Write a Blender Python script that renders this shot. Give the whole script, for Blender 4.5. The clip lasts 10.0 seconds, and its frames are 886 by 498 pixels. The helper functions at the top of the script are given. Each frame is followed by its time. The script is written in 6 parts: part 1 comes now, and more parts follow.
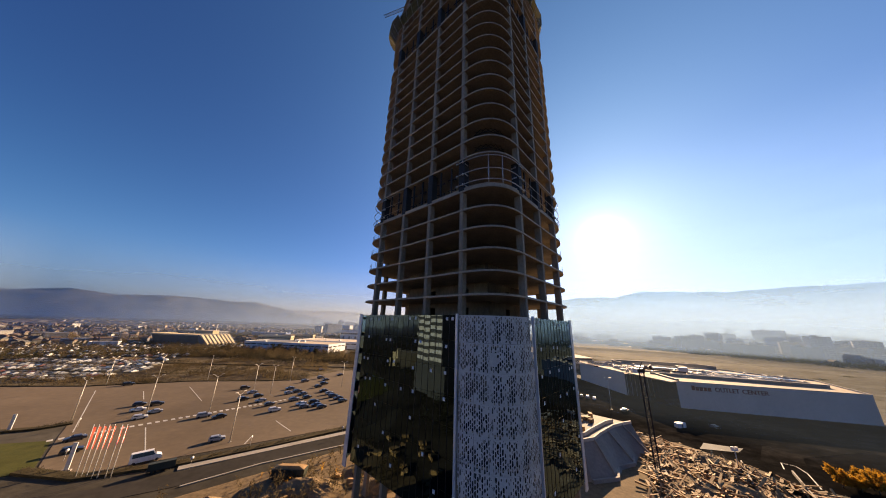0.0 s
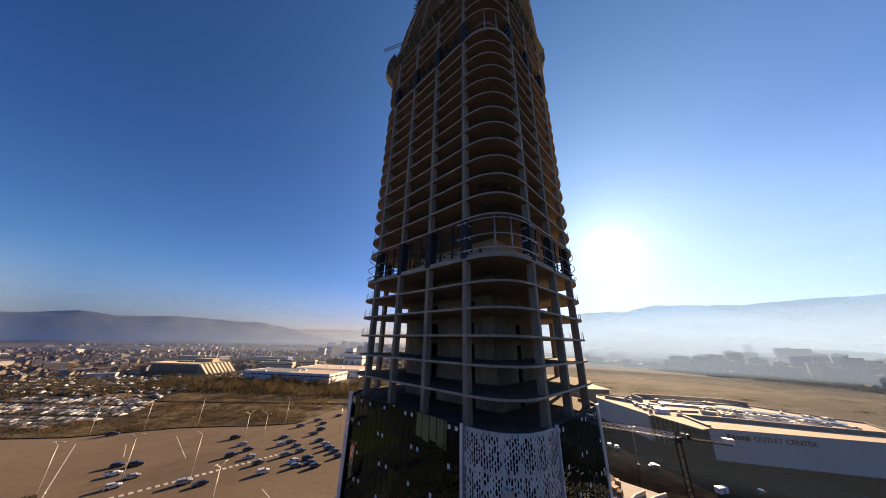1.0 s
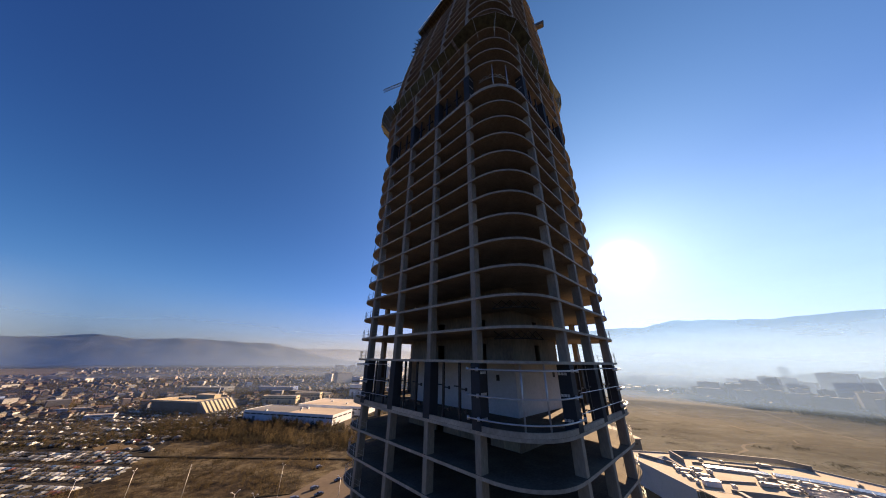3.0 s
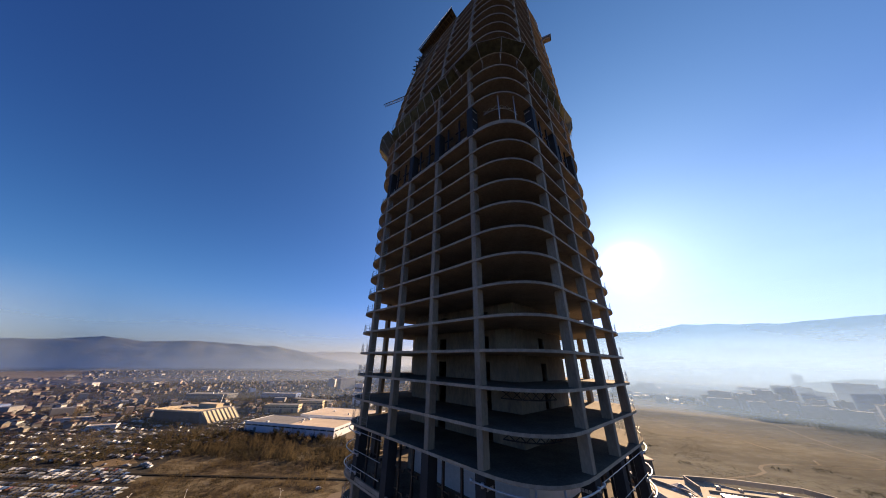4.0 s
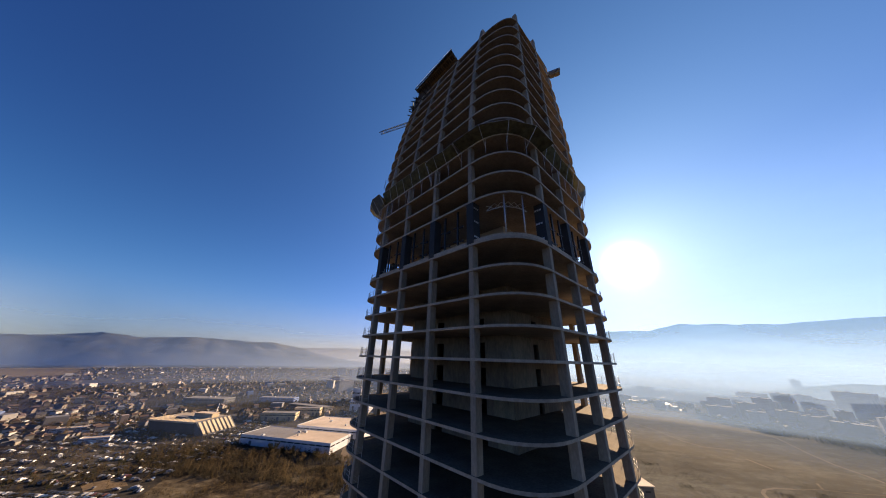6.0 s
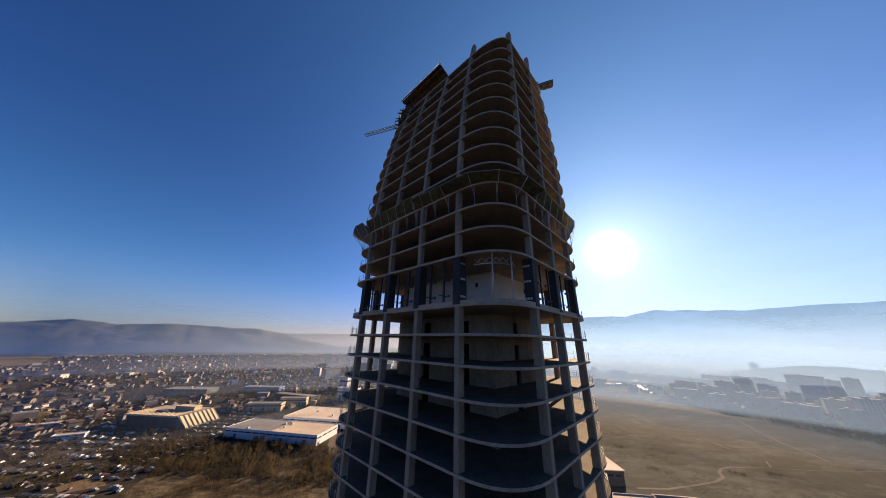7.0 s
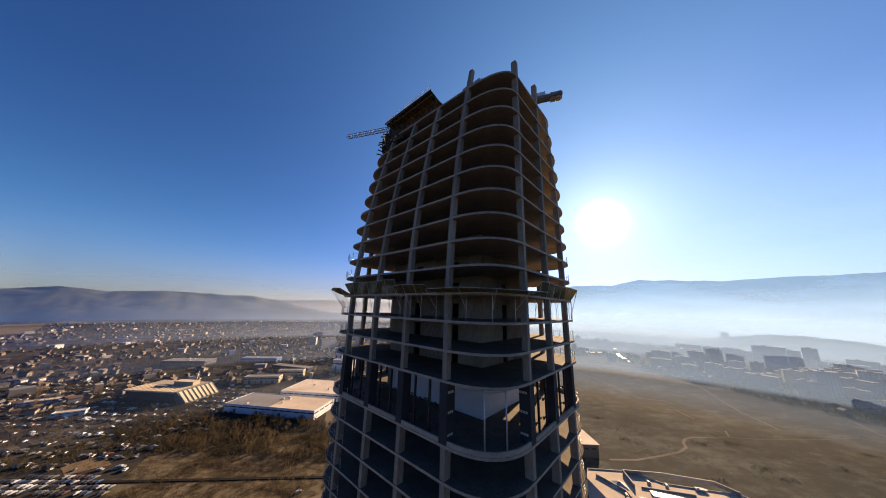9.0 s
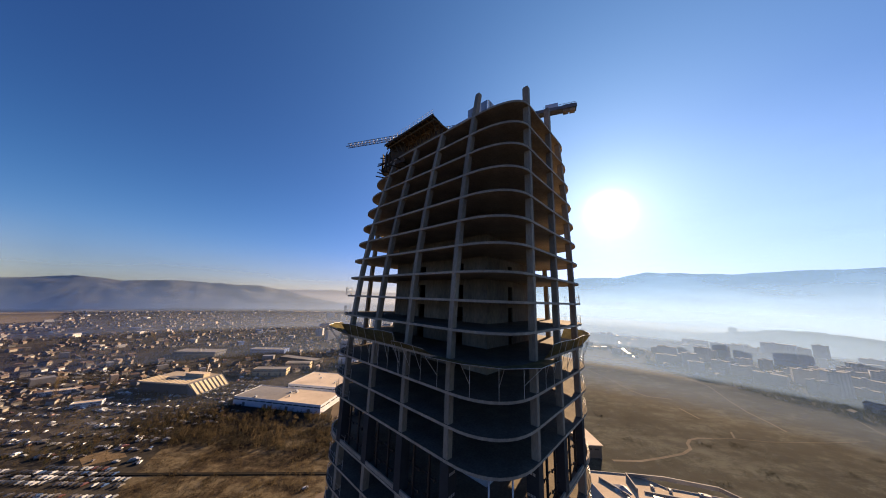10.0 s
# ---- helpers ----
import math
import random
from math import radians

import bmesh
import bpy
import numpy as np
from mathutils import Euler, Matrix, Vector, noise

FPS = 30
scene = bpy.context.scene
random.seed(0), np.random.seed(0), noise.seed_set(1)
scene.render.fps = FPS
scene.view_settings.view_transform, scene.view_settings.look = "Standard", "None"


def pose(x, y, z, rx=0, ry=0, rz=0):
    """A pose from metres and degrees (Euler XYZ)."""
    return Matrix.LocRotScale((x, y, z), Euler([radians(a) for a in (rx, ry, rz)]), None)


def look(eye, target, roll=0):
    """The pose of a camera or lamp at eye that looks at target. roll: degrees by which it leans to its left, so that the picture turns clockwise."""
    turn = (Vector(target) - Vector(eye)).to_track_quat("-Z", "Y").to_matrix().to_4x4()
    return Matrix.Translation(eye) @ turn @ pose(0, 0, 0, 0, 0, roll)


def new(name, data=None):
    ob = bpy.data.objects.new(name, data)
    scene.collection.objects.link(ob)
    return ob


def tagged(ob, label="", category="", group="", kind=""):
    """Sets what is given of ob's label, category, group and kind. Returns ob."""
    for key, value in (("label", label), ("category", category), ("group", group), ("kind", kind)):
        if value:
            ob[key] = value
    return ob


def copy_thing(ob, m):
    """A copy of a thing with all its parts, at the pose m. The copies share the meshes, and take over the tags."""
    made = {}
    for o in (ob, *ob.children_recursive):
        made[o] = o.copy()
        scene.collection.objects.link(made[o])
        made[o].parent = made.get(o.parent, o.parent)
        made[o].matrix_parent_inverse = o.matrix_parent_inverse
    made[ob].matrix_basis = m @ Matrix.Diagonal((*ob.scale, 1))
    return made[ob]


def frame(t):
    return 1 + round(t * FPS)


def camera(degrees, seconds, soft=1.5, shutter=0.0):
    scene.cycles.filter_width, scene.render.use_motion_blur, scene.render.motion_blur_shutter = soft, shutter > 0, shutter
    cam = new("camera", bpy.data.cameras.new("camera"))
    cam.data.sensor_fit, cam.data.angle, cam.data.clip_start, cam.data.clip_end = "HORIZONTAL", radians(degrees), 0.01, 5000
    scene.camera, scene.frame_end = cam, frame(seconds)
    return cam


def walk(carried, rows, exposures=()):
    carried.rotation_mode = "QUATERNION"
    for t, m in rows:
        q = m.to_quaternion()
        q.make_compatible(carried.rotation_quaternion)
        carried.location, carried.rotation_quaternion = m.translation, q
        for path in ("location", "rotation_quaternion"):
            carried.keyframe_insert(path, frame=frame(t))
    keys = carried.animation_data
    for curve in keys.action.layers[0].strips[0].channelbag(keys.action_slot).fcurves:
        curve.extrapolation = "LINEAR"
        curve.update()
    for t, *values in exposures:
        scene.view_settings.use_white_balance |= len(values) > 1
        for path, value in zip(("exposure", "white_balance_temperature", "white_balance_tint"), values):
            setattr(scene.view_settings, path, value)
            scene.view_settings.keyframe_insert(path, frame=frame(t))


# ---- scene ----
cam = camera(119.7, 10.0, 1.0)
PATH = [
    (0, (0.169, 1.169, 36.725), (0.135, 3.085, 37.297), 2.0),
    (0.5, (0.372, 2.895, 42.599), (0.321, 4.794, 43.224), 1.6),
    (1, (0.596, 4.942, 48.213), (0.524, 6.82, 48.896), 1.4),
    (1.5, (0.652, 6.749, 53.331), (0.563, 8.608, 54.061), 1.3),
    (2, (0.8, 8.194, 58.217), (0.694, 10.041, 58.979), 1.2),
    (2.5, (0.805, 9.404, 62.915), (0.685, 11.242, 63.696), 1.0),
    (4, (1.164, 11.706, 77.387), (1.001, 13.528, 78.196), 1.3),
    (4.5, (1.225, 11.664, 82.251), (1.049, 13.484, 83.064), 1.5),
    (5, (1.359, 11.45, 87.225), (1.174, 13.267, 88.039), 1.7),
    (5.5, (1.458, 11.229, 92.378), (1.273, 13.049, 93.185), 1.8),
    (7, (1.742, 8.357, 107.443), (1.673, 10.234, 108.128), 1.4),
    (7.5, (1.836, 8.064, 112.92), (1.806, 9.965, 113.538), 1.4),
    (8, (1.945, 8.072, 118.377), (1.937, 9.995, 118.93), 1.4),
    (8.5, (2.082, 8.407, 123.563), (2.077, 10.344, 124.06), 1.5),
    (9, (2.127, 8.586, 128.322), (2.113, 10.535, 128.77), 1.6),
    (9.5, (2.208, 9.07, 133.166), (2.179, 11.028, 133.571), 1.8),
    (10, (2.234, 10.154, 137.773), (2.184, 12.118, 138.148), 2.1),
]
walk(cam, [(t, look(eye, target, roll)) for t, eye, target, roll in PATH], [(0.0, 1.97, 8900.0, 17.0), (1.0, 1.95, 8500.0, 17.0), (2.0, 1.94, 8150.0, 17.0), (4.5, 1.94, 7850.0, 17.0), (5.5, 1.91, 7800.0, 17.0), (7.5, 1.79, 7850.0, 17.0), (9.0, 1.86, 8050.0, 17.0), (10.0, 1.88, 8050.0, 17.0)])

# ---- world, sun ----
SUN_AZ, SUN_EL = 32.5, 16.9
sun_dir = Vector((math.sin(radians(SUN_AZ)) * math.cos(radians(SUN_EL)), math.cos(radians(SUN_AZ)) * math.cos(radians(SUN_EL)), math.sin(radians(SUN_EL))))


class Nodes:
    """A short way to write node trees."""

    def __init__(self, tree):
        self.tree = tree
        tree.nodes.clear()

    def add(self, kind, **values):
        node = self.tree.nodes.new(kind)
        for key, value in values.items():
            if key in node.inputs:
                self.put(node.inputs[key], value)
            else:
                setattr(node, key, value)
        return node

    def put(self, socket, value):
        if isinstance(value, bpy.types.NodeSocket):
            self.tree.links.new(value, socket)
        else:
            socket.default_value = value

    def math(self, op, a, b=0.0, c=0.0, clamp=False):
        n = self.tree.nodes.new("ShaderNodeMath")
        n.operation, n.use_clamp = op, clamp
        for k, v in enumerate((a, b, c)):
            self.put(n.inputs[k], v)
        return n.outputs[0]

    def mix(self, f, a, b, mode="MIX"):
        n = self.tree.nodes.new("ShaderNodeMix")
        n.data_type, n.blend_type = "RGBA", mode
        self.put(n.inputs[0], f), self.put(n.inputs[6], a), self.put(n.inputs[7], b)
        return n.outputs[2]

    def ramp(self, f, stops):
        n = self.tree.nodes.new("ShaderNodeValToRGB")
        self.put(n.inputs[0], f)
        e = n.color_ramp.elements
        while len(e) < len(stops):
            e.new(0.5)
        for k, (p, c) in enumerate(stops):
            e[k].position, e[k].color = p, (*c, 1) if len(c) == 3 else c
        return n.outputs[0]

    def noise(self, scale, detail=4.0, rough=0.55, vec=None, kind="ShaderNodeTexNoise"):
        n = self.tree.nodes.new(kind)
        n.inputs["Scale"].default_value, n.inputs["Detail"].default_value, n.inputs["Roughness"].default_value = scale, detail, rough
        if vec is not None:
            self.put(n.inputs["Vector"], vec)
        return n.outputs[0]

    def place(self, scale=(1, 1, 1), coords="Object"):
        t = self.tree.nodes.new("ShaderNodeTexCoord")
        m = self.tree.nodes.new("ShaderNodeMapping")
        m.inputs["Scale"].default_value = scale
        self.tree.links.new(t.outputs[coords], m.inputs[0])
        return m.outputs[0]

    def world_place(self, scale=(1, 1, 1)):
        t = self.tree.nodes.new("ShaderNodeNewGeometry")
        m = self.tree.nodes.new("ShaderNodeMapping")
        m.inputs["Scale"].default_value = scale
        self.tree.links.new(t.outputs["Position"], m.inputs[0])
        return m.outputs[0]


world = bpy.data.worlds.new("sky")
scene.world = world
world.use_nodes = True
w = Nodes(world.node_tree)
sky = w.add("ShaderNodeTexSky", sky_type="NISHITA", sun_disc=False, sun_elevation=radians(SUN_EL), sun_rotation=radians(SUN_AZ), altitude=600.0, air_density=1.0, dust_density=0.1, ozone_density=3.0)
gen = w.add("ShaderNodeTexCoord").outputs["Generated"]
dot = w.tree.nodes.new("ShaderNodeVectorMath")
dot.operation = "DOT_PRODUCT"
w.put(dot.inputs[0], gen), w.put(dot.inputs[1], sun_dir)
ang = w.math("ARCCOSINE", w.math("MINIMUM", dot.outputs["Value"], 0.99999))
# the clear sky, the sun's aureole in it, and the dusty haze that thickens towards the horizon
height = w.math("MAXIMUM", w.add("ShaderNodeSeparateXYZ", Vector=gen).outputs["Z"], 0.0)
fade = lambda value, reach: w.math("EXPONENT", w.math("DIVIDE", value, -reach))
disc = w.math("MULTIPLY", w.math("EXPONENT", w.math("MULTIPLY", w.math("POWER", w.math("DIVIDE", ang, 0.034), 2.0), -1.0)), 60.0)
ring, halo, wide = fade(ang, 0.07), fade(ang, 0.3), fade(ang, 0.55)
dust, haze = fade(height, 0.06), fade(height, 0.2)
lit_dust, lit_haze = w.math("MULTIPLY", dust, fade(ang, 0.45)), w.math("MULTIPLY", haze, fade(ang, 0.45))
base = w.add("ShaderNodeSeparateColor", Color=sky.outputs[0])
shades = []
for channel, amounts in (("Red", (0.02, 2.1, 2.3, 0.36, 2.4, 0.3, 3.0, 3.6)), ("Green", (0.085, 2.1, 2.0, 2.72, 0.6, 2.0, 0.0, 0.0)), ("Blue", (0.45, 2.1, -0.5, 6.05, -1.9, 2.35, -2.7, 0.0))):
    total = disc
    for term, amount in zip((base.outputs[channel], ring, halo, wide, dust, haze, lit_dust, lit_haze), amounts):
        total = w.math("ADD", total, w.math("MULTIPLY", term, amount))
    shades.append(w.math("MAXIMUM", total, 0.0))
both = w.add("ShaderNodeCombineColor", Red=shades[0], Green=shades[1], Blue=shades[2]).outputs[0]
back = w.add("ShaderNodeBackground", Color=both, Strength=0.056)
w.add("ShaderNodeOutputWorld", Surface=back.outputs[0])

sun = new("sun", bpy.data.lights.new("sun", "SUN"))
sun.data.energy, sun.data.angle, sun.data.color = 5.0, radians(0.53), (1.0, 0.8, 0.58)
sun.matrix_world = look((0, 0, 300), Vector((0, 0, 300)) - sun_dir)


# ---- materials ----
def material(name):
    m = bpy.data.materials.new(name)
    m.use_nodes = True
    return m, Nodes(m.node_tree)


def surface(name, dark, light, scale=1.0, rough=0.8, metal=0.0, bump=0.2, stain=0.15, stretch=(1, 1, 1), per_object=0.0, per_island=0.0, coords="Object", spec=0.5, leaf=0.0):
    """A plain surface with grain and larger stains, two colours, and a fine relief."""
    m, n = material(name)
    v = n.world_place(stretch) if coords == "World" else n.place(stretch, coords)
    fine = n.noise(scale * 9, 6, 0.6, v)
    big = n.noise(scale * 0.7, 4, 0.6, v)
    f = n.math("ADD", n.math("MULTIPLY", fine, 0.55), n.math("MULTIPLY", big, 0.45))
    col = n.ramp(f, [(0.32, dark), (0.68, light)])
    spots = n.ramp(n.noise(scale * 0.23, 5, 0.65, v), [(0.35, (1 - stain,) * 3), (0.6, (1, 1, 1))])
    col = n.mix(1.0, col, spots, "MULTIPLY")
    if per_object or per_island:
        r = n.add("ShaderNodeObjectInfo").outputs["Random"] if per_object else n.add("ShaderNodeNewGeometry").outputs["Random Per Island"]
        k = per_object or per_island
        g = n.math("ADD", n.math("MULTIPLY", r, k), 1 - k / 2)
        col = n.mix(1.0, col, n.add("ShaderNodeCombineColor", Red=g, Green=g, Blue=g).outputs[0], "MULTIPLY")
    rr = n.math("ADD", n.math("MULTIPLY", fine, 0.25), rough - 0.12, clamp=True)
    b = n.add("ShaderNodeBump", Strength=bump, Distance=0.05, Height=fine)
    p = n.add("ShaderNodeBsdfPrincipled", Roughness=rr, Metallic=metal, Normal=b.outputs[0])
    n.put(p.inputs["Base Color"], col)
    p.inputs["Specular IOR Level"].default_value = spec
    out = p.outputs[0]
    if leaf:
        thin = n.add("ShaderNodeBsdfTranslucent", Color=col)
        both_sides = n.add("ShaderNodeMixShader", Fac=leaf)
        n.tree.links.new(out, both_sides.inputs[1]), n.tree.links.new(thin.outputs[0], both_sides.inputs[2])
        out = both_sides.outputs[0]
    n.add("ShaderNodeOutputMaterial", Surface=out)
    return m


def patchy(name, shades, scale, rough=0.95, bump=0.6, stretch=(1, 1, 1), blot=0.35, spread=0.06, spec=0.1):
    """Open ground: four shades from dark to light, mixed by noise of three sizes, with broad darker blots."""
    m, n = material(name)
    v = n.world_place(stretch)
    big, mid, fine = n.noise(scale, 5, 0.6, v), n.noise(scale * 6, 5, 0.65, v), n.noise(scale * 45, 4, 0.7, v)
    f = n.math("ADD", n.math("MULTIPLY", big, 0.45), n.math("ADD", n.math("MULTIPLY", mid, 0.33), n.math("MULTIPLY", fine, 0.22)))
    col = n.ramp(f, list(zip((0.5 - 1.5 * spread, 0.5 - 0.5 * spread, 0.5 + 0.5 * spread, 0.5 + 1.5 * spread), shades)))
    dark = n.ramp(n.noise(scale * 2.2, 6, 0.7, n.world_place((stretch[0] * 0.7, stretch[1] * 1.6, 1))), [(0.4, (1 - blot,) * 3), (0.58, (1, 1, 1))])
    b = n.add("ShaderNodeBump", Strength=bump, Distance=0.15, Height=fine)
    p = n.add("ShaderNodeBsdfPrincipled", Roughness=rough, Normal=b.outputs[0])
    n.put(p.inputs["Base Color"], n.mix(1.0, col, dark, "MULTIPLY"))
    p.inputs["Specular IOR Level"].default_value = spec
    n.add("ShaderNodeOutputMaterial", Surface=p.outputs[0])
    return m


def random_paint(name, stops, rough=0.3, coat=0.0, island=False, metal=0.0):
    """Paint whose colour goes by thing, or by piece."""
    m, n = material(name)
    r = n.add("ShaderNodeNewGeometry").outputs["Random Per Island"] if island else n.add("ShaderNodeObjectInfo").outputs["Random"]
    c = n.ramp(r, stops)
    m.node_tree.nodes[-1].color_ramp.interpolation = "CONSTANT"
    d = n.ramp(n.noise(1.7, 5, 0.6, n.place()), [(0.3, (0.8, 0.78, 0.75)), (0.65, (1, 1, 1))])
    p = n.add("ShaderNodeBsdfPrincipled", Roughness=rough, Metallic=metal)
    n.put(p.inputs["Base Color"], n.mix(1.0, c, d, "MULTIPLY"))
    p.inputs["Coat Weight"].default_value = coat
    n.add("ShaderNodeOutputMaterial", Surface=p.outputs[0])
    return m


CONCRETE = surface("concrete", (0.235, 0.184, 0.13), (0.47, 0.376, 0.272), 0.5, 0.85, bump=0.35, stain=0.5, stretch=(1, 1, 0.35))
SLAB = surface("slab_concrete", (0.32, 0.255, 0.183), (0.6, 0.488, 0.36), 0.35, 0.85, bump=0.3, stain=0.4)
# Copy of the slab concrete, darkened to carry the shade under the slabs.
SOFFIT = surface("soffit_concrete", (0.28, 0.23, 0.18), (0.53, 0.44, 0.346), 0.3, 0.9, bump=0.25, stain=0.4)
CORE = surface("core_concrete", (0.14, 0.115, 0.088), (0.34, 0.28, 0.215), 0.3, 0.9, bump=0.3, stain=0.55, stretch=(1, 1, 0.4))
WHITE_WALL = surface("white_plaster", (0.522, 0.513, 0.494), (0.684, 0.674, 0.655), 0.3, 0.8, bump=0.1, stain=0.2)
# Slab concrete darkened further: the shade on the floors is put into this colour.
SHADED_TOP = surface("shaded_slab_top", (0.1, 0.08, 0.057), (0.24, 0.198, 0.146), 0.35, 0.95, bump=0.4, stain=0.4, spec=0.1)
NAVY = surface("navy_steel", (0.028, 0.03, 0.031), (0.05, 0.052, 0.053), 0.6, 0.75, 0.0, bump=0.1, spec=0.25)
BLACK_STEEL = surface("black_steel", (0.015, 0.016, 0.018), (0.04, 0.04, 0.042), 1.0, 0.5, 0.5, bump=0.1)
PALE_STEEL = surface("pale_steel", (0.45, 0.45, 0.44), (0.62, 0.62, 0.6), 1.0, 0.45, 0.6, bump=0.05)
WHITE_METAL = surface("white_metal", (0.6, 0.6, 0.6), (0.75, 0.75, 0.75), 0.4, 0.35, 0.2, bump=0.03)
SOIL = patchy("ground_soil", ((0.02, 0.0175, 0.014), (0.04, 0.035, 0.027), (0.062, 0.055, 0.043), (0.085, 0.076, 0.06)), 0.006)


class Mesh:
    """Collects verts and faces, and links them as one object."""

    def __init__(self):
        self.v, self.f, self.s = [], [], []

    def add(self, verts, faces, smooth=False):
        k = len(self.v)
        self.v.extend(tuple(p) for p in verts)
        self.f.extend(tuple(i + k for i in f) for f in faces)
        self.s.extend([smooth] * len(faces))
        return self

    def box(self, x0, x1, y0, y1, z0, z1, m=None):
        c = [(x, y, z) for z in (z0, z1) for x, y in ((x0, y0), (x1, y0), (x1, y1), (x0, y1))]
        if m is not None:
            c = [m @ Vector(p) for p in c]
        return self.add(c, [(3, 2, 1, 0), (4, 5, 6, 7), (0, 1, 5, 4), (1, 2, 6, 5), (2, 3, 7, 6), (3, 0, 4, 7)])

    def prism(self, poly, z0, z1, top=None):
        n = len(poly)
        up = top or poly
        vs = [(x, y, z0) for x, y in poly] + [(x, y, z1) for x, y in up]
        fs = [tuple(range(n - 1, -1, -1)), tuple(range(n, 2 * n))] + [(i, (i + 1) % n, n + (i + 1) % n, n + i) for i in range(n)]
        return self.add(vs, fs)

    def tube(self, p, q, r, n=6, r2=None):
        p, q = Vector(p), Vector(q)
        r2 = r if r2 is None else r2
        d = (q - p).normalized()
        a = d.orthogonal().normalized()
        b = d.cross(a)
        vs = []
        for c, rr in ((p, r), (q, r2)):
            for i in range(n):
                t = 2 * math.pi * i / n
                vs.append(c + (a * math.cos(t) + b * math.sin(t)) * rr)
        fs = [(i, (i + 1) % n, n + (i + 1) % n, n + i) for i in range(n)] + [tuple(range(n - 1, -1, -1)), tuple(range(n, 2 * n))]
        return self.add(vs, fs, n > 6)

    def sweep(self, path, r, n=7):
        """One round tube bent along a path."""
        pts = [Vector(p) for p in path]
        k = len(pts)
        vs = []
        for i, p in enumerate(pts):
            d = (pts[min(i + 1, k - 1)] - pts[max(i - 1, 0)]).normalized()
            a = d.cross(Vector((0, 0, 1))).normalized()
            b = a.cross(d)
            vs += [p + (a * math.cos(6.2832 * j / n) + b * math.sin(6.2832 * j / n)) * r for j in range(n)]
        fs = [(i * n + j, i * n + (j + 1) % n, i * n + n + (j + 1) % n, i * n + n + j) for i in range(k - 1) for j in range(n)]
        return self.add(vs, fs + [tuple(range(n - 1, -1, -1)), tuple(range(k * n - n, k * n))], True)

    def strip(self, path, z0, z1, thick, closed=False):
        """An upright band along a plan path."""
        n = len(path)
        offs = []
        for i in range(n):
            a, b = Vector(path[max(i - 1, 0)]), Vector(path[min(i + 1, n - 1)])
            t = (b - a).normalized()
            offs.append(Vector((-t.y, t.x)) * thick / 2)
        vs = []
        for (x, y), o in zip(path, offs):
            vs += [(x - o.x, y - o.y, z0), (x + o.x, y + o.y, z0), (x + o.x, y + o.y, z1), (x - o.x, y - o.y, z1)]
        fs = []
        for i in range(n - 1):
            for k in range(4):
                fs.append((4 * i + k, 4 * i + (k + 1) % 4, 4 * i + 4 + (k + 1) % 4, 4 * i + 4 + k))
        fs += [(0, 1, 2, 3), tuple(4 * n - 4 + k for k in (3, 2, 1, 0))]
        return self.add(vs, fs)

    def data(self, name, *mats):
        me = bpy.data.meshes.new(name)
        me.from_pydata(self.v, [], self.f)
        me.polygons.foreach_set("use_smooth", self.s)
        for m in mats:
            me.materials.append(m)
        me.update()
        return me


def put_part(name, mesh, mat, parent, label="", at=None):
    """Links a Mesh, or mesh data already made, as one part."""
    data = mesh.data(name, mat) if isinstance(mesh, Mesh) else mesh
    ob = new(name, data)
    ob.parent = parent
    if at is not None:
        ob.matrix_basis = at
    if label:
        tagged(ob, label)
    return ob


def thing(name, label, category, group="", at=None, kind=""):
    ob = new(name)
    ob.empty_display_size = 0.5
    if at is not None:
        ob.matrix_basis = at
    return tagged(ob, label, category, group, kind)


def solid(name, mesh, mat, label, category, kind="", group="", at=None):
    ob = new(name, mesh.data(name, *(mat if isinstance(mat, tuple) else (mat,))))
    if at is not None:
        ob.matrix_basis = at
    return tagged(ob, label, category, group, kind)


# ---- ground and mountains ----
def ridge(name, label, d, az0, az1, height, mat, depth, seed, step=0.25):
    """A mountain range seen from the city: a tilted, folded sheet with a crest."""
    m = Mesh()
    cols = int((az1 - az0) / step) + 1
    rows = 20
    for i in range(cols):
        az = az0 + step * i
        h = height(az)
        for j in range(rows):
            t = j / (rows - 1)
            r = d - depth * (1 - t) + 90 * noise.noise((az * 0.35, t * 7, seed))
            fold = noise.noise((az * 0.42, t * 2.2, seed + 9)) + 0.5 * noise.noise((az * 1.1, t * 4.5, seed + 4))
            z = h * (t ** 1.25) * (1 + 0.32 * fold * (1 - t))
            if t == 1:
                z = h + 2.5 * noise.noise((az * 3.1, seed, 0.4)) + 1.5 * noise.noise((az * 9.0, seed, 2.4))
            m.v.append((r * math.sin(radians(az)), r * math.cos(radians(az)), z - 4))
    for i in range(cols - 1):
        for j in range(rows - 1):
            a = i * rows + j
            m.f.append((a, a + rows, a + rows + 1, a + 1))
            m.s.append(True)
    return solid(name, m, mat, label, "mountain", "structure")


def profile(points, rough, seed):
    xs, hs = [p[0] for p in points], [p[1] for p in points]
    return lambda az: float(np.interp(az, xs, hs)) * (1 + rough * noise.noise((az * 0.45, seed, 0.0)))


FOREST = patchy("mountain_forest", ((0.012, 0.016, 0.015), (0.02, 0.024, 0.021), (0.032, 0.035, 0.029), (0.05, 0.05, 0.04)), 0.0024)
HILLSIDE = patchy("winter_hillside", ((0.026, 0.031, 0.028), (0.045, 0.049, 0.042), (0.075, 0.077, 0.064), (0.13, 0.125, 0.1)), 0.0045, blot=0.45, spread=0.05)
ground_mesh = Mesh()
rings = [0, 40, 90, 160, 260, 400, 650, 1000, 1600, 2500, 3600, 4700]
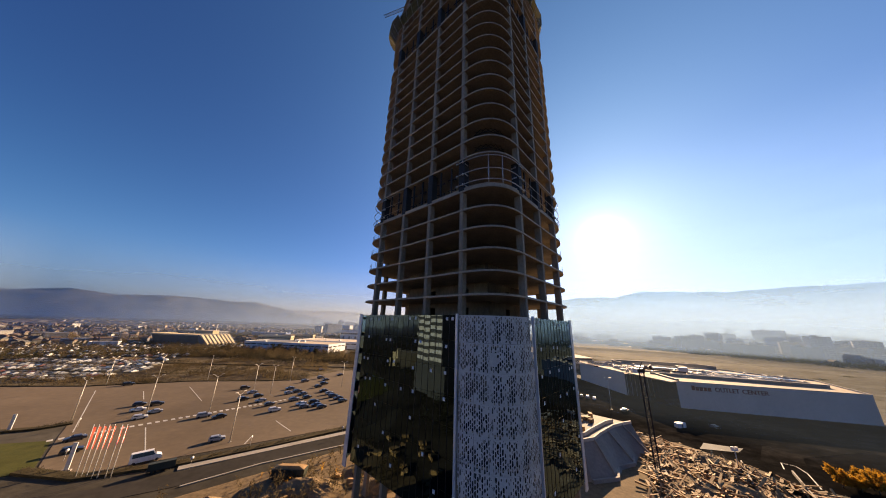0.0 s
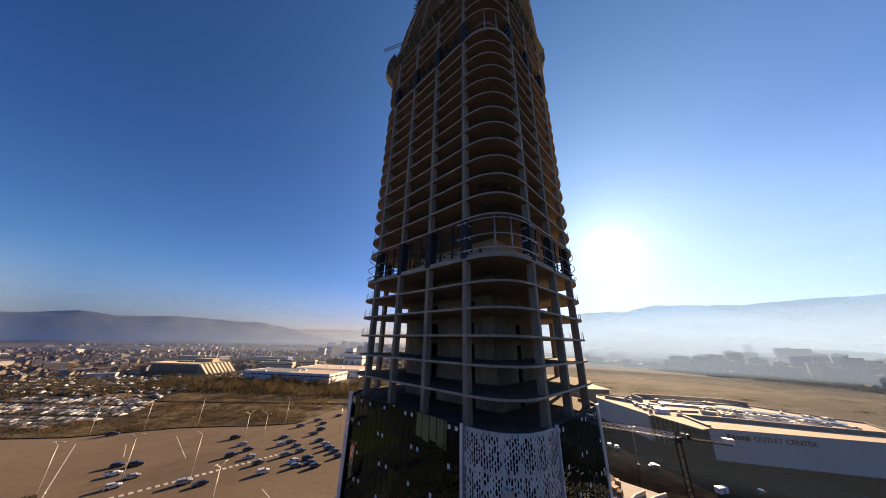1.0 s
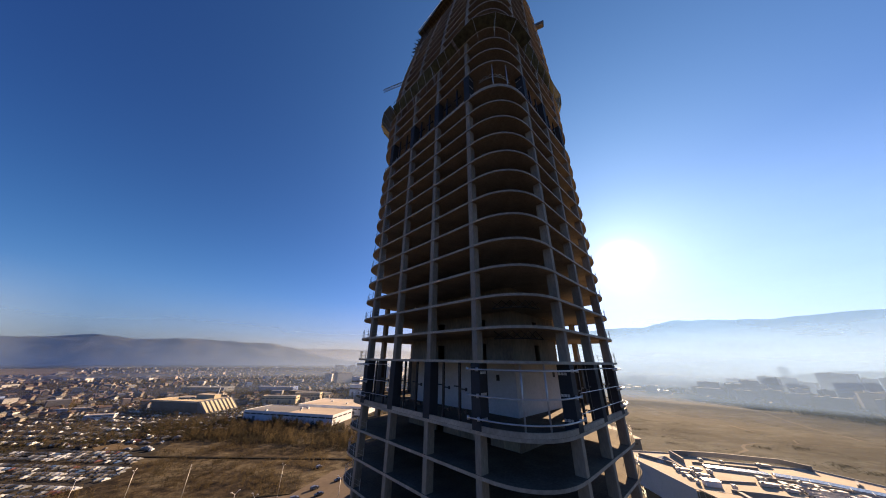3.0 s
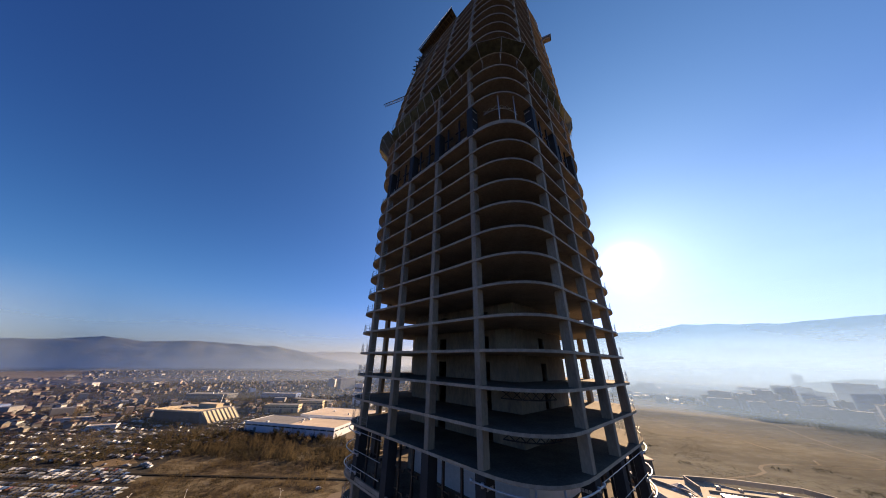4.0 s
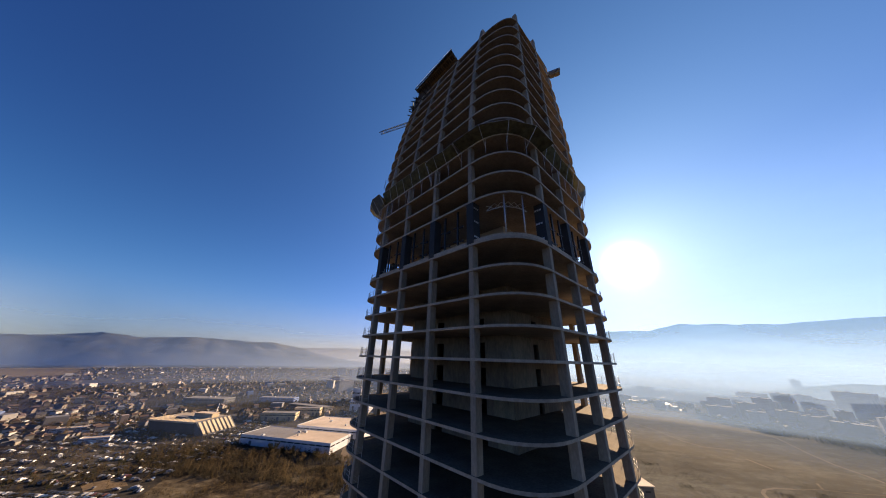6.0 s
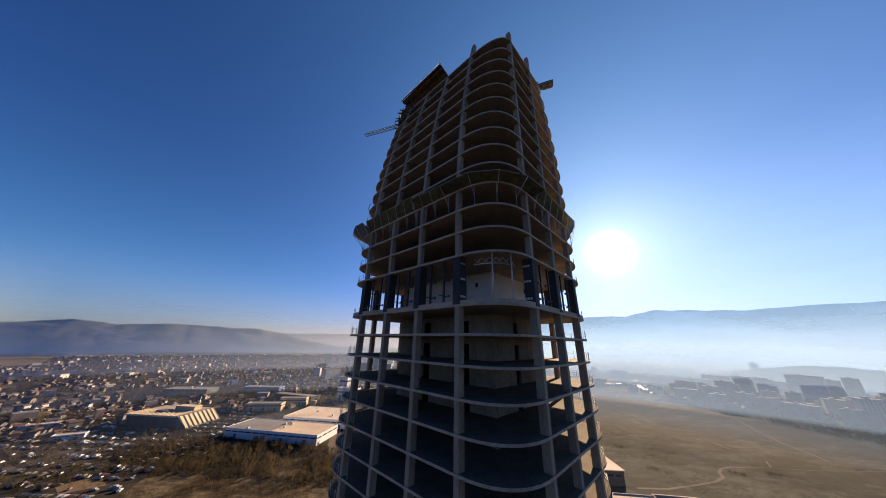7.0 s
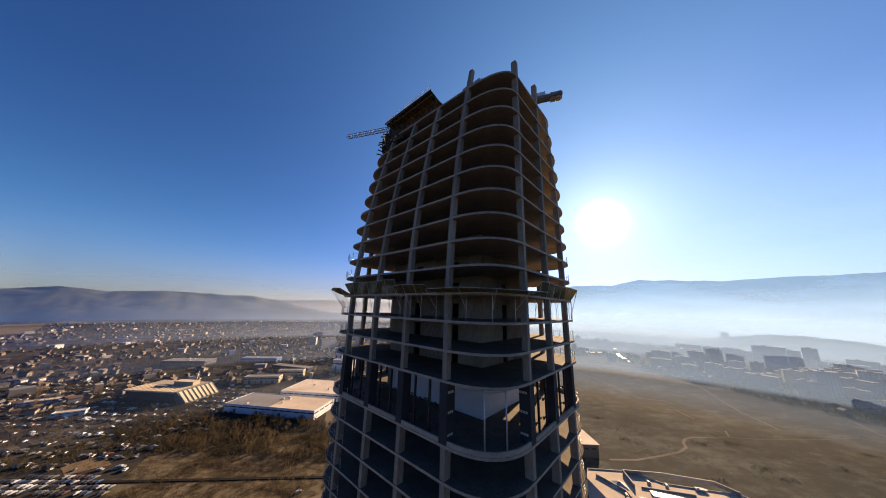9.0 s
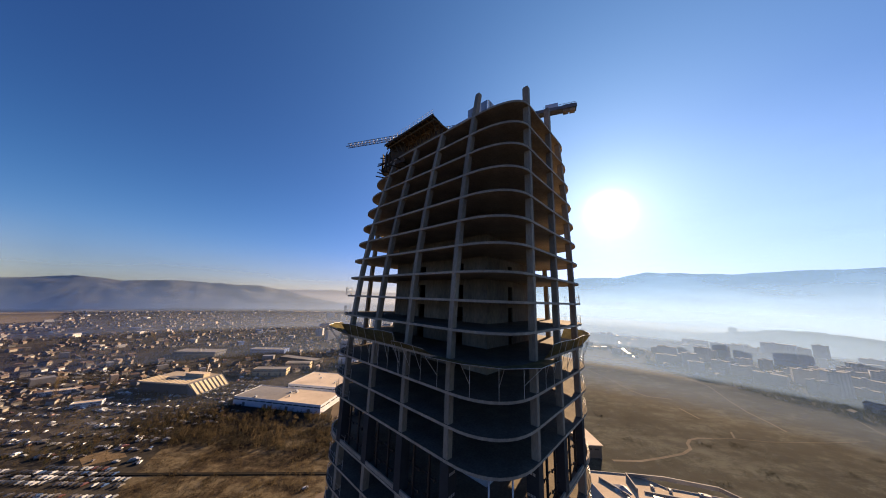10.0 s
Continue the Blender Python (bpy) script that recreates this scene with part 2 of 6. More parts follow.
for r in rings[1:]:
    for k in range(72):
        t = 2 * math.pi * k / 72
        ground_mesh.v.append((r * math.cos(t), 60 + r * math.sin(t), 0.0))
ground_mesh.v.append((0, 60, 0))
top = len(ground_mesh.v) - 1
for k in range(72):
    ground_mesh.f.append((top, k, (k + 1) % 72)), ground_mesh.s.append(False)
for i in range(len(rings) - 2):
    for k in range(72):
        a, b = i * 72 + k, i * 72 + (k + 1) % 72
        ground_mesh.f.append((a, a + 72, b + 72, b)), ground_mesh.s.append(False)
solid("ground", ground_mesh, SOIL, "dry brown grassland and soil of the valley floor", "ground", "structure")
ridge("mountain_near", "long forested mountain ridge, grey-blue in the distance", 3200, -110, -17, profile([(-110, 150), (-75, 180), (-61, 165), (-56, 208), (-52, 190), (-46, 212), (-40, 198), (-36, 200), (-32, 160), (-29, 112), (-24, 62), (-20, 35), (-17, 5)], 0.04, 3.0), HILLSIDE, 900, 1.0)
ridge("mountain_far", "pale distant mountain ridge behind the plain", 4550, -50, 10, profile([(-50, 150), (-30, 190), (-23, 205), (-15, 195), (0, 200), (10, 220)], 0.05, 7.0), FOREST, 500, 2.0)
ridge("mountain_great", "high hazy mountain massif above the mist", 4600, 2, 120, profile([(2, 230), (12, 380), (20, 460), (27, 530), (33, 530), (37, 595), (42, 570), (47, 545), (53, 560), (59, 555), (75, 620), (95, 520), (120, 300)], 0.02, 5.0), FOREST, 620, 4.0)

ridge("wooded_rise", "low wooded rise standing in the mist", 1900, 42, 70, profile([(42, 4), (46, 34), (50, 56), (54, 58), (59, 40), (64, 34), (70, 10)], 0.08, 6.0), FOREST, 260, 8.0)

# ---- tower ----
TOWER = pose(8.36, 38.7, 0, 0, 0, 48.2)
W, L, R = 32.6, 41.0, 7.9
FULL, BULGE = 2 / 2.55, 1.2
M0, K0, C0 = 60.75, 112.4, 119.5
LOW = [38.1 - 3.78 * i for i in range(1, 8)]
MID = [M0 - 3.78 * i for i in range(1, 7)]
KS = [K0 - 3.72 * i for i in range(1, 13)]
CS = [C0 + 3.65 * i for i in range(1, 14)]
TOP, BEND = CS[-1], CS[1]
LEVELS = sorted(LOW + MID + [M0] + KS + [K0, C0] + CS)
tower = thing("tower_building", "unfinished grey concrete tower with curved floor slabs and glass base", "tower", at=TOWER)


def lean(x, y, z):
    """Plan place at the height z: above the bend three of the facades lean inwards."""
    up = max(0.0, (z - BEND) / (TOP - BEND))
    t, far = up ** 1.8, up ** 2.8
    dx, dy, dw = 4.4 * t, 4.3 * t, 7.4 * far
    inner, shift = R + 8.4, 4.2 * far
    if x < R:
        x = dx + (R - dx) * x / R
    elif x > W - R:
        x = W - R - shift + (R - dw + shift) * (x - W + R) / R
    elif x > inner:
        x = inner + (x - inner) * (1 - shift / (W - R - inner))
    if y > L - R:
        y -= dy
    elif y > R:
        y = R + (y - R) * (1 - dy / (L - 2 * R))
    return x, y


def corner_point(corner, a, off=0.0):
    """A point of a rounded corner, a degrees along it; corner 0 is the near one, then anticlockwise. The corners are a little fuller than a circle."""
    cx, cy = ((R, R), (W - R, R), (W - R, L - R), (R, L - R))[corner]
    t = radians((180, 270, 0, 90)[corner] + a)
    c, q = math.cos(t), math.sin(t)
    x = cx + R * math.copysign(abs(c) ** FULL, c)
    y = cy + R * math.copysign(abs(q) ** FULL, q)
    if x > W - R:
        x += BULGE * (x - W + R) / R
    return x, y, off * c, off * q


def outline(off=0.0, n=10, z=0.0):
    """Rounded rectangle of the floor plate, anticlockwise from the corner nearest to the viewer."""
    pts = []
    for corner in range(4):
        for i in range(n + 1):
            x, y, ox, oy = corner_point(corner, 90 * i / n, off)
            x, y = lean(x, y, z)
            pts.append((x + ox, y + oy))
    return pts


def arc(corner, off=0.0, n=16, a0=0.0, a1=90.0):
    """Part of one rounded corner."""
    pts = [corner_point(corner, a0 + (a1 - a0) * i / n, off) for i in range(n + 1)]
    return [(x + ox, y + oy) for x, y, ox, oy in pts]


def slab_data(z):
    me = Mesh().prism(outline(0.12, z=z), -0.32, 0).data("floor_slab", SLAB, SHADED_TOP, SOFFIT)
    # bottom and top faces take the two copies with shade in their colour
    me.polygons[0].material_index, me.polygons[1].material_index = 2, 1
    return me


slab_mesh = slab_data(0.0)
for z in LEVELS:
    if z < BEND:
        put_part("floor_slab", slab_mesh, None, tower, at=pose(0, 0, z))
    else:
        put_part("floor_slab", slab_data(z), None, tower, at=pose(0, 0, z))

YS = [R + 8.4 * i for i in range(4)]
XS = [R, R + 8.4, W - R]
SPOTS = [(0, y) for y in YS] + [(W, y) for y in YS] + [(x, 0) for x in XS] + [(x, L) for x in XS]


def column_at(x, y):
    """The pose of a column whose outer face lies on the facade line."""
    if x == 0:
        return pose(0.0, y, 0, 0, 0, -90)
    if x == W:
        return pose(W, y, 0, 0, 0, 90)
    return pose(x, 0.0, 0) if y == 0 else pose(x, L, 0, 0, 0, 180)


def column_ring(w, d):
    a, b, c = w / 2, d, 0.05
    return [(-a + c, 0), (a - c, 0), (a, c), (a, b - c), (a - c, b), (-a + c, b), (-a, b - c), (-a, c)]


sections = [Mesh().prism(column_ring(w, d), z0, z1).data("column", CONCRETE) for w, d, z0, z1 in ((0.8, 1.2, 0, M0 - 0.32), (0.8, 1.12, M0, K0 - 0.32), (0.74, 0.9, K0, BEND))]
for x, y in SPOTS:
    for me in sections:
        put_part("column", me, None, tower, at=column_at(x, y))
    # the leaning length on top, storey by storey, with stubs for the next storey on three of them
    tall = (x, y) in ((0, YS[0]), (XS[0], 0), (XS[1], 0))
    stops = [z for z in CS if z >= BEND] + ([TOP + (4.9 if x == 0 else 3.1 if x == XS[0] else 4.6)] if tall else [])
    m3 = column_at(x, y)
    low = [m3 @ Vector((px, py, 0)) for px, py in column_ring(0.74, 0.9)]
    shaft = Mesh()
    mid = sum(low, Vector()) / 8
    caps = {}
    if tall:
        caps = {stops[-1] + 0.22: 0.82, stops[-1] + 0.36: 0.5}
        stops += list(caps)
    for zz in stops:
        sx, sy = lean(x, y, zz)
        k = caps.get(zz, 1.0)
        shaft.v += [(mid.x + (p.x - mid.x) * k + sx - x, mid.y + (p.y - mid.y) * k + sy - y, zz) for p in low]
    for a in range(len(stops) - 1):
        for b in range(8):
            shaft.f.append((8 * a + b, 8 * a + (b + 1) % 8, 8 * a + 8 + (b + 1) % 8, 8 * a + 8 + b)), shaft.s.append(False)
    e = 8 * (len(stops) - 1)
    shaft.f.append(tuple(range(e, e + 8))), shaft.s.append(False)
    put_part("column", shaft, CONCRETE, tower)


# core: walls with a doorway on each storey
def pierced_wall(axis, at, lo, hi, doors, thick=0.4):
    m = Mesh()
    cuts = sorted(doors)
    stops = [lo] + [v for d in cuts for v in d] + [hi]

    def piece(a, b, z0, z1):
        if axis == "x":
            m.box(at, at + thick, a, b, z0, z1)
        else:
            m.box(a, b, at, at + thick, z0, z1)
    for k in range(0, len(stops), 2):
        piece(stops[k], stops[k + 1], 0, TOP + 0.4)
    for a, b in cuts:
        for z0, z1 in zip(LEVELS, LEVELS[1:] + [TOP + 2.9]):
            piece(a, b, z0 + 2.4, z1)
    return m


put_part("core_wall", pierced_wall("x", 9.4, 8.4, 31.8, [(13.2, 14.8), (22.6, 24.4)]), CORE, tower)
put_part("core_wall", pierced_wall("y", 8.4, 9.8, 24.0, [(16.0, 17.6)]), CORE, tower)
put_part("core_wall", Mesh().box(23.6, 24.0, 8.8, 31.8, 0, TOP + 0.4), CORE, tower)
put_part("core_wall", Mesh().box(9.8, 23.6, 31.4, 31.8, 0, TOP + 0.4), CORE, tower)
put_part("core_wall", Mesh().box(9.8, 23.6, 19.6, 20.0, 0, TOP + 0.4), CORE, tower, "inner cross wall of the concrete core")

PALE_PANEL = surface("pale_panel", (0.17, 0.15, 0.105), (0.36, 0.325, 0.24), 1.2, 0.8, bump=0.1, stain=0.55, stretch=(1, 1, 0.4))
for z in KS[5:9] + MID[:5]:
    k = LEVELS.index(z)
    put_part("wall_panel", Mesh().box(9.3, 9.37, 8.6 + 0.5 * (k % 2), 11.0 + 0.4 * (k % 3), z + 0.05, z + 3.3), PALE_PANEL, tower, "pale board panel on the core wall")

clamp_me = Mesh().tube((0, 0, -0.2), (0, 0, 0.2), 0.16, 8).data("clamp", PALE_STEEL)
# plant storeys: white cladding round the core, navy jackets, dark posts, pipes
for z0, z1 in ((M0, KS[-1]), (K0, C0)):
    h = z1 - z0 - 0.32
    clad = Mesh()
    clad.strip([(9.36, 30.0), (9.36, 8.36)], z0 + 0.02, z0 + h - 0.02, 0.06)
    clad.strip([(9.36, 8.34), (23.5, 8.34)], z0 + 0.02, z0 + h - 0.02, 0.06)
    put_part("core_cladding", clad, WHITE_WALL, tower, "white wall panels round the core")
    put_part("wall_vent", Mesh().box(9.24, 9.33, 11.0, 11.5, z0 + 4.3, z0 + 5.1), BLACK_STEEL, tower)
    put_part("wall_vent", Mesh().box(21.0, 21.6, 8.2, 8.31, z0 + 4.6, z0 + 5.5), BLACK_STEEL, tower)
    up = Mesh()
    path = outline(-0.06)
    up.strip(path + [path[0]], z0, z0 + 0.5, 0.24)
    put_part("slab_upstand", up, SLAB, tower)
    ring = [(-0.64, -0.08), (0.64, -0.08), (0.64, 1.4), (-0.64, 1.4)]
    me = Mesh().prism(ring, z0 + 0.02, z0 + h).data("column_jacket", NAVY)
    plate_me = Mesh().box(-0.14, 0.14, -0.11, -0.085, 0, 0.28).data("plate", PALE_STEEL)
    for x, y in SPOTS:
        j = put_part("column_jacket", me, None, tower, "navy steel column jacket", at=column_at(x, y))
        if (x, y) in ((0, YS[0]), (XS[0], 0)):
            side = pose(0.64 + 0.085, 0.5, 0, 0, 0, 90) if x == 0 else pose(-0.64 - 0.085, 0.8, 0, 0, 0, -90)
            for pz in (0.14, 0.5, 0.83):
                for px in (-0.36, 0.0, 0.36):
                    put_part("plate", plate_me, None, j, at=side @ pose(px, 0.09, z0 + h * pz))
    post = Mesh()
    post.box(-0.13, 0.13, -0.13, 0.13, z0 + 0.02, z0 + h)
    for k, pz in enumerate((0.2, 0.55)):
        post.box(-0.95, -0.1, -0.07, 0.07, z0 + h * pz, z0 + h * pz + 0.13)
        post.box(0.1, 0.95, -0.07, 0.07, z0 + h * pz + 0.25, z0 + h * pz + 0.38)
        post.box(-1.1, -0.95, -0.12, 0.12, z0 + h * pz - 0.12, z0 + h * pz + 0.25)
    post_me = post.data("steel_post", BLACK_STEEL)
    for k in range(3):
        for f in (0.36, 0.7):
            put_part("steel_post", post_me, None, tower, "black steel post with bracket arms", at=pose(0.6, YS[k] + 8.4 * f, 0, 0, 0, 90))
            put_part("steel_post", post_me, None, tower, "black steel post with bracket arms", at=pose(W - 0.6, YS[k] + 8.4 * f, 0, 0, 0, 90))
    for k in range(2):
        for f in (0.4, 0.72):
            put_part("steel_post", post_me, None, tower, "black steel post with bracket arms", at=pose(XS[k] + 8.4 * f, 0.6, 0))
    for a in (36, 60):
        x, y = arc(0, -0.4, 1, a, a)[0]
        put_part("pale_post", Mesh().tube((x, y, z0 + 0.02), (x, y, z0 + h), 0.1, 8), PALE_STEEL, tower, "slim pale steel post")
    rods = [0.17, 0.5, 0.9] if z0 == M0 else []
    for c in range(4):
        for pz in rods:
            path = arc(c, 0.28, 18, -4, 94)
            pipe = put_part("curved_pipe", Mesh().sweep([(*p, z0 + h * pz) for p in path], 0.085), PALE_STEEL, tower, "curved pale steel pipe with clamps")
            for p in (path[0], path[1], path[-2], path[-1]):
                put_part("clamp", clamp_me, None, pipe, at=pose(p[0], p[1], z0 + h * pz))
    for k, pz in enumerate((0.25, 0.55, 0.92) if z0 == M0 else ()):
        put_part("tie_rod", Mesh().tube((XS[0] + 1, -0.15, z0 + h * pz), (XS[2] + 0.9, -0.15, z0 + h * pz + 0.02), 0.04, 5), PALE_STEEL, tower)
        put_part("tie_rod", Mesh().tube((-0.15, YS[2] + 1, z0 + h * pz), (-0.15, YS[3] + 0.9, z0 + h * pz + 0.02), 0.04, 5), PALE_STEEL, tower)
# roof trusses behind the near corner
for z1 in (C0, KS[-2], KS[-3]):
    tr = Mesh()
    chord = arc(0, -2.2, 6, 8, 82)
    for p, q in zip(chord, chord[1:]):
        tr.tube((*p, z1 - 1.25), (*q, z1 - 1.25), 0.07, 5)
        tr.tube((*p, z1 - 0.35), (*q, z1 - 1.25), 0.05, 5)
        tr.tube((*p, z1 - 1.25), (*q, z1 - 0.35), 0.05, 5)
    put_part("roof_truss", tr, PALE_STEEL if z1 == C0 else BLACK_STEEL, tower, "slim steel truss under the slab")

# guard rails at the outer corners of the slabs
rails_me = []
for c, a0, a1 in ((3, 0, 100), (1, 20, 90)):
    rails = Mesh()
    path = arc(c, -0.05, 7, a0, a1)
    for p in path:
        rails.box(p[0] - 0.03, p[0] + 0.03, p[1] - 0.03, p[1] + 0.03, 0, 1.5)
    for zz in (0.55, 1.1):
        for p, q in zip(path, path[1:]):
            rails.tube((*p, zz), (*q, zz), 0.018, 4)
    rails_me.append(rails.data("guard_rail", PALE_STEEL))
for z in LEVELS:
    if M0 - 12 < z < CS[5] and abs(z - CS[2]) > 1:
        for me in rails_me:
            put_part("guard_rail", me, None, tower, at=pose(0, 0, z))

# safety fans: sheets that slope up and out from one slab, on struts
m, n = material("fan_sheet")
v = n.place((1, 1, 1))
c = n.ramp(n.noise(1.3, 5, 0.6, v), [(0.3, (0.13, 0.112, 0.055)), (0.7, (0.26, 0.222, 0.11))])
d1, d2 = n.add("ShaderNodeBsdfDiffuse", Color=c), n.add("ShaderNodeBsdfTranslucent", Color=c)
n.add("ShaderNodeOutputMaterial", Surface=n.add("ShaderNodeMixShader", Fac=0.4).outputs[0])
mixer = m.node_tree.nodes["Mix Shader"]
m.node_tree.links.new(d1.outputs[0], mixer.inputs[1]), m.node_tree.links.new(d2.outputs[0], mixer.inputs[2])
open_mesh = n.add("ShaderNodeMixShader", Fac=0.16)
clear = n.add("ShaderNodeBsdfTransparent")
out = next(q for q in m.node_tree.nodes if q.type == "OUTPUT_MATERIAL")
m.node_tree.links.new(mixer.outputs[0], open_mesh.inputs[1]), m.node_tree.links.new(clear.outputs[0], open_mesh.inputs[2]), m.node_tree.links.new(open_mesh.outputs[0], out.inputs["Surface"])
NET = m
FAN = CS[2]


def fan(path, reach, rise, flip=1, steep=0.42):
    """Net panels side by side along a plan path, each with its struts."""
    pts = [Vector(p) for p in path]
    outs = []
    for i in range(len(pts)):
        t = (pts[min(i + 1, len(pts) - 1)] - pts[max(i - 1, 0)]).normalized()
        outs.append(Vector((t.y, -t.x)) * flip)
    for i in range(len(pts) - 1):
        a, b = pts[i], pts[i + 1]
        ra, rb = reach + 0.12 * math.sin(i * 2.3), reach + 0.12 * math.sin(i * 2.3 + 2.3)
        oa, ob = a + outs[i] * ra, b + outs[i + 1] * rb
        za, zb = FAN + rise + 0.1 * math.sin(i * 1.7), FAN + rise + 0.1 * math.sin(i * 1.7 + 1.7)
        z0 = FAN - 0.05
        mid_a, mid_b = (a + oa) / 2, (b + ob) / 2
        vs = []
        for dz in (0, 0.05):
            vs += [(*a, z0 + dz), (*b, z0 + dz), (*mid_b, z0 + (zb - z0) * steep + dz), (*mid_a, z0 + (za - z0) * steep + dz), (*ob, zb + dz), (*oa, za + dz)]
        panel = Mesh().add(vs, [(3, 2, 1, 0), (5, 4, 2, 3), (6, 7, 8, 9), (9, 8, 10, 11), (0, 1, 7, 6), (4, 5, 11, 10), (0, 6, 9, 3), (3, 9, 11, 5), (1, 2, 8, 7), (2, 4, 10, 8)])
        put_part("net_panel", panel, NET, tower, "dull olive safety net panel sloping outwards")
        put_part("net_strut", Mesh().tube((*oa, za), (*(a + outs[i] * 0.15), CS[1] + 1.4), 0.035, 5), PALE_STEEL, tower)
        put_part("net_strut", Mesh().tube((*(a + outs[i] * 0.15), FAN - 0.3), (*(a + outs[i] * 0.15), CS[1] + 0.02), 0.03, 5), PALE_STEEL, tower)
        put_part("edge_rail", Mesh().tube((*oa, za + 0.06), (*ob, zb + 0.06), 0.03, 5), PALE_STEEL, tower)


fan([(0.0, 17.5 + 2.6 * i) for i in range(7)], 1.5, 2.0, -1)
fan(arc(3, 0, 5, 92, 20), 2.7, 1.1, -1)
fan([(0.0, 17.2 - 2.3 * i) for i in range(4)], 1.9, 1.0)
fan(arc(0, 0.0, 4, -8, 98), 2.5, 0.25)
fan([(R + 2.2 + 2.8 * i, 0.0) for i in range(6)] + arc(1, 0, 4, 12, 80), 1.3, 1.9)

# glass base
m, n = material("dark_facade_glass")
fr = n.add("ShaderNodeFresnel", IOR=1.5)
wob = n.add("ShaderNodeBump", Strength=0.03, Distance=0.3, Height=n.noise(0.25, 2, 0.5, n.place()))
gl = n.add("ShaderNodeBsdfGlossy", Color=(0.4, 0.62, 0.74, 1), Roughness=0.015, Normal=wob.outputs[0])
tr = n.add("ShaderNodeBsdfTransparent", Color=(0.007, 0.01, 0.012, 1))
mx = n.add("ShaderNodeMixShader", Fac=n.math("ADD", fr.outputs[0], 0.09))
m.node_tree.links.new(tr.outputs[0], mx.inputs[1]), m.node_tree.links.new(gl.outputs[0], mx.inputs[2])
n.add("ShaderNodeOutputMaterial", Surface=mx.outputs[0])
GLASS = m
G_TOP, G_ROW, G_OFF = 38.45, 3.92, 0.8
pane_w = 1.45
pane_me = Mesh().box(-pane_w / 2 + 0.02, pane_w / 2 - 0.02, -0.015, 0.015, -G_ROW + 0.02, -0.02).data("glass_pane", GLASS)
mull_me = Mesh().box(-0.035, 0.035, -0.05, 0.09, G_TOP - 7 * G_ROW, G_TOP + 0.1).data("mullion", BLACK_STEEL)
STICK = surface("white_sticker", (0.6, 0.6, 0.6), (0.8, 0.8, 0.8), 2.0, 0.6, bump=0.02)
stick_me = Mesh().box(-0.24, 0.24, -0.03, -0.017, -0.25, 0.25).data("sticker", STICK)
rng = random.Random(4)
spans = [(18, lambda k: pose(-G_OFF, R + 0.7 + pane_w * k, 0, 0, 0, -90)), (12, lambda k: pose(R + 0.7 + pane_w * k, -G_OFF, 0))]
for cols, where in spans:
    for k in range(cols):
        put_part("mullion", mull_me, None, tower, at=where(k) @ pose(-pane_w / 2, 0, 0))
        for r in range(7):
            tilt = pose(0, 0, 0, rng.uniform(-0.35, 0.35), 0, rng.uniform(-0.35, 0.35))
            g = put_part("glass_pane", pane_me, None, tower, at=where(k) @ pose(0, 0, G_TOP - G_ROW * r) @ tilt)
            if (k * 5 + r * 3) % 7 == 0 or (k % 5 == 1 and r < 4):
                put_part("sticker", stick_me, None, g, "small white sticker on the glass", at=pose(rng.uniform(-0.3, 0.3), 0, -0.5 - rng.uniform(0, 0.5)))
fin = Mesh()
for k in range(3):
    fin.box(0.42 * k, 0.42 * k + 0.38, -0.12, 0.1, 9.5, G_TOP + 0.25)
fin_me = fin.data("white_fin", WHITE_METAL)
put_part("white_fin", fin_me, None, tower, "white ribbed metal fin at the glass edge", at=pose(-G_OFF, R + 18 * pane_w + 1.4, 0, 0, 0, -90) @ pose(-1.3, 0, 0))
put_part("white_fin", fin_me, None, tower, "white ribbed metal fin at the glass edge", at=pose(R + 12 * pane_w + 0.1, -G_OFF, 0))
edge_me = Mesh().box(-0.14, 0.14, -0.2, 0.2, 14.6, G_TOP + 0.2).data("edge_strip", WHITE_METAL)
put_part("edge_strip", edge_me, None, tower, "white metal strip beside the perforated screen", at=pose(-G_OFF - 0.05, R - 0.15, 0))
put_part("edge_strip", edge_me, None, tower, "white metal strip beside the perforated screen", at=pose(R - 0.15, -G_OFF - 0.05, 0))
end_me = Mesh().box(0, 6.0, -0.03, 0.03, 11, G_TOP).data("end_glass", GLASS)
put_part("end_glass", end_me, None, tower, at=pose(-G_OFF, R + 18 * pane_w + 1.45, 0, 0, 0, 40))
put_part("end_glass", end_me, None, tower, at=pose(R + 12 * pane_w + 1.4, -G_OFF, 0, 0, 0, 50))


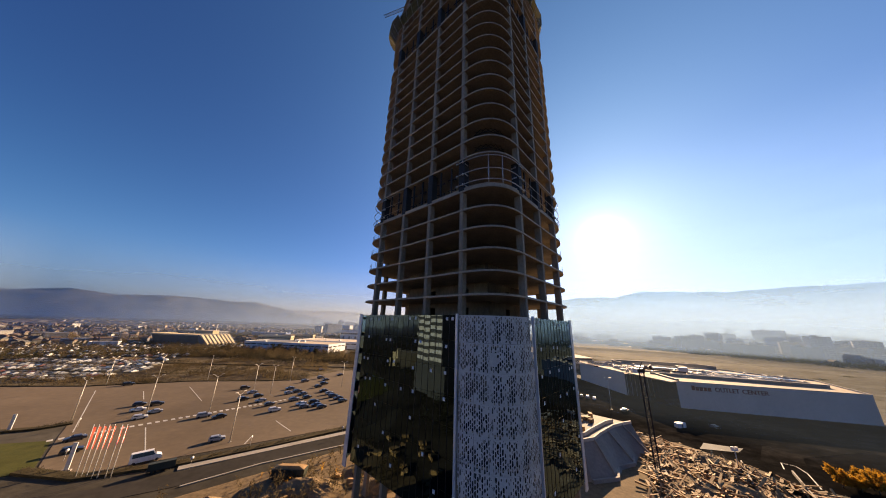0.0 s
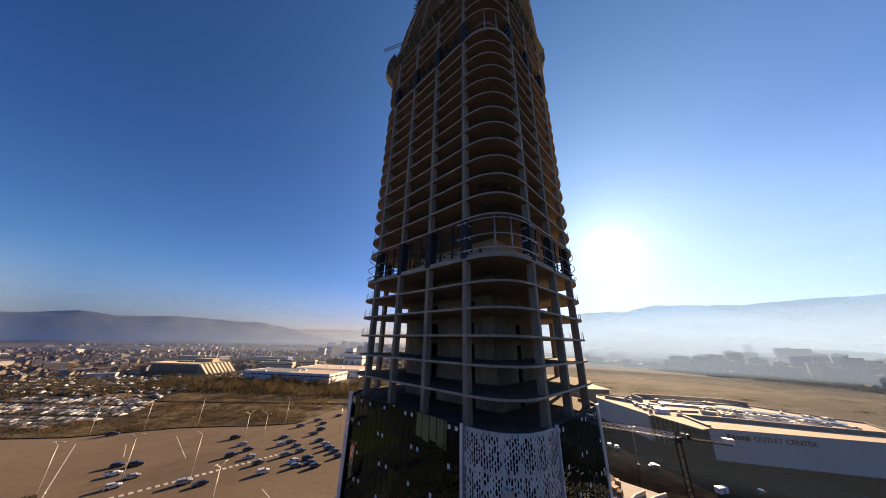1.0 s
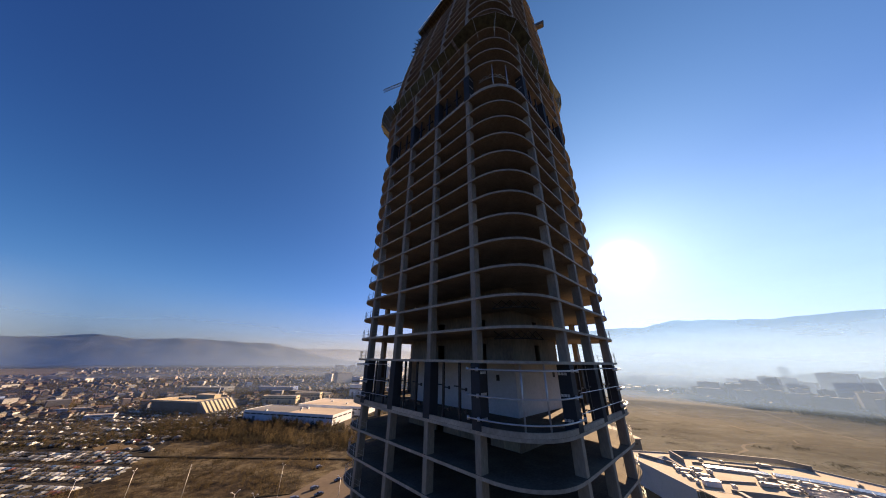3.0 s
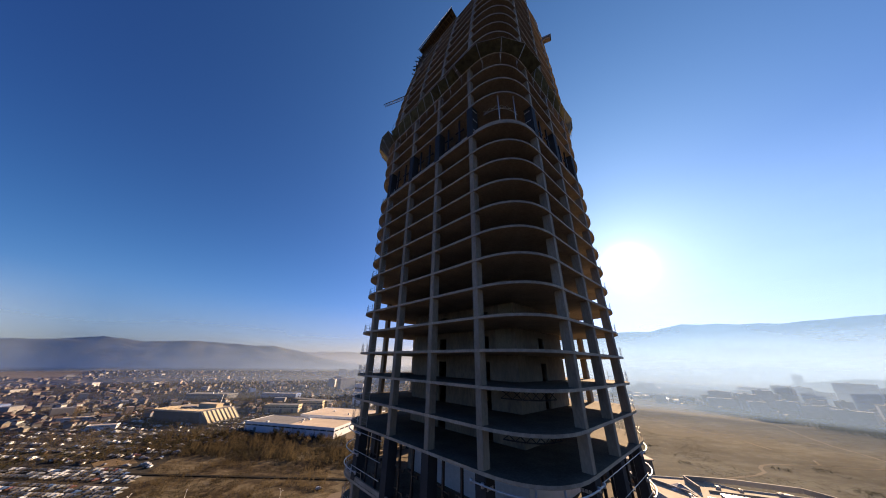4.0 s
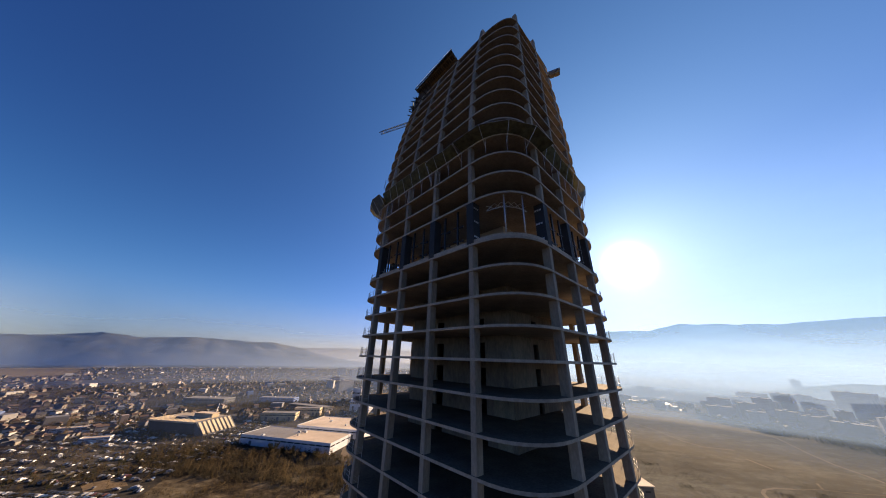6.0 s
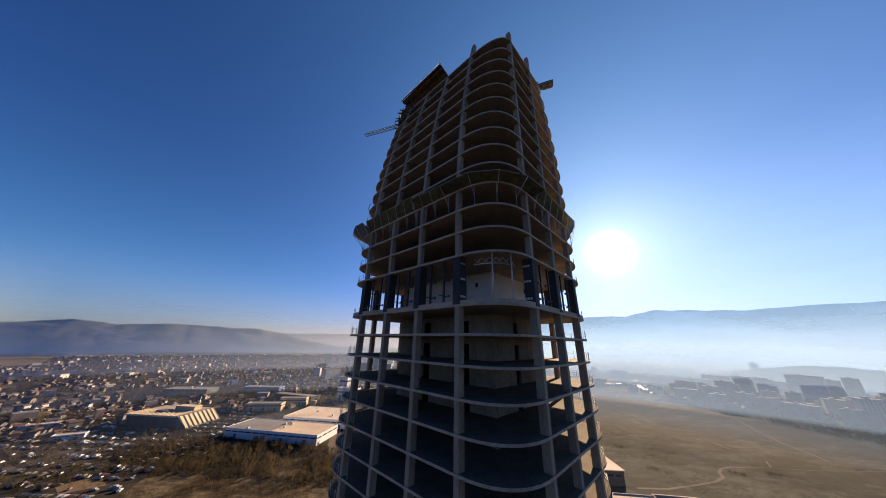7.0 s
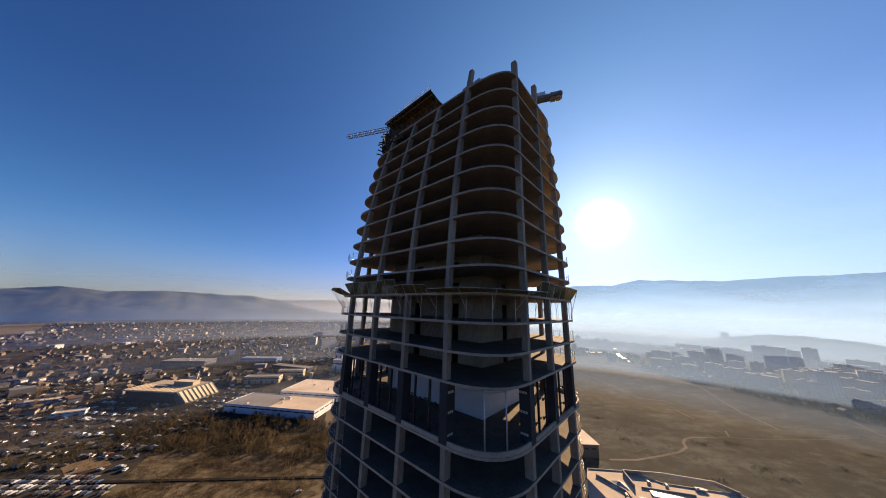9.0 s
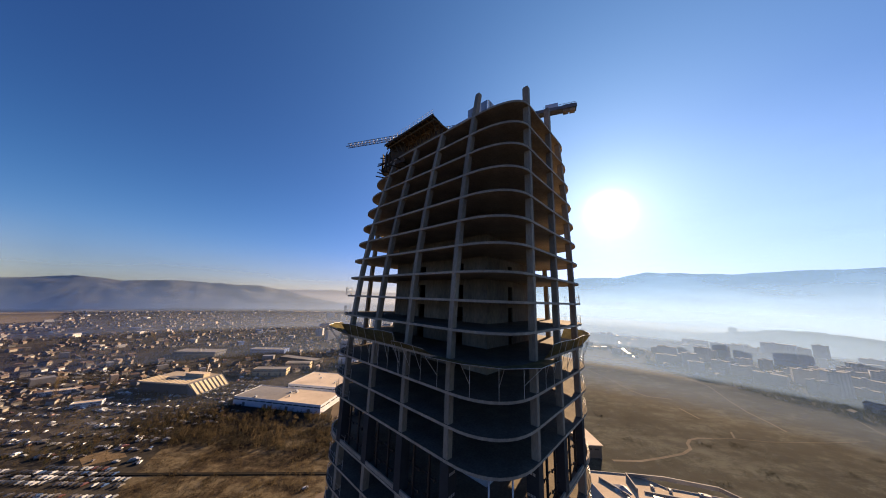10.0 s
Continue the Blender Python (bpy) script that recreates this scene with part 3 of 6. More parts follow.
def perforated(width, height, seed):
    """A metal sheet with long uneven holes: a jittered lattice of six-sided cells, each with its own opening."""
    rnd = random.Random(seed)
    m = Mesh()
    cw, ch = 0.31, 0.62
    nx, ny = int(width / cw), int(height / ch)
    cw, ch = width / nx, height / ny
    corner, verts, faces = {}, [], []

    def at(x, y):
        key = (round(x / cw), round(8 * y / ch))
        if key not in corner:
            edge = x < 0.02 or x > width - 0.02 or y < 0.02 or y > height - 0.02
            k = 0 if edge else 1
            corner[key] = len(verts)
            verts.append((min(max(x, 0), width) + k * rnd.uniform(-0.07, 0.07), 0, min(max(y, 0), height) + k * rnd.uniform(-0.14, 0.14)))
        return corner[key]
    for i in range(nx):
        shift = ch / 2 if i % 2 else 0.0
        for j in range(ny + (1 if shift else 0)):
            x0, y0, y1 = i * cw, max(0.0, j * ch - shift), min(height, (j + 1) * ch - shift)
            ym = (y0 + y1) / 2
            ids = [at(x0, y0), at(x0 + cw, y0), at(x0 + cw, ym), at(x0 + cw, y1), at(x0, y1), at(x0, ym)]
            ring = [(verts[n][0], verts[n][2]) for n in ids]
            cx, cy = sum(p[0] for p in ring) / 6, sum(p[1] for p in ring) / 6
            k = 0.0 if y1 - y0 < ch * 0.7 else rnd.choice((0.0, 0.45, 0.65, 0.75, 0.8, 0.85, 0.88))
            if k == 0.0:
                faces.append(tuple(ids))
                continue
            first = len(verts)
            for a, p in enumerate(ring):
                verts.append((cx + k * (p[0] - cx) * rnd.uniform(0.7, 1.0) * (1.0 if a in (2, 5) else 0.72), 0,
                              cy + k * (p[1] - cy) * rnd.uniform(0.9, 1.1) + rnd.uniform(-0.03, 0.03)))
            faces += [(ids[a], ids[(a + 1) % 6], first + (a + 1) % 6, first + a) for a in range(6)]
    m.add(verts, faces)
    return m


SCREEN = surface("perforated_metal", (0.58, 0.545, 0.49), (0.77, 0.73, 0.67), 0.3, 0.5, 0.0, bump=0.05, stain=0.35)
arc_pts = arc(0, G_OFF + 0.05, 6, 2, 88)
p_w = (Vector(arc_pts[1]) - Vector(arc_pts[0])).length - 0.03
p_h = 3.95
kinds = [perforated(p_w, p_h - 0.03, 20 + k).data("perforated_panel", SCREEN) for k in range(6)]
for c, (p, q) in enumerate(zip(arc_pts, arc_pts[1:])):
    ang_z = math.degrees(math.atan2(q[1] - p[1], q[0] - p[0]))
    for r in range(6):
        put_part("perforated_panel", kinds[(c * 2 + r * 5) % 6], None, tower, at=pose(p[0], p[1], G_TOP - p_h * (r + 1), 0, 0, ang_z))
for k in range(1, 7):
    post = Mesh()
    for p, q in zip(arc_pts, arc_pts[1:]):
        post.tube((*Vector(p).lerp(Vector((R, R)), 0.03), G_TOP - p_h * (k - 1) - 0.1), (*Vector(q).lerp(Vector((R, R)), 0.03), G_TOP - p_h * (k - 1) - 0.1), 0.06, 5)
    put_part("screen_rail", post, PALE_STEEL, tower)
put_part("screen_light", Mesh().box(-0.5, 0.5, -0.25, 0.0, 31.5, 33.3), PALE_STEEL, tower, "pale box fixed to the perforated screen", at=pose(*arc(0, 0.9, 1, 36, 36)[0], 0, 0, 0, -54))

# roof level: formwork table, panels, beams
TIMBER = surface("formwork_timber", (0.042, 0.0252, 0.012), (0.12, 0.075, 0.036), 0.8, 0.85, bump=0.3, stain=0.3, stretch=(1, 1, 3))
form = thing("formwork_table", "dark timber formwork table with props over the top slab edge", "formwork", at=TOWER)
PROP_WOOD = surface("yellow_prop_timber", (0.1, 0.062, 0.024), (0.26, 0.17, 0.075), 0.8, 0.8, bump=0.2, stain=0.3, stretch=(1, 1, 3))
put_part("deck", Mesh().prism([(2.6, 15.5), (10.5, 17.0), (10.5, 30.5), (2.9, 30.5)], TOP + 3.0, TOP + 3.22), TIMBER, form)
put_part("fascia", Mesh().box(2.5, 2.59, 15.4, 30.5, TOP + 2.85, TOP + 3.3), TIMBER, form)
for k in range(12):
    y = 16.0 + 1.27 * k
    put_part("joist", Mesh().box(2.65, 10.0, y - 0.09, y + 0.09, TOP + 2.72, TOP + 2.99), PROP_WOOD, form)
    put_part("prop", Mesh().tube((4.75, y, TOP), (4.75, y, TOP + 2.45), 0.08, 6), PROP_WOOD, form)
    put_part("prop", Mesh().tube((8.3, y, TOP), (8.3, y, TOP + 2.45), 0.08, 6), PROP_WOOD, form)
    put_part("brace", Mesh().tube((4.8, y + 0.12, TOP + 0.5), (3.0, y + 0.12, TOP + 2.6), 0.06, 5), PROP_WOOD, form)
    put_part("side_board", Mesh().box(5.3, 5.38, y - 0.45, y + 0.4, TOP + 0.1, TOP + 2.0 + 0.3 * (k % 3)), TIMBER, form)
    put_part("rail_post", Mesh().tube((2.7, y, TOP + 3.22), (2.7, y, TOP + 4.4), 0.03, 5), PALE_STEEL, form)
for xx in (3.2, 4.7, 8.3):
    put_part("waler", Mesh().box(xx - 0.1, xx + 0.1, 15.6, 30.4, TOP + 2.45, TOP + 2.71), PROP_WOOD, form)
put_part("toe_board", Mesh().box(4.45, 4.55, 15.6, 30.4, TOP + 0.02, TOP + 0.45), PROP_WOOD, form)
for zz in (3.8, 4.35):
    put_part("rail", Mesh().tube((2.7, 15.6, TOP + zz), (2.7, 30.4, TOP + zz), 0.025, 5), PALE_STEEL, form)
edge_form = thing("edge_formwork", "brown timber edge formwork with beams sticking out", "formwork", at=TOWER)
rng = random.Random(11)
for k in range(7):
    a = 102 - 9 * k
    cx, cy = lean(*arc(3, 0, 1, a, a)[0], TOP)
    put_part("board", Mesh().box(-1.0, 1.0, -0.08, 0.08, -1.9 + rng.uniform(0, 1), 2.9 + rng.uniform(-0.8, 0.6)), TIMBER, edge_form, at=pose(cx, cy, TOP, 0, 0, a + 180))
    for j in range(2):
        put_part("beam", Mesh().box(-2.4, 1.4, -0.09, 0.09, -0.11, 0.11), TIMBER, edge_form, at=pose(cx, cy, TOP - 1.6 + 2.6 * j + rng.uniform(-0.5, 0.9), 0, rng.uniform(-10, 25), a + 90 + rng.uniform(-14, 14)))
panels = thing("core_formwork", "pale ribbed metal formwork panels round the core head", "formwork", at=TOWER)
for k in range(6):
    put_part("panel", Mesh().box(9.2, 9.32, 8.4 + 1.5 * k, 9.8 + 1.5 * k, TOP, TOP + 6.6 - 1.6 * (k > 2)), PALE_STEEL, panels)
    put_part("panel", Mesh().box(9.4 + 1.5 * k, 10.8 + 1.5 * k, 8.2, 8.32, TOP, TOP + 6.6 - 1.6 * (k > 2)), PALE_STEEL, panels)
    put_part("rib", Mesh().box(9.05, 9.19, 9.0 + 1.5 * k, 9.12 + 1.5 * k, TOP, TOP + 6.4 - 1.6 * (k > 2)), PALE_STEEL, panels)
    put_part("rib", Mesh().box(10.0 + 1.5 * k, 10.12 + 1.5 * k, 8.05, 8.19, TOP, TOP + 6.4 - 1.6 * (k > 2)), PALE_STEEL, panels)

# tower crane behind the core, its jib to one side and counter-jib to the other
CR_Z = 187.5
CRANE = surface("crane_paint", (0.1, 0.11, 0.13), (0.18, 0.19, 0.21), 0.8, 0.7, 0.0, bump=0.05)
crane = thing("tower_crane", "pale lattice tower crane rising from the building", "crane")
tip, tail = Vector((-36.4, 95.2, CR_Z + 4.0)), Vector((34.1, 69.6, CR_Z))
mast_xy = tail.lerp(tip, 0.34)


def lattice(p, q, half, bays, r, flat=False):
    m = Mesh()
    p, q = Vector(p), Vector(q)
    d = (q - p).normalized()
    side = d.cross(Vector((0, 0, 1))) if abs(d.z) < 0.9 else Vector((1, 0, 0))
    side.normalize()
    upv = side.cross(d).normalized()
    offs = [side * half - upv * half, side * -half - upv * half, upv * half * 1.2] if flat else [side * half + upv * half, side * -half + upv * half, side * -half - upv * half, side * half - upv * half]
    n_c = len(offs)
    for o in offs:
        m.tube(p + o, q + o, r, 5)
    for k in range(bays):
        a, b = p.lerp(q, k / bays), p.lerp(q, (k + 1) / bays)
        for i in range(n_c):
            m.tube(a + offs[i], b + offs[(i + 1) % n_c], r * 0.55, 4)
            m.tube(a + offs[i], a + offs[(i + 1) % n_c], r * 0.55, 4)
    return m


put_part("mast", lattice((mast_xy.x, mast_xy.y, TOP), (mast_xy.x, mast_xy.y, CR_Z + 1), 0.9, 9, 0.11), CRANE, crane)
put_part("jib", lattice((mast_xy.x, mast_xy.y, CR_Z + 1.6), tip, 0.62, 30, 0.11, True), CRANE, crane)
dirn = (tail - mast_xy)
dirn.z = 0
yaw = math.degrees(math.atan2(dirn.y, dirn.x))
cj_at = pose(mast_xy.x, mast_xy.y, CR_Z, 0, 0, yaw)
ln = dirn.length
put_part("counter_jib", Mesh().box(0, ln, -1.0, -0.75, 0, 0.9).box(0, ln, 0.75, 1.0, 0, 0.9).box(0, ln, -0.75, 0.75, 0.2, 0.3), CRANE, crane, at=cj_at)
put_part("counterweight", Mesh().box(ln - 3.2, ln - 1.9, -0.7, 0.7, -0.7, 1.3).box(ln - 1.7, ln - 0.4, -0.7, 0.7, -0.7, 1.3), CONCRETE, crane, at=cj_at)
put_part("winch_house", Mesh().box(ln - 7.5, ln - 4.4, -0.7, 0.7, 0.3, 2.3), WHITE_METAL, crane, at=cj_at)
fence = Mesh()
for k in range(9):
    fence.tube((ln - 8 + k, 1.0, 0.9), (ln - 8 + k, 1.0, 2.9), 0.05, 4)
fence.tube((ln - 8, 1.0, 2.9), (ln, 1.0, 2.9), 0.05, 4).tube((ln - 8, 1.0, 1.9), (ln, 1.0, 1.9), 0.05, 4)
put_part("guard_rail", fence, CRANE, crane, at=cj_at)
put_part("cab", Mesh().box(-1.2, 1.0, 1.1, 2.6, -1.6, 0.7), WHITE_METAL, crane, at=cj_at)


# ---- ground sheets ----
ASPHALT = surface("asphalt", (0.027, 0.0245, 0.022), (0.056, 0.051, 0.045), 0.06, 0.9, bump=0.3, stain=0.35, coords="World", spec=0.04)
LOT = surface("worn_lot_asphalt", (0.09568, 0.07, 0.04743), (0.1581, 0.118, 0.07998), 0.05, 0.9, bump=0.3, stain=0.32, coords="World", spec=0.2)
PAINT = surface("road_paint", (0.37, 0.355, 0.326), (0.533, 0.518, 0.488), 0.8, 0.7, bump=0.1, stain=0.3, coords="World")
KERB = surface("pale_kerb_stone", (0.222, 0.2, 0.17), (0.333, 0.303, 0.266), 0.3, 0.85, bump=0.2, coords="World")
LAWN = surface("lawn", (0.04, 0.046, 0.012), (0.085, 0.082, 0.024), 0.3, 0.95, bump=0.5, coords="World", spec=0.1)
DRY = patchy("dry_field", ((0.02068, 0.0145, 0.00864), (0.05828, 0.041, 0.02268), (0.1, 0.075, 0.0428), (0.155, 0.123, 0.075)), 0.03, bump=0.9, blot=0.5, spread=0.045)
STEPPE = patchy("olive_field", ((0.007, 0.0092, 0.0071), (0.0172, 0.021, 0.0157), (0.032, 0.0372, 0.0278), (0.06, 0.065, 0.049)), 0.013, bump=0.5, stretch=(1.0, 1.15, 1), blot=0.75, spread=0.032)
TOWN = patchy("town_ground", ((0.0144, 0.013, 0.0112), (0.0288, 0.026, 0.0224), (0.0495, 0.044, 0.03696), (0.09, 0.078, 0.0616)), 0.012)
SAND = surface("site_sand", (0.0888, 0.0592, 0.0333), (0.266, 0.192, 0.115), 0.12, 0.95, bump=0.8, stain=0.35, coords="World", spec=0.1)
DIRT = surface("path_dirt", (0.105, 0.083, 0.057), (0.19, 0.155, 0.112), 0.2, 0.95, bump=0.3, coords="World", spec=0.1)
HEDGE_EARTH = surface("dark_verge", (0.03, 0.024, 0.014), (0.09, 0.07, 0.035), 0.4, 0.95, bump=0.8, coords="World", spec=0.1)


def sheet(name, poly, z, mat, label, category="ground"):
    m = Mesh().prism(poly, -0.02, z)
    return solid(name, m, mat, label, category, "structure")


def ribbon(name, path, width, z, mat, label, category="road"):
    """A flat band along a plan path."""
    left, rite = [], []
    for i, p in enumerate(path):
        a, b = Vector(path[max(i - 1, 0)]), Vector(path[min(i + 1, len(path) - 1)])
        t = (b - a).normalized()
        o = Vector((-t.y, t.x)) * width / 2
        left.append((p[0] + o.x, p[1] + o.y)), rite.append((p[0] - o.x, p[1] - o.y))
    m = Mesh()
    n = len(path)
    m.add([(*p, z) for p in left] + [(*p, z) for p in rite] + [(*p, -0.02) for p in left] + [(*p, -0.02) for p in rite], [(n + i, n + i + 1, i + 1, i) for i in range(n - 1)] + [(i, i + 1, 2 * n + i + 1, 2 * n + i) for i in range(n - 1)] + [(3 * n + i, 3 * n + i + 1, n + i + 1, n + i) for i in range(n - 1)])
    return solid(name, m, mat, label, category, "structure")


def inside(x, y, poly):
    hit = False
    for (x0, y0), (x1, y1) in zip(poly, poly[1:] + poly[:1]):
        if (y0 > y) != (y1 > y) and x < (x1 - x0) * (y - y0) / (y1 - y0) + x0:
            hit = not hit
    return hit


LOT_POLY = [(-36, 110), (-84, 75), (-95.5, 73.6), (-117, 92), (-127, 101), (-138, 92.5), (-170, 83), (-235, 100), (-235, 140), (-186, 150), (-150, 169), (-110, 178), (-92, 184), (-84, 218), (-62, 236), (-20, 225), (-8, 130)]
FIELD_POLY = [(-186, 150), (-150, 169), (-110, 178), (-92, 184), (-84, 218), (-62, 236), (-20, 240), (-60, 300), (-110, 310), (-262, 300), (-228, 226), (-205, 185), (-240, 150), (-236, 141)]
YARD_POLY = [(-212, 160), (-205, 190), (-228, 224), (-262, 236), (-330, 222), (-330, 160), (-262, 120)]
sheet("town_floor", [(-110, 312), (-262, 302), (-262, 240), (-330, 225), (-262, 118), (-900, 200), (-2900, 900), (-1500, 2600), (0, 3000), (200, 1500), (-20, 600), (-20, 330)], 0.03, TOWN, "grey-brown ground between the houses and yards")
sheet("steppe", [(60, 245), (225, 180), (240, 60), (900, 60), (2200, 900), (1500, 1400), (700, 1000), (430, 700), (240, 620), (60, 420)], 0.03, STEPPE, "wide olive-brown winter meadow with scrub")
sheet("dry_field", FIELD_POLY, 0.05, DRY, "dry orange-brown grass field with scrub")
sheet("parking_lot", LOT_POLY, 0.09, LOT, "large worn asphalt parking lot", "parking lot")
sheet("scrap_yard", YARD_POLY, 0.07, TOWN, "trodden earth of the car yard")
sheet("hall_parking", [(-440, 300), (-345, 342), (-330, 378), (-408, 376), (-455, 402), (-540, 372)], 0.045, ASPHALT, "dark asphalt parking around the sports hall", "parking")
sheet("bare_patch", [(-292, 241), (-275, 231.5), (-258, 246), (-282, 260)], 0.08, SAND, "bare sandy patch beside the yards")
sheet("lawn", [(-175, 78), (-125.5, 87), (-116, 90), (-96.8, 74), (-101.5, 72), (-125, 60)], 0.1, LAWN, "green lawn beside the road", "lawn")
sheet("building_site", [(-30, 92), (-58, 66), (-42, 50), (10, 32), (60, 45), (90, 60), (97, 80), (84, 106), (66, 122), (35, 115), (0, 108)], 0.06, SAND, "churned sandy soil of the building site")
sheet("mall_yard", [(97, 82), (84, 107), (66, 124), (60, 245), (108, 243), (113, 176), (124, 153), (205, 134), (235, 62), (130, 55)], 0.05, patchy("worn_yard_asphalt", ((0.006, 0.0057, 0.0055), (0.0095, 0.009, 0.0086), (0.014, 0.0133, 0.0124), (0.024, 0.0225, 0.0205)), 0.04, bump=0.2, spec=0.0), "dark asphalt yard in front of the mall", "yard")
# A puddle: its bright reflection is put into a pale matte colour.
sheet("puddle_sheet", [(87, 104), (93, 109), (103, 105.5), (98, 102.3)], 0.075, surface("pale_puddle_patch", (0.06, 0.07, 0.08), (0.13, 0.14, 0.155), 0.3, 0.8, bump=0.4, stain=0.5, coords="World", spec=0.1), "puddle drawn as a pale matte patch on the dark yard", "sheeting")
ribbon("road", [(0, 122), (-31, 100), (-50, 86), (-62, 74), (-78, 64), (-110, 55), (-170, 52)], 7.0, 0.08, ASPHALT, "narrow asphalt road past the parking lot")
ribbon("pavement", [(-20, 112.5), (-33.5, 104.3), (-52.5, 89.2), (-66, 78.5)], 2.4, 0.2, KERB, "pale paved footpath with kerb along the road", "pavement")
ribbon("kerb", [(-16, 108), (-28.5, 96.6), (-47.6, 82.5), (-58.5, 71.5)], 0.5, 0.22, KERB, "pale stone kerb", "kerb")
ribbon("verge", [(-34.5, 108.5), (-50, 94.5), (-66.5, 81.5), (-84, 72.8), (-100, 74)], 2.6, 0.55, HEDGE_EARTH, "dark low hedge strip beside the lot", "hedge")
ribbon("verge", [(-127.5, 102.6), (-131, 97.5), (-138.4, 93.8), (-170, 84)], 2.4, 0.6, HEDGE_EARTH, "dark low hedge strip beside the lot", "hedge")
ribbon("verge", [(-236, 141), (-186, 150.5), (-150, 170), (-110, 179), (-93, 185)], 1.6, 0.4, HEDGE_EARTH, "dark earth edge of the lot", "hedge")
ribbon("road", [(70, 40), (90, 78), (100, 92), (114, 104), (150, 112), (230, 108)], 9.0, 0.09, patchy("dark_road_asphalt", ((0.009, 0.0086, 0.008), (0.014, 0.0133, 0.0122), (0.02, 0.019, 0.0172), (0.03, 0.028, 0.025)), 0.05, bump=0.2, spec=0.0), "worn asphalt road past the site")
ribbon("ditch", [(-64, 240.5), (-84, 239), (-113, 236.6), (-200, 229), (-297, 220), (-357, 214)], 2.6, 0.5, surface("wet_ditch", (0.006, 0.0055, 0.0045), (0.018, 0.016, 0.012), 0.4, 0.9, bump=0.6, coords="World", spec=0.1), "dark overgrown ditch across the dry field", "ditch")
for path, w_, lab in (([(155, 276), (180, 277), (208, 285), (232, 293), (247, 302), (253, 312), (262, 320), (276, 325), (291, 325)], 2.6, "winding pale dirt path"), ([(291, 325), (312, 328), (347, 324), (413, 328), (470, 336)], 0.7, "narrow trodden dirt path"), ([(318, 329), (329, 343)], 1.8, "short pale dirt path"), ([(301, 615), (310, 541), (307, 476), (314, 450), (345, 441)], 1.5, "pale dirt path"), ([(392, 712), (434, 672), (468, 623), (478, 570), (475, 520), (433, 443), (415, 404), (407, 373), (399, 350)], 1.9, "long pale dirt track"), ([(327, 407), (324, 375)], 1.8, "short pale dirt path"), ([(558, 430), (544, 396), (509, 347), (506, 335)], 1.0, "faint dirt path")):
    ribbon("dirt_path", path, w_, 0.07, DIRT, lab + " through the meadow", "path")
ribbon("road", [(-255, 310), (-283, 388), (-330, 480), (-400, 600)], 8, 0.07, ASPHALT, "grey road between the yards")
ribbon("road", [(-60, 300), (-120, 322), (-135, 370), (-180, 520), (-260, 760)], 10, 0.07, LOT, "pale road beside the warehouses")
for path, w_ in (([(-620, 420), (-480, 470), (-330, 500), (-200, 540)], 7), ([(-700, 560), (-520, 640), (-300, 700), (-120, 760)], 8), ([(-1000, 900), (-700, 950), (-300, 980)], 9), ([(-1500, 1000), (-900, 1250), (-300, 1400)], 12), ([(-520, 330), (-450, 300), (-345, 262)], 6)):
    ribbon("road", path, w_, 0.06, ASPHALT, "grey street through the town")
# painted marks on the lot
dash = Mesh().box(-0.55, 0.55, -0.9, 0.9, 0.08, 0.105).data("painted_dash", PAINT)
a, b = Vector((-116.5, 90.0)), Vector((-74.5, 141.5))
walkway = thing("walkway_marking", "row of white painted dashes across the lot", "road marking", kind="structure")
for k in range(34):
    p = a.lerp(b, k / 33)
    put_part("painted_dash", dash, None, walkway, at=pose(p.x, p.y, 0, 0, 0, 50.8))
for p, q in (((-118, 96), (-173, 143)), ((-139, 157), (-110, 133)), ((-101, 102), (-84, 87)), ((-151, 145), (-136, 132)), ((-63, 113), (-52, 104)), ((-60, 93), (-62, 99))):
    ribbon("painted_line", [p, q], 0.28, 0.112, PAINT, "thin worn white line on asphalt", "road marking")

# ---- vehicles ----
CAR = random_paint("car_paint", [(0.0, (0.014, 0.014, 0.015)), (0.3, (0.3, 0.3, 0.3)), (0.46, (0.6, 0.6, 0.59)), (0.6, (0.035, 0.036, 0.04)), (0.8, (0.12, 0.12, 0.125)), (0.93, (0.03, 0.04, 0.07))], 0.3, 0.6)
CAR_GLASS = surface("car_glass", (0.01, 0.012, 0.014), (0.02, 0.022, 0.025), 1.0, 0.2, 0.0, bump=0.0)
TYRE = surface("tyre", (0.012, 0.012, 0.012), (0.025, 0.025, 0.025), 3.0, 0.9)
LAMP = surface("lamp_lens", (0.5, 0.5, 0.48), (0.7, 0.7, 0.68), 3.0, 0.2, bump=0.0)
SEDAN = [(-2.2, 0.35), (-2.25, 0.75), (-2.1, 0.95), (-1.45, 1.02), (-0.95, 1.42), (0.35, 1.46), (1.05, 1.0), (1.95, 0.86), (2.2, 0.65), (2.22, 0.35)]
HATCH = [(-2.0, 0.35), (-2.05, 0.8), (-1.95, 1.05), (-1.6, 1.55), (0.2, 1.58), (0.95, 1.08), (1.85, 0.95), (2.05, 0.7), (2.05, 0.35)]
SUV = [(-2.3, 0.42), (-2.32, 0.95), (-2.2, 1.15), (-1.9, 1.72), (0.2, 1.75), (0.95, 1.2), (2.05, 1.08), (2.3, 0.8), (2.3, 0.42)]
VAN = [(-2.9, 0.4), (-2.95, 1.2), (-2.85, 2.5), (1.1, 2.55), (1.75, 1.6), (2.7, 1.3), (2.95, 0.9), (2.95, 0.4)]


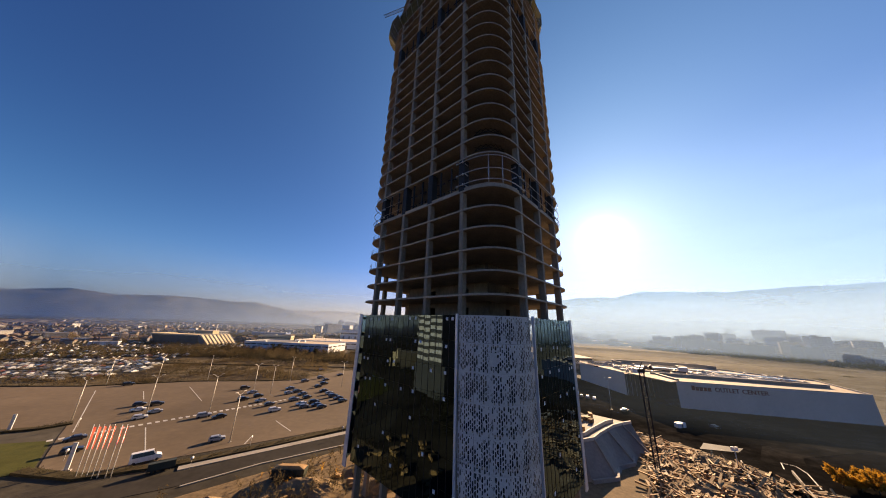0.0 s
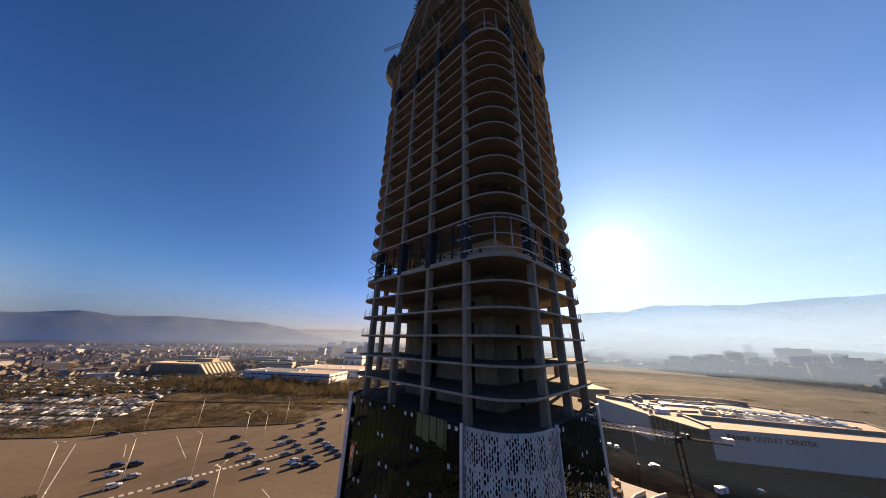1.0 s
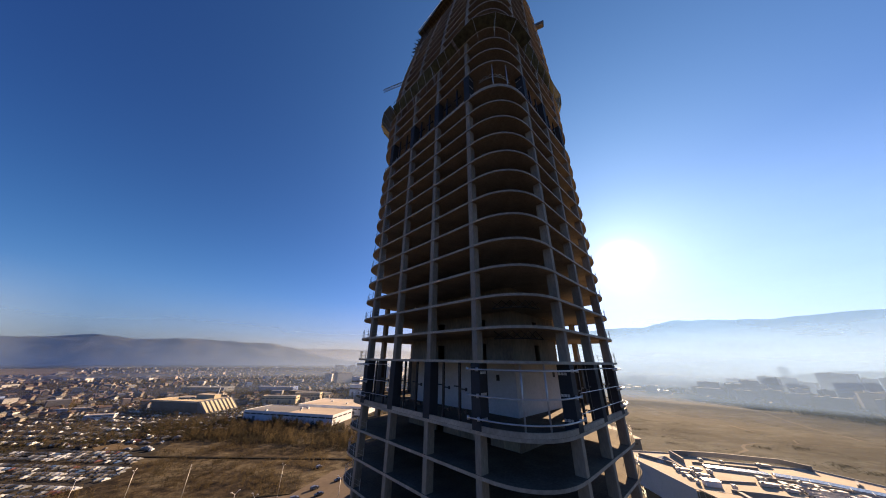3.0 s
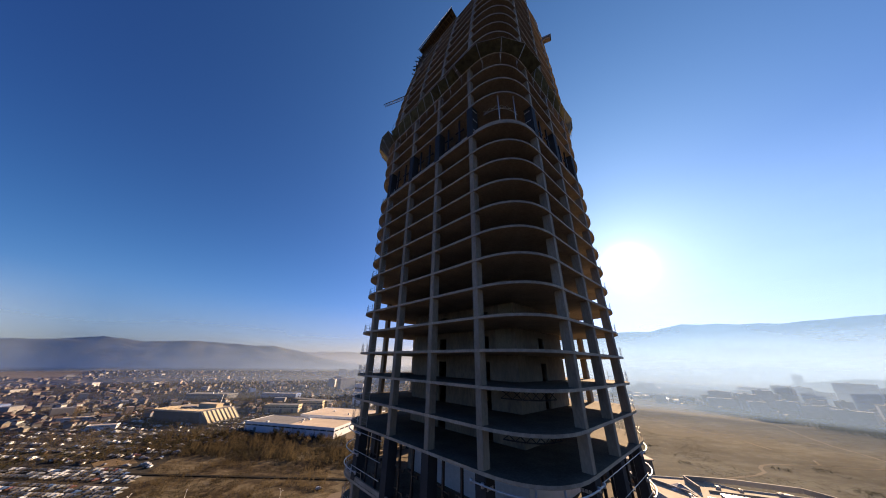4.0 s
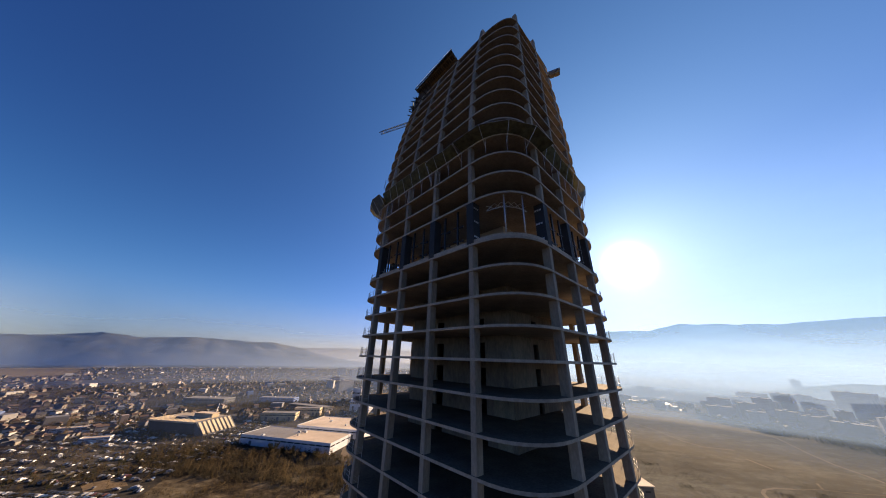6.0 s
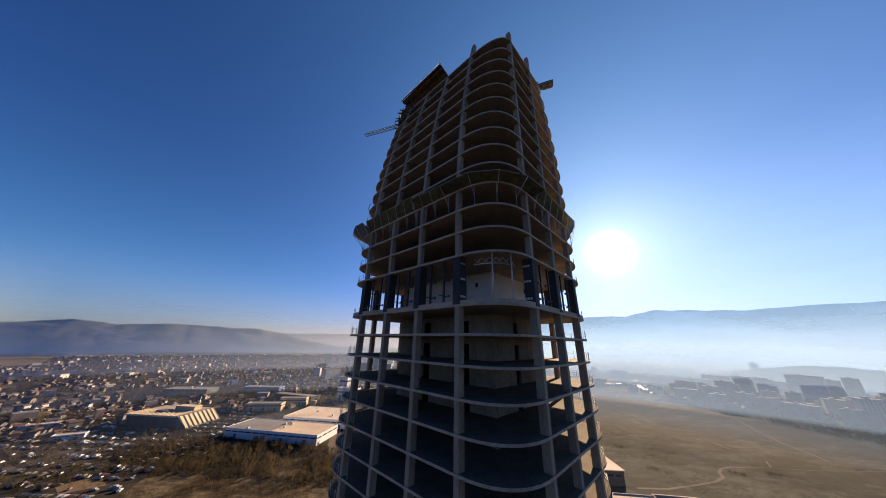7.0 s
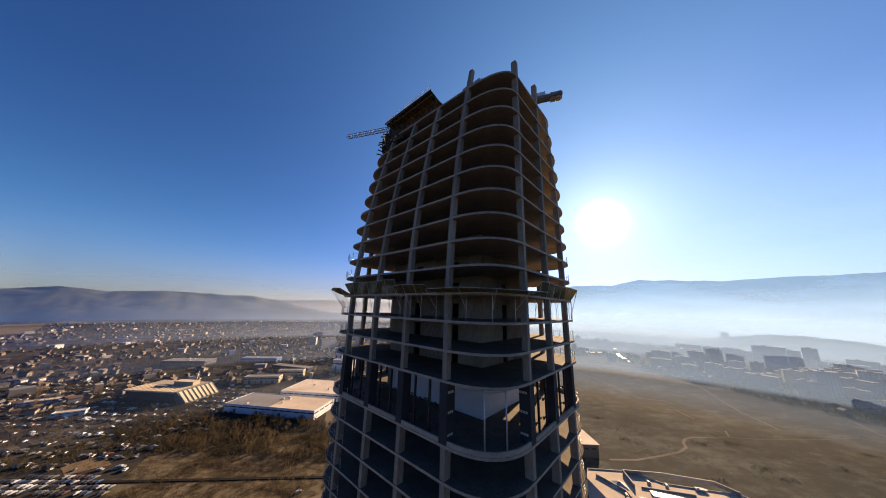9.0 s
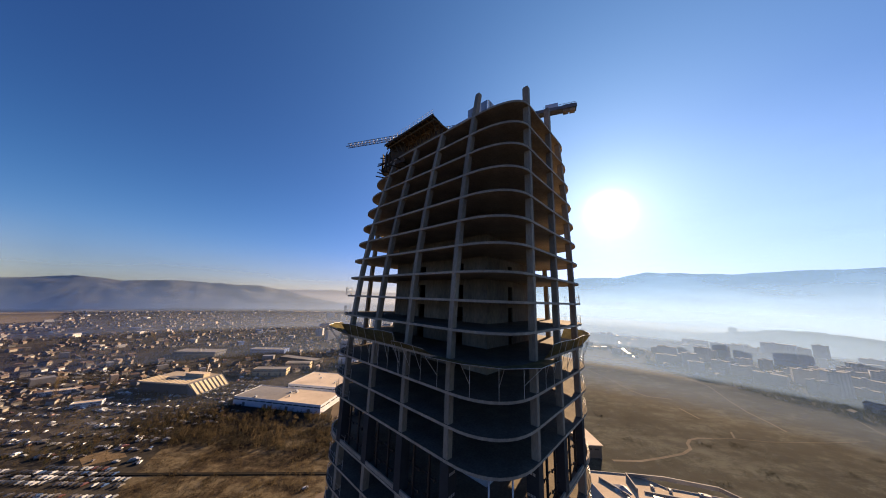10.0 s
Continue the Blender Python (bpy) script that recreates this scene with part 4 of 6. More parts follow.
def body_mesh(prof, half, roof_half, belt):
    """The side outline drawn across the car's width, drawn in towards the roof."""
    m = Mesh()
    n = len(prof)
    vs = []
    for s in (-1, 1):
        for x, z in prof:
            k = half if z <= belt else half + (roof_half - half) * (z - belt) / (max(p[1] for p in prof) - belt)
            vs.append((x, s * k, z))
    m.add(vs, [tuple(range(n)), tuple(range(2 * n - 1, n - 1, -1))] + [(i, n + i, n + (i + 1) % n, (i + 1) % n) for i in range(n)])
    return m


def build_car(prof, belt, label, paint):
    half, roof = 0.9, 0.68
    ob = thing("parked_car", label, "car", "cars in the parking lot")
    high = max(p[1] for p in prof)
    put_part("body", body_mesh(prof, half, roof, belt), paint, ob)
    top_pts = [p for p in prof if p[1] > belt - 0.02]
    cx = sum(p[0] for p in top_pts) / len(top_pts)
    win = [(cx + (x - cx) * 0.9, min(max(z, belt + 0.05), high - 0.12)) for x, z in top_pts]
    x0, x1 = min(p[0] for p in win), max(p[0] for p in win)
    glass = body_mesh([(x0, belt + 0.04)] + [p for p in win if p[1] > belt + 0.2] + [(x1, belt + 0.04)], half + 0.012, roof + 0.03, belt)
    put_part("side_windows", glass, CAR_GLASS, ob)
    f = [p for p in prof if p[0] > 0.1 and p[1] > belt - 0.25][:2]
    (xa, za), (xb, zb) = f[0], f[1]
    shield = Mesh().add([(xa + 0.08, -roof * 0.9, za - 0.04), (xa + 0.08, roof * 0.9, za - 0.04), (xb + 0.02, half * 0.9, zb + 0.03), (xb + 0.02, -half * 0.9, zb + 0.03), (xa, -roof * 0.9, za - 0.08), (xa, roof * 0.9, za - 0.08), (xb - 0.06, half * 0.9, zb - 0.02), (xb - 0.06, -half * 0.9, zb - 0.02)], [(3, 2, 1, 0), (4, 5, 6, 7), (0, 1, 5, 4), (1, 2, 6, 5), (2, 3, 7, 6), (3, 0, 4, 7)])
    put_part("windscreen", shield, CAR_GLASS, ob)
    wheel = Mesh().tube((0, -0.12, 0), (0, 0.12, 0), 0.33, 12).data("wheel", TYRE)
    ends = (prof[0][0] + 0.85, prof[-1][0] - 0.85)
    for x in ends:
        for y in (-0.82, 0.82):
            put_part("wheel", wheel, None, ob, at=pose(x, y, 0.33))
    lamp = Mesh().box(-0.06, 0.06, -0.18, 0.18, -0.08, 0.08).data("headlight", LAMP)
    for y in (-0.62, 0.62):
        put_part("headlight", lamp, None, ob, at=pose(prof[-1][0] - 0.04, y, 0.68))
    return ob


cars = [build_car(SEDAN, 0.98, "parked saloon car on the asphalt lot", CAR), build_car(HATCH, 1.04, "parked hatchback car on the asphalt lot", CAR), build_car(SUV, 1.15, "parked off-road car on the asphalt lot", CAR)]
van = build_car(VAN, 1.5, "white passenger van with dark windows on the lot", random_paint("van_paint", [(0.0, (0.72, 0.72, 0.72)), (1.0, (0.74, 0.74, 0.74))], 0.35, 0.4))
tagged(van, category="van")
van.name = "passenger_van"
van.matrix_basis = pose(-77.2, 80.9, 0.09, 0, 0, 47)
CAR_SPOTS = [(-121, 116.8), (-128.2, 123.6), (-122.3, 125.2), (-112.7, 116), (-111.8, 109.5), (-91.6, 113.3), (-85.2, 112.9), (-70.2, 94.6), (-170.4, 155), (-109.9, 90.8), (-101.1, 83.8), (-107.7, 157), (-98.2, 148.9), (-91, 143.2), (-93.6, 136.5), (-84.6, 135.2), (-77.1, 130.2), (-70.1, 123.1), (-85, 160.4), (-80.4, 150.2), (-77.5, 153.8), (-72.6, 149.7), (-67.5, 143.9), (-70.6, 138.8), (-64.8, 133.1), (-61, 129.3), (-60.1, 136.9), (-56.9, 132.5), (-53.3, 130.2), (-82.1, 191.5), (-76.9, 184.9), (-72.3, 166.8), (-72.7, 173.8), (-64.8, 157.6), (-59.9, 153), (-55.5, 148.3), (-52.1, 144.5), (-48.1, 140.3), (-86.3, 178.7), (-74.6, 203.2), (-95.5, 222)]
rng = random.Random(7)
for k, (x, y) in enumerate(CAR_SPOTS):
    turn = 47 + rng.uniform(-7, 7) + (180 if k % 3 == 0 else 0)
    at = pose(x + rng.uniform(-0.4, 0.4), y + rng.uniform(-0.4, 0.4), 0.09, 0, 0, turn)
    if k < 3:
        cars[k].matrix_basis = at
    else:
        copy_thing(cars[(k * 7) % 3], at)


def stuff_cars(m, x, y, yaw, z=0.07, big=1.0):
    """A small plain car for the yards far away: body and cabin in one closed shell."""
    mm = pose(x, y, z, 0, 0, yaw)
    prof = [(-2.1, 0.3), (-2.1, 0.95), (-1.2, 1.0), (-0.8, 1.45), (0.5, 1.45), (1.1, 0.95), (2.1, 0.8), (2.1, 0.3)]
    n = len(prof)
    vs = [mm @ Vector((px * big, s * (0.85 if pz < 1.2 else 0.65) * big, pz * big)) for s in (-1, 1) for px, pz in prof]
    m.add(vs, [tuple(range(n)), tuple(range(2 * n - 1, n - 1, -1))] + [(i, n + i, n + (i + 1) % n, (i + 1) % n) for i in range(n)])


YARD_CAR = random_paint("yard_car_paint", [(0.0, (0.0291, 0.03, 0.0306)), (0.3, (0.2716, 0.28, 0.2754)), (0.5, (0.6014, 0.61, 0.5916)), (0.68, (0.097, 0.09, 0.0867)), (0.86, (0.1455, 0.06, 0.0459)), (0.9, (0.194, 0.17, 0.1326)), (0.97, (0.0485, 0.1, 0.204))], 0.35, 0.3, True)
m = Mesh()
rng = random.Random(21)
for row in range(16):
    for k in range(34):
        x, y = -330 + 3.7 * k + rng.uniform(-0.6, 0.6), 158 + 5.5 * row + 0.16 * (k - 17) + rng.uniform(-0.6, 0.6)
        if inside(x, y, YARD_POLY) and row % 5 != 4 and rng.random() < 0.9:
            stuff_cars(m, x, y, 75 + rng.uniform(-8, 8), 0.07, 0.95)
for k in range(1300):
    x, y = rng.uniform(-620, -235), rng.uniform(235, 460)
    row = round(y / 16) * 16 + rng.uniform(-3.5, 3.5)
    if -0.98 < (y - 235) / (-x - 60) - 0.62 < 0.3 and not inside(x, row, FIELD_POLY) and not (-420 < x < -320 and 370 < row < 450):
        stuff_cars(m, x, row, rng.choice((20, 70, 110)) + rng.uniform(-10, 10), 0.05, rng.choice((0.9, 0.9, 0.9, 1.1, 1.5)))
solid("yard_cars", m, YARD_CAR, "rows of scrapped and parked cars in earth yards", "cars", "stuff")

# ---- lamps, flags, signs ----
GALV = surface("galvanised_steel", (0.4, 0.38, 0.35), (0.58, 0.56, 0.52), 1.0, 0.5, 0.5, bump=0.05)
lampost = thing("street_lamp", "tall pale steel lamp post with forked head", "street lamp", "lamps of the lot")
put_part("pole", Mesh().tube((0, 0, 0), (0, 0, 13.2), 0.15, 8, 0.09), GALV, lampost)
put_part("base_plate", Mesh().box(-0.3, 0.3, -0.3, 0.3, 0, 0.12), GALV, lampost)
for s in (-1, 1):
    put_part("arm", Mesh().tube((0, 0, 13.0), (s * 1.5, 0, 14.0), 0.06, 6), GALV, lampost)
    put_part("lamp_head", Mesh().box(s * 1.5 - 0.45, s * 1.5 + 0.45, -0.16, 0.16, 13.95, 14.12), GALV, lampost)
for k, (x, y) in enumerate([(-113.7, 113.3), (-94.3, 119.2), (-97.7, 148.6), (-65.4, 94.1), (-182, 154), (-166, 165), (-143.5, 173), (-97.2, 181), (-87.8, 147.3), (-130, 104), (-60, 170)]):
    at = pose(x, y, 0.05, 0, 0, 30 + 17 * k)
    if k == 0:
        lampost.matrix_basis = at
    else:
        copy_thing(lampost, at)
RED = surface("red_cloth", (0.5, 0.035, 0.02), (0.75, 0.08, 0.045), 1.0, 0.8, bump=0.2)
flag = thing("flagpole", "white flagpole with hanging plain red flag", "flagpole", "flags beside the lot")
put_part("pole", Mesh().tube((0, 0, 0), (0, 0, 11), 0.09, 8, 0.05), WHITE_METAL, flag)
cloth = Mesh()
for k in range(7):
    z = 10.6 - 0.75 * k
    wv = 0.12 * math.sin(k * 1.4)
    cloth.v += [(0.06, 0, z), (0.46 - 0.04 * k, 0.16 + wv, z - 0.3), (0.42 - 0.03 * k, 0.36 - wv, z - 0.5)]
for k in range(6):
    for j in range(2):
        cloth.f.append((3 * k + j, 3 * k + j + 1, 3 * k + 4 + j, 3 * k + 3 + j)), cloth.s.append(True)
put_part("cloth", cloth, RED, flag, "red cloth hanging in folds")
for k in range(7):
    at = pose(-84.0 + 1.05 * k + (0.6 if k > 4 else 0), 72.4 + 0.2 * k, 0, 0, 0, 40 + 9 * k)
    if k == 0:
        flag.matrix_basis = at
    else:
        copy_thing(flag, at)
for x, y, hgt in ((-90.3, 75.3, 6.0), (-136.8, 94.5, 5.0)):
    sign = thing("sign_totem", "white upright sign panel beside the lot", "sign", at=pose(x, y, 0, 0, 0, 20))
    put_part("panel", Mesh().box(-0.4, 0.4, -0.1, 0.1, 0.4, hgt), WHITE_METAL, sign)
    put_part("foot", Mesh().box(-0.9, 0.9, -0.3, 0.3, 0, 0.4), KERB, sign)
for k, (x, y) in enumerate([(-33.5, 102.2), (-63, 78.5), (-97, 79.5), (-57.5, 92), (-122, 100)]):
    post = thing("traffic_sign", "small road sign on a thin post", "road sign", at=pose(x, y, 0.1, 0, 0, 35 + 20 * k))
    put_part("post", Mesh().tube((0, 0, 0), (0, 0, 2.6), 0.04, 6), GALV, post)
    put_part("plate", Mesh().tube((0, -0.03, 2.4), (0, -0.07, 2.4), 0.35, 12), WHITE_METAL, post)

# ---- buildings ----
CLAD = surface("white_cladding", (0.55, 0.56, 0.57), (0.68, 0.69, 0.7), 0.2, 0.5, bump=0.05, stain=0.12)
ROOF_TAN = surface("tan_flat_roof", (0.5, 0.385, 0.265), (0.66, 0.53, 0.385), 0.1, 0.9, bump=0.1, stain=0.25)
ROOF_GREY = surface("grey_flat_roof", (0.148, 0.141, 0.133), (0.222, 0.211, 0.2), 0.1, 0.9, bump=0.1, stain=0.25)
WINDOW = surface("window_glass", (0.015, 0.02, 0.028), (0.035, 0.042, 0.05), 0.5, 0.15, bump=0.0)
BLUE_CLAD = surface("blue_cladding", (0.05, 0.11, 0.3), (0.09, 0.17, 0.4), 0.2, 0.5, bump=0.05)
DARK_CLAD = surface("dark_cladding", (0.04, 0.045, 0.05), (0.075, 0.08, 0.09), 0.2, 0.5, bump=0.05)
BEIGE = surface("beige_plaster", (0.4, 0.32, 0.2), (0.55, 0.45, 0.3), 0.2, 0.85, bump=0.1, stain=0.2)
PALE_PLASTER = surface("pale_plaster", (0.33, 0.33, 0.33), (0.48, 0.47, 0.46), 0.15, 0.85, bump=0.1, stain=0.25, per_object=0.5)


def hall(name, label, x, y, yaw, lx, ly, h, wall, roof, windows=0, roof2=None, units=0):
    """A flat hall: walls, roof deck with parapet, a band of windows, roof units. Its corner stands at x, y."""
    ob = thing(name, label, "building", at=pose(x, y, 0, 0, 0, yaw))
    put_part("wall", Mesh().box(0, lx, 0, 0.3, 0, h).box(0, lx, ly - 0.3, ly, 0, h).box(0, 0.3, 0.3, ly - 0.3, 0, h).box(lx - 0.3, lx, 0.3, ly - 0.3, 0, h), wall, ob)
    if roof2:
        put_part("roof", Mesh().box(0.3, lx * 0.5, 0.3, ly - 0.3, h - 0.9, h - 0.4), roof, ob)
        put_part("roof", Mesh().box(lx * 0.5, lx - 0.3, 0.3, ly - 0.3, h - 0.9, h - 0.35), roof2, ob)
    else:
        put_part("roof", Mesh().box(0.3, lx - 0.3, 0.3, ly - 0.3, h - 0.9, h - 0.4), roof, ob)
    if windows:
        pw = lx / windows
        me = Mesh().box(0.06 * pw, 0.94 * pw, -0.06, 0.02, h * 0.62, h * 0.74).data("window", WINDOW)
        for k in range(windows):
            put_part("window", me, None, ob, at=pose(pw * k, 0, 0))
        n2 = max(2, int(ly / pw))
        for k in range(n2):
            put_part("window", me, None, ob, at=pose(lx, pw * k * ly / (n2 * pw), 0, 0, 0, 90))
        gate = Mesh().box(-1.8, 1.8, -0.05, 0.02, 0, h * 0.45).data("loading_gate", ROOF_GREY)
        for k in range(max(2, windows // 3)):
            put_part("loading_gate", gate, None, ob, at=pose(lx * (k + 0.5) / max(2, windows // 3), 0, 0))
    r = random.Random(int(abs(x) * 7 + abs(y)))
    for k in range(units):
        ux, uy = r.uniform(3, lx - 6), r.uniform(3, ly - 6)
        put_part("roof_unit", Mesh().box(ux, ux + r.uniform(1.2, 3), uy, uy + r.uniform(1.2, 3), h - 0.4, h + r.uniform(0.5, 1.5)), PALE_STEEL, ob)
    return ob


hall("warehouse", "long white warehouse with window band and flat tan roof", -258, 352, -7.5, 117, 42, 10.0, CLAD, ROOF_GREY, 13, ROOF_TAN, 5)
hall("warehouse", "white warehouse with wide flat tan roof", -222, 404, -5.5, 96, 62, 10.0, CLAD, ROOF_TAN, 10, None, 3)
hall("blue_hall", "low blue metal hall between yards", -442, 618, 6, 74, 24, 9, BLUE_CLAD, ROOF_GREY, 8, None, 3)
hall("dark_hall", "long dark metal hall with flat roof", -560, 560, 8, 80, 34, 10, DARK_CLAD, ROOF_GREY, 8, None, 3)
hall("long_shed", "long pale shed with flat roof", -500, 345, 40, 38, 10, 5, CLAD, ROOF_TAN, 6)
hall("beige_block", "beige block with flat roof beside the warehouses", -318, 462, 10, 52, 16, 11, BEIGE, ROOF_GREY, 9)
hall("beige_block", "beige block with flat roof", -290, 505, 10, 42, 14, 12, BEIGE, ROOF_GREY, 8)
hall("grey_hall", "grey hall with flat roof", -340, 566, -14, 86, 20, 8, DARK_CLAD, ROOF_GREY, 8)
hall("white_shop", "white low shop hall", -420, 320, 35, 24, 9, 5, CLAD, ROOF_TAN, 5)
hall("office_block", "pale office block with window rows", -215, 560, -10, 40, 16, 22, CLAD, ROOF_GREY, 9)
hall("office_block", "pale office block with window rows", -250, 655, -12, 20, 14, 30, CLAD, ROOF_GREY, 5)

# arena: dark trunk, tan roof, slanted striped end
arena = thing("sports_hall", "dark sports hall with slanted striped gable and tan roof", "building", at=pose(-405, 379, 0, 0, 0, -3))
put_part("wall", Mesh().prism([(0, 0), (72, 0), (72, 46), (0, 46)], 0, 12.6, [(-4, -3), (66, -3), (66, 44), (-4, 44)]), DARK_CLAD, arena)
put_part("roof", Mesh().prism([(-6, -4), (67, -4), (67, 45), (-6, 45)], 12.6, 13.6), surface("arena_roof", (0.26, 0.21, 0.15), (0.4, 0.33, 0.24), 0.1, 0.9, bump=0.1, stain=0.3), arena, "weathered tan roof")
for k in range(11):
    put_part("roof_rib", Mesh().box(-5 + 6.4 * k, -4 + 6.4 * k, -3.5, 22, 13.6, 14.1), BEIGE, arena)
put_part("roof_edge", Mesh().strip([(-6, -4.2), (66.5, -4.2)], 12.4, 14.0, 0.4), ROOF_TAN, arena, "pale tan roof edge")
put_part("penthouse", Mesh().box(32, 60, 24, 34, 13.6, 18), BEIGE, arena)
put_part("penthouse_roof", Mesh().box(31.5, 60.5, 23.5, 34.5, 18, 18.5), ROOF_TAN, arena)
put_part("penthouse", Mesh().box(18, 34, 12, 20, 13.6, 15.4), ROOF_GREY, arena)
put_part("slanted_gable", Mesh().prism([(72.2, -5), (82, -2), (82, 46), (72.2, 46)], 0, 14.0, [(66.5, -5), (67.5, -4), (67.5, 46), (66.5, 46)]), DARK_CLAD, arena, "dark slanted gable wall")
for k in range(8):
    y0 = -2 + 6.0 * k
    put_part("gable_slat", Mesh().add([(81.2, y0, 1.2), (81.2, y0 + 3.3, 1.2), (68.4, y0 + 3.3, 13.1), (68.4, y0, 13.1), (81.7, y0, 1.5), (81.7, y0 + 3.3, 1.5), (68.9, y0 + 3.3, 13.4), (68.9, y0, 13.4)], [(3, 2, 1, 0), (4, 5, 6, 7), (0, 1, 5, 4), (1, 2, 6, 5), (2, 3, 7, 6), (3, 0, 4, 7)]), BEIGE, arena)
put_part("mast", Mesh().tube((40, 48, 0), (42, 48, 27), 0.6, 8, 0.4), GALV, arena)

# mall
MALL_WALL = surface("mall_panel", (0.4, 0.392, 0.372), (0.49, 0.48, 0.458), 0.08, 0.6, bump=0.03, stain=0.15)
mall = thing("shopping_mall", "wide low shopping mall with grey-white panel walls and flat sandy roof", "mall")
H = 12.6
FOOT = [(124, 154), (200, 137), (226, 176), (218, 184), (204, 212), (160, 222), (146, 235), (115, 237), (108.5, 225), (112.5, 177.5), (127, 175)]
MALL_ROOF = surface("sandy_mall_roof", (0.38, 0.275, 0.18), (0.55, 0.415, 0.285), 0.08, 0.9, bump=0.15, stain=0.4)
put_part("roof", Mesh().prism(FOOT, H - 1.2, H - 0.5), MALL_ROOF, mall)
for k, (p, q) in enumerate(zip(FOOT, FOOT[1:] + FOOT[:1])):
    p, q = Vector(p), Vector(q)
    t = (q - p).normalized()
    glassy = k in (9, 10)
    me = Mesh().strip([p + t * 0.16, q - t * 0.16], 0 if not glassy else 0, H if not glassy else H - 0.6, 0.3)
    put_part("glass_wall" if glassy else "wall", me, WINDOW if glassy else MALL_WALL, mall, "dark glazed entrance wall" if glassy else "")
    put_part("parapet_cap", Mesh().strip([p, q], H + 0.004, H + 0.14, 0.5), KERB, mall)
put_part("canopy", Mesh().prism([(113.5, 178), (118.6, 150.5), (124.5, 153), (128, 172)], H - 0.3, H + 0.2), MALL_ROOF, mall, "sandy roof canopy over the entrance")
for k in range(7):
    p = Vector((112.8, 177.0)).lerp(Vector((126.6, 175.0)), k / 6)
    put_part("glazing_bar", Mesh().box(p.x - 0.1, p.x + 0.1, p.y - 0.35, p.y - 0.17, 0, H - 0.7), GALV, mall)
wall_dir = math.degrees(math.atan2(-17, 76))
SIGN = surface("sign_red", (0.1, 0.012, 0.018), (0.16, 0.02, 0.03), 1.0, 0.5, bump=0.0)
wt = pose(124, 154, 0, 0, 0, wall_dir)
sign = thing("roof_sign", "dark red capital lettering on the mall wall", "sign", at=wt)
for k in range(5):
    x0 = 6.6 + 1.75 * k
    put_part("letter_bar", Mesh().box(x0, x0 + 1.25, -0.5, -0.2, 8.9, 11.1 if k == 0 else 10.6), SIGN, sign)
for word, x0, wd in (("OUTLET", 16.6, 10.2), ("CENTER", 28.0, 10.6)):
    cu = bpy.data.curves.new("letters", "FONT")
    cu.body, cu.size, cu.extrude = word, 2.75, 0.12
    cu.materials.append(SIGN)
    ob = new("letters", cu)
    bpy.context.view_layer.update()
    me = bpy.data.meshes.new_from_object(ob)
    bpy.data.objects.remove(ob)
    me.name = "lettering"
    xs = [v.co.x for v in me.vertices]
    k = wd / (max(xs) - min(xs))
    put_part("lettering", me, None, sign, at=pose(x0, -0.28, 8.9, 90, 0, 0) @ Matrix.Diagonal((k, 1.05, 1, 1)))
SKYLIGHT = surface("skylight_glass", (0.05, 0.09, 0.16), (0.1, 0.15, 0.24), 0.2, 0.2, bump=0.02)
for path, wd in (([(143, 210.5), (157, 206), (169, 201.5)], 5.5), ([(171, 201), (184, 193.5), (197, 181), (207, 168)], 6.0)):
    ob = thing("skylight", "long dark blue skylight strip on the mall roof", "skylight", "skylights of the mall")
    put_part("frame", Mesh().strip(path, H - 0.5, H + 0.2, wd + 0.5), GALV, ob)
    put_part("glazing", Mesh().strip(path, H + 0.2, H + 0.5, wd), SKYLIGHT, ob)
    a, b = Vector(path[0]), Vector(path[-1])
    for k in range(9):
        p = a.lerp(b, k / 8)
        put_part("glazing_bar", Mesh().box(-0.06, 0.06, -wd / 2, wd / 2, H + 0.5, H + 0.56), GALV, ob, at=pose(p.x, p.y, 0, 0, 0, math.degrees(math.atan2((b - a).y, (b - a).x))))
ROOF_UNIT = surface("painted_unit", (0.34, 0.33, 0.31), (0.55, 0.53, 0.5), 0.6, 0.7, 0.0, bump=0.05, per_object=0.5)
# low walls with pale copings that divide the roof
for path, high, thick in (([(136, 216.5), (139, 232.6), (165.4, 230.4), (196, 222), (202, 211)], 2.4, 0.7), ([(117, 229), (127.2, 212), (126.6, 205.7)], 1.3, 0.6), ([(127.5, 176.2), (141.6, 173.4), (156.5, 168.5), (180, 160), (203, 153)], 1.4, 0.6), ([(129.6, 174.6), (126.4, 155.6)], 1.2, 1.5), ([(141, 217), (172, 210.4)], 0.8, 0.5), ([(160, 196), (176, 190.5), (188, 183)], 0.9, 0.4), ([(206, 196), (199, 190)], 1.0, 0.6), ([(133, 190), (150, 189)], 0.6, 0.4)):
    wall = put_part("roof_wall", Mesh().strip(path, H - 0.5, H - 0.5 + high, thick), ROOF_GREY, mall, "low grey wall dividing the flat roof")
    put_part("coping", Mesh().strip(path, H - 0.49 + high, H - 0.3 + high, thick + 0.2), KERB, wall)
rng = random.Random(5)
unit = thing("roof_unit", "pale metal ventilation unit on the mall roof", "ventilation unit", "units on the mall roof", at=pose(152, 186, H - 0.5, 0, 0, -15))
put_part("body", Mesh().box(-2.2, 2.2, -1.1, 1.1, 0.3, 1.7), ROOF_UNIT, unit)
put_part("hood", Mesh().box(2.2, 3.1, -0.8, 0.8, 0.8, 1.5), ROOF_UNIT, unit)
put_part("skid", Mesh().box(-2.0, 2.0, -0.9, -0.7, 0, 0.3).box(-2.0, 2.0, 0.7, 0.9, 0, 0.3), BLACK_STEEL, unit)
put_part("fan", Mesh().tube((-1, 0, 1.7), (-1, 0, 1.95), 0.7, 12), BLACK_STEEL, unit)
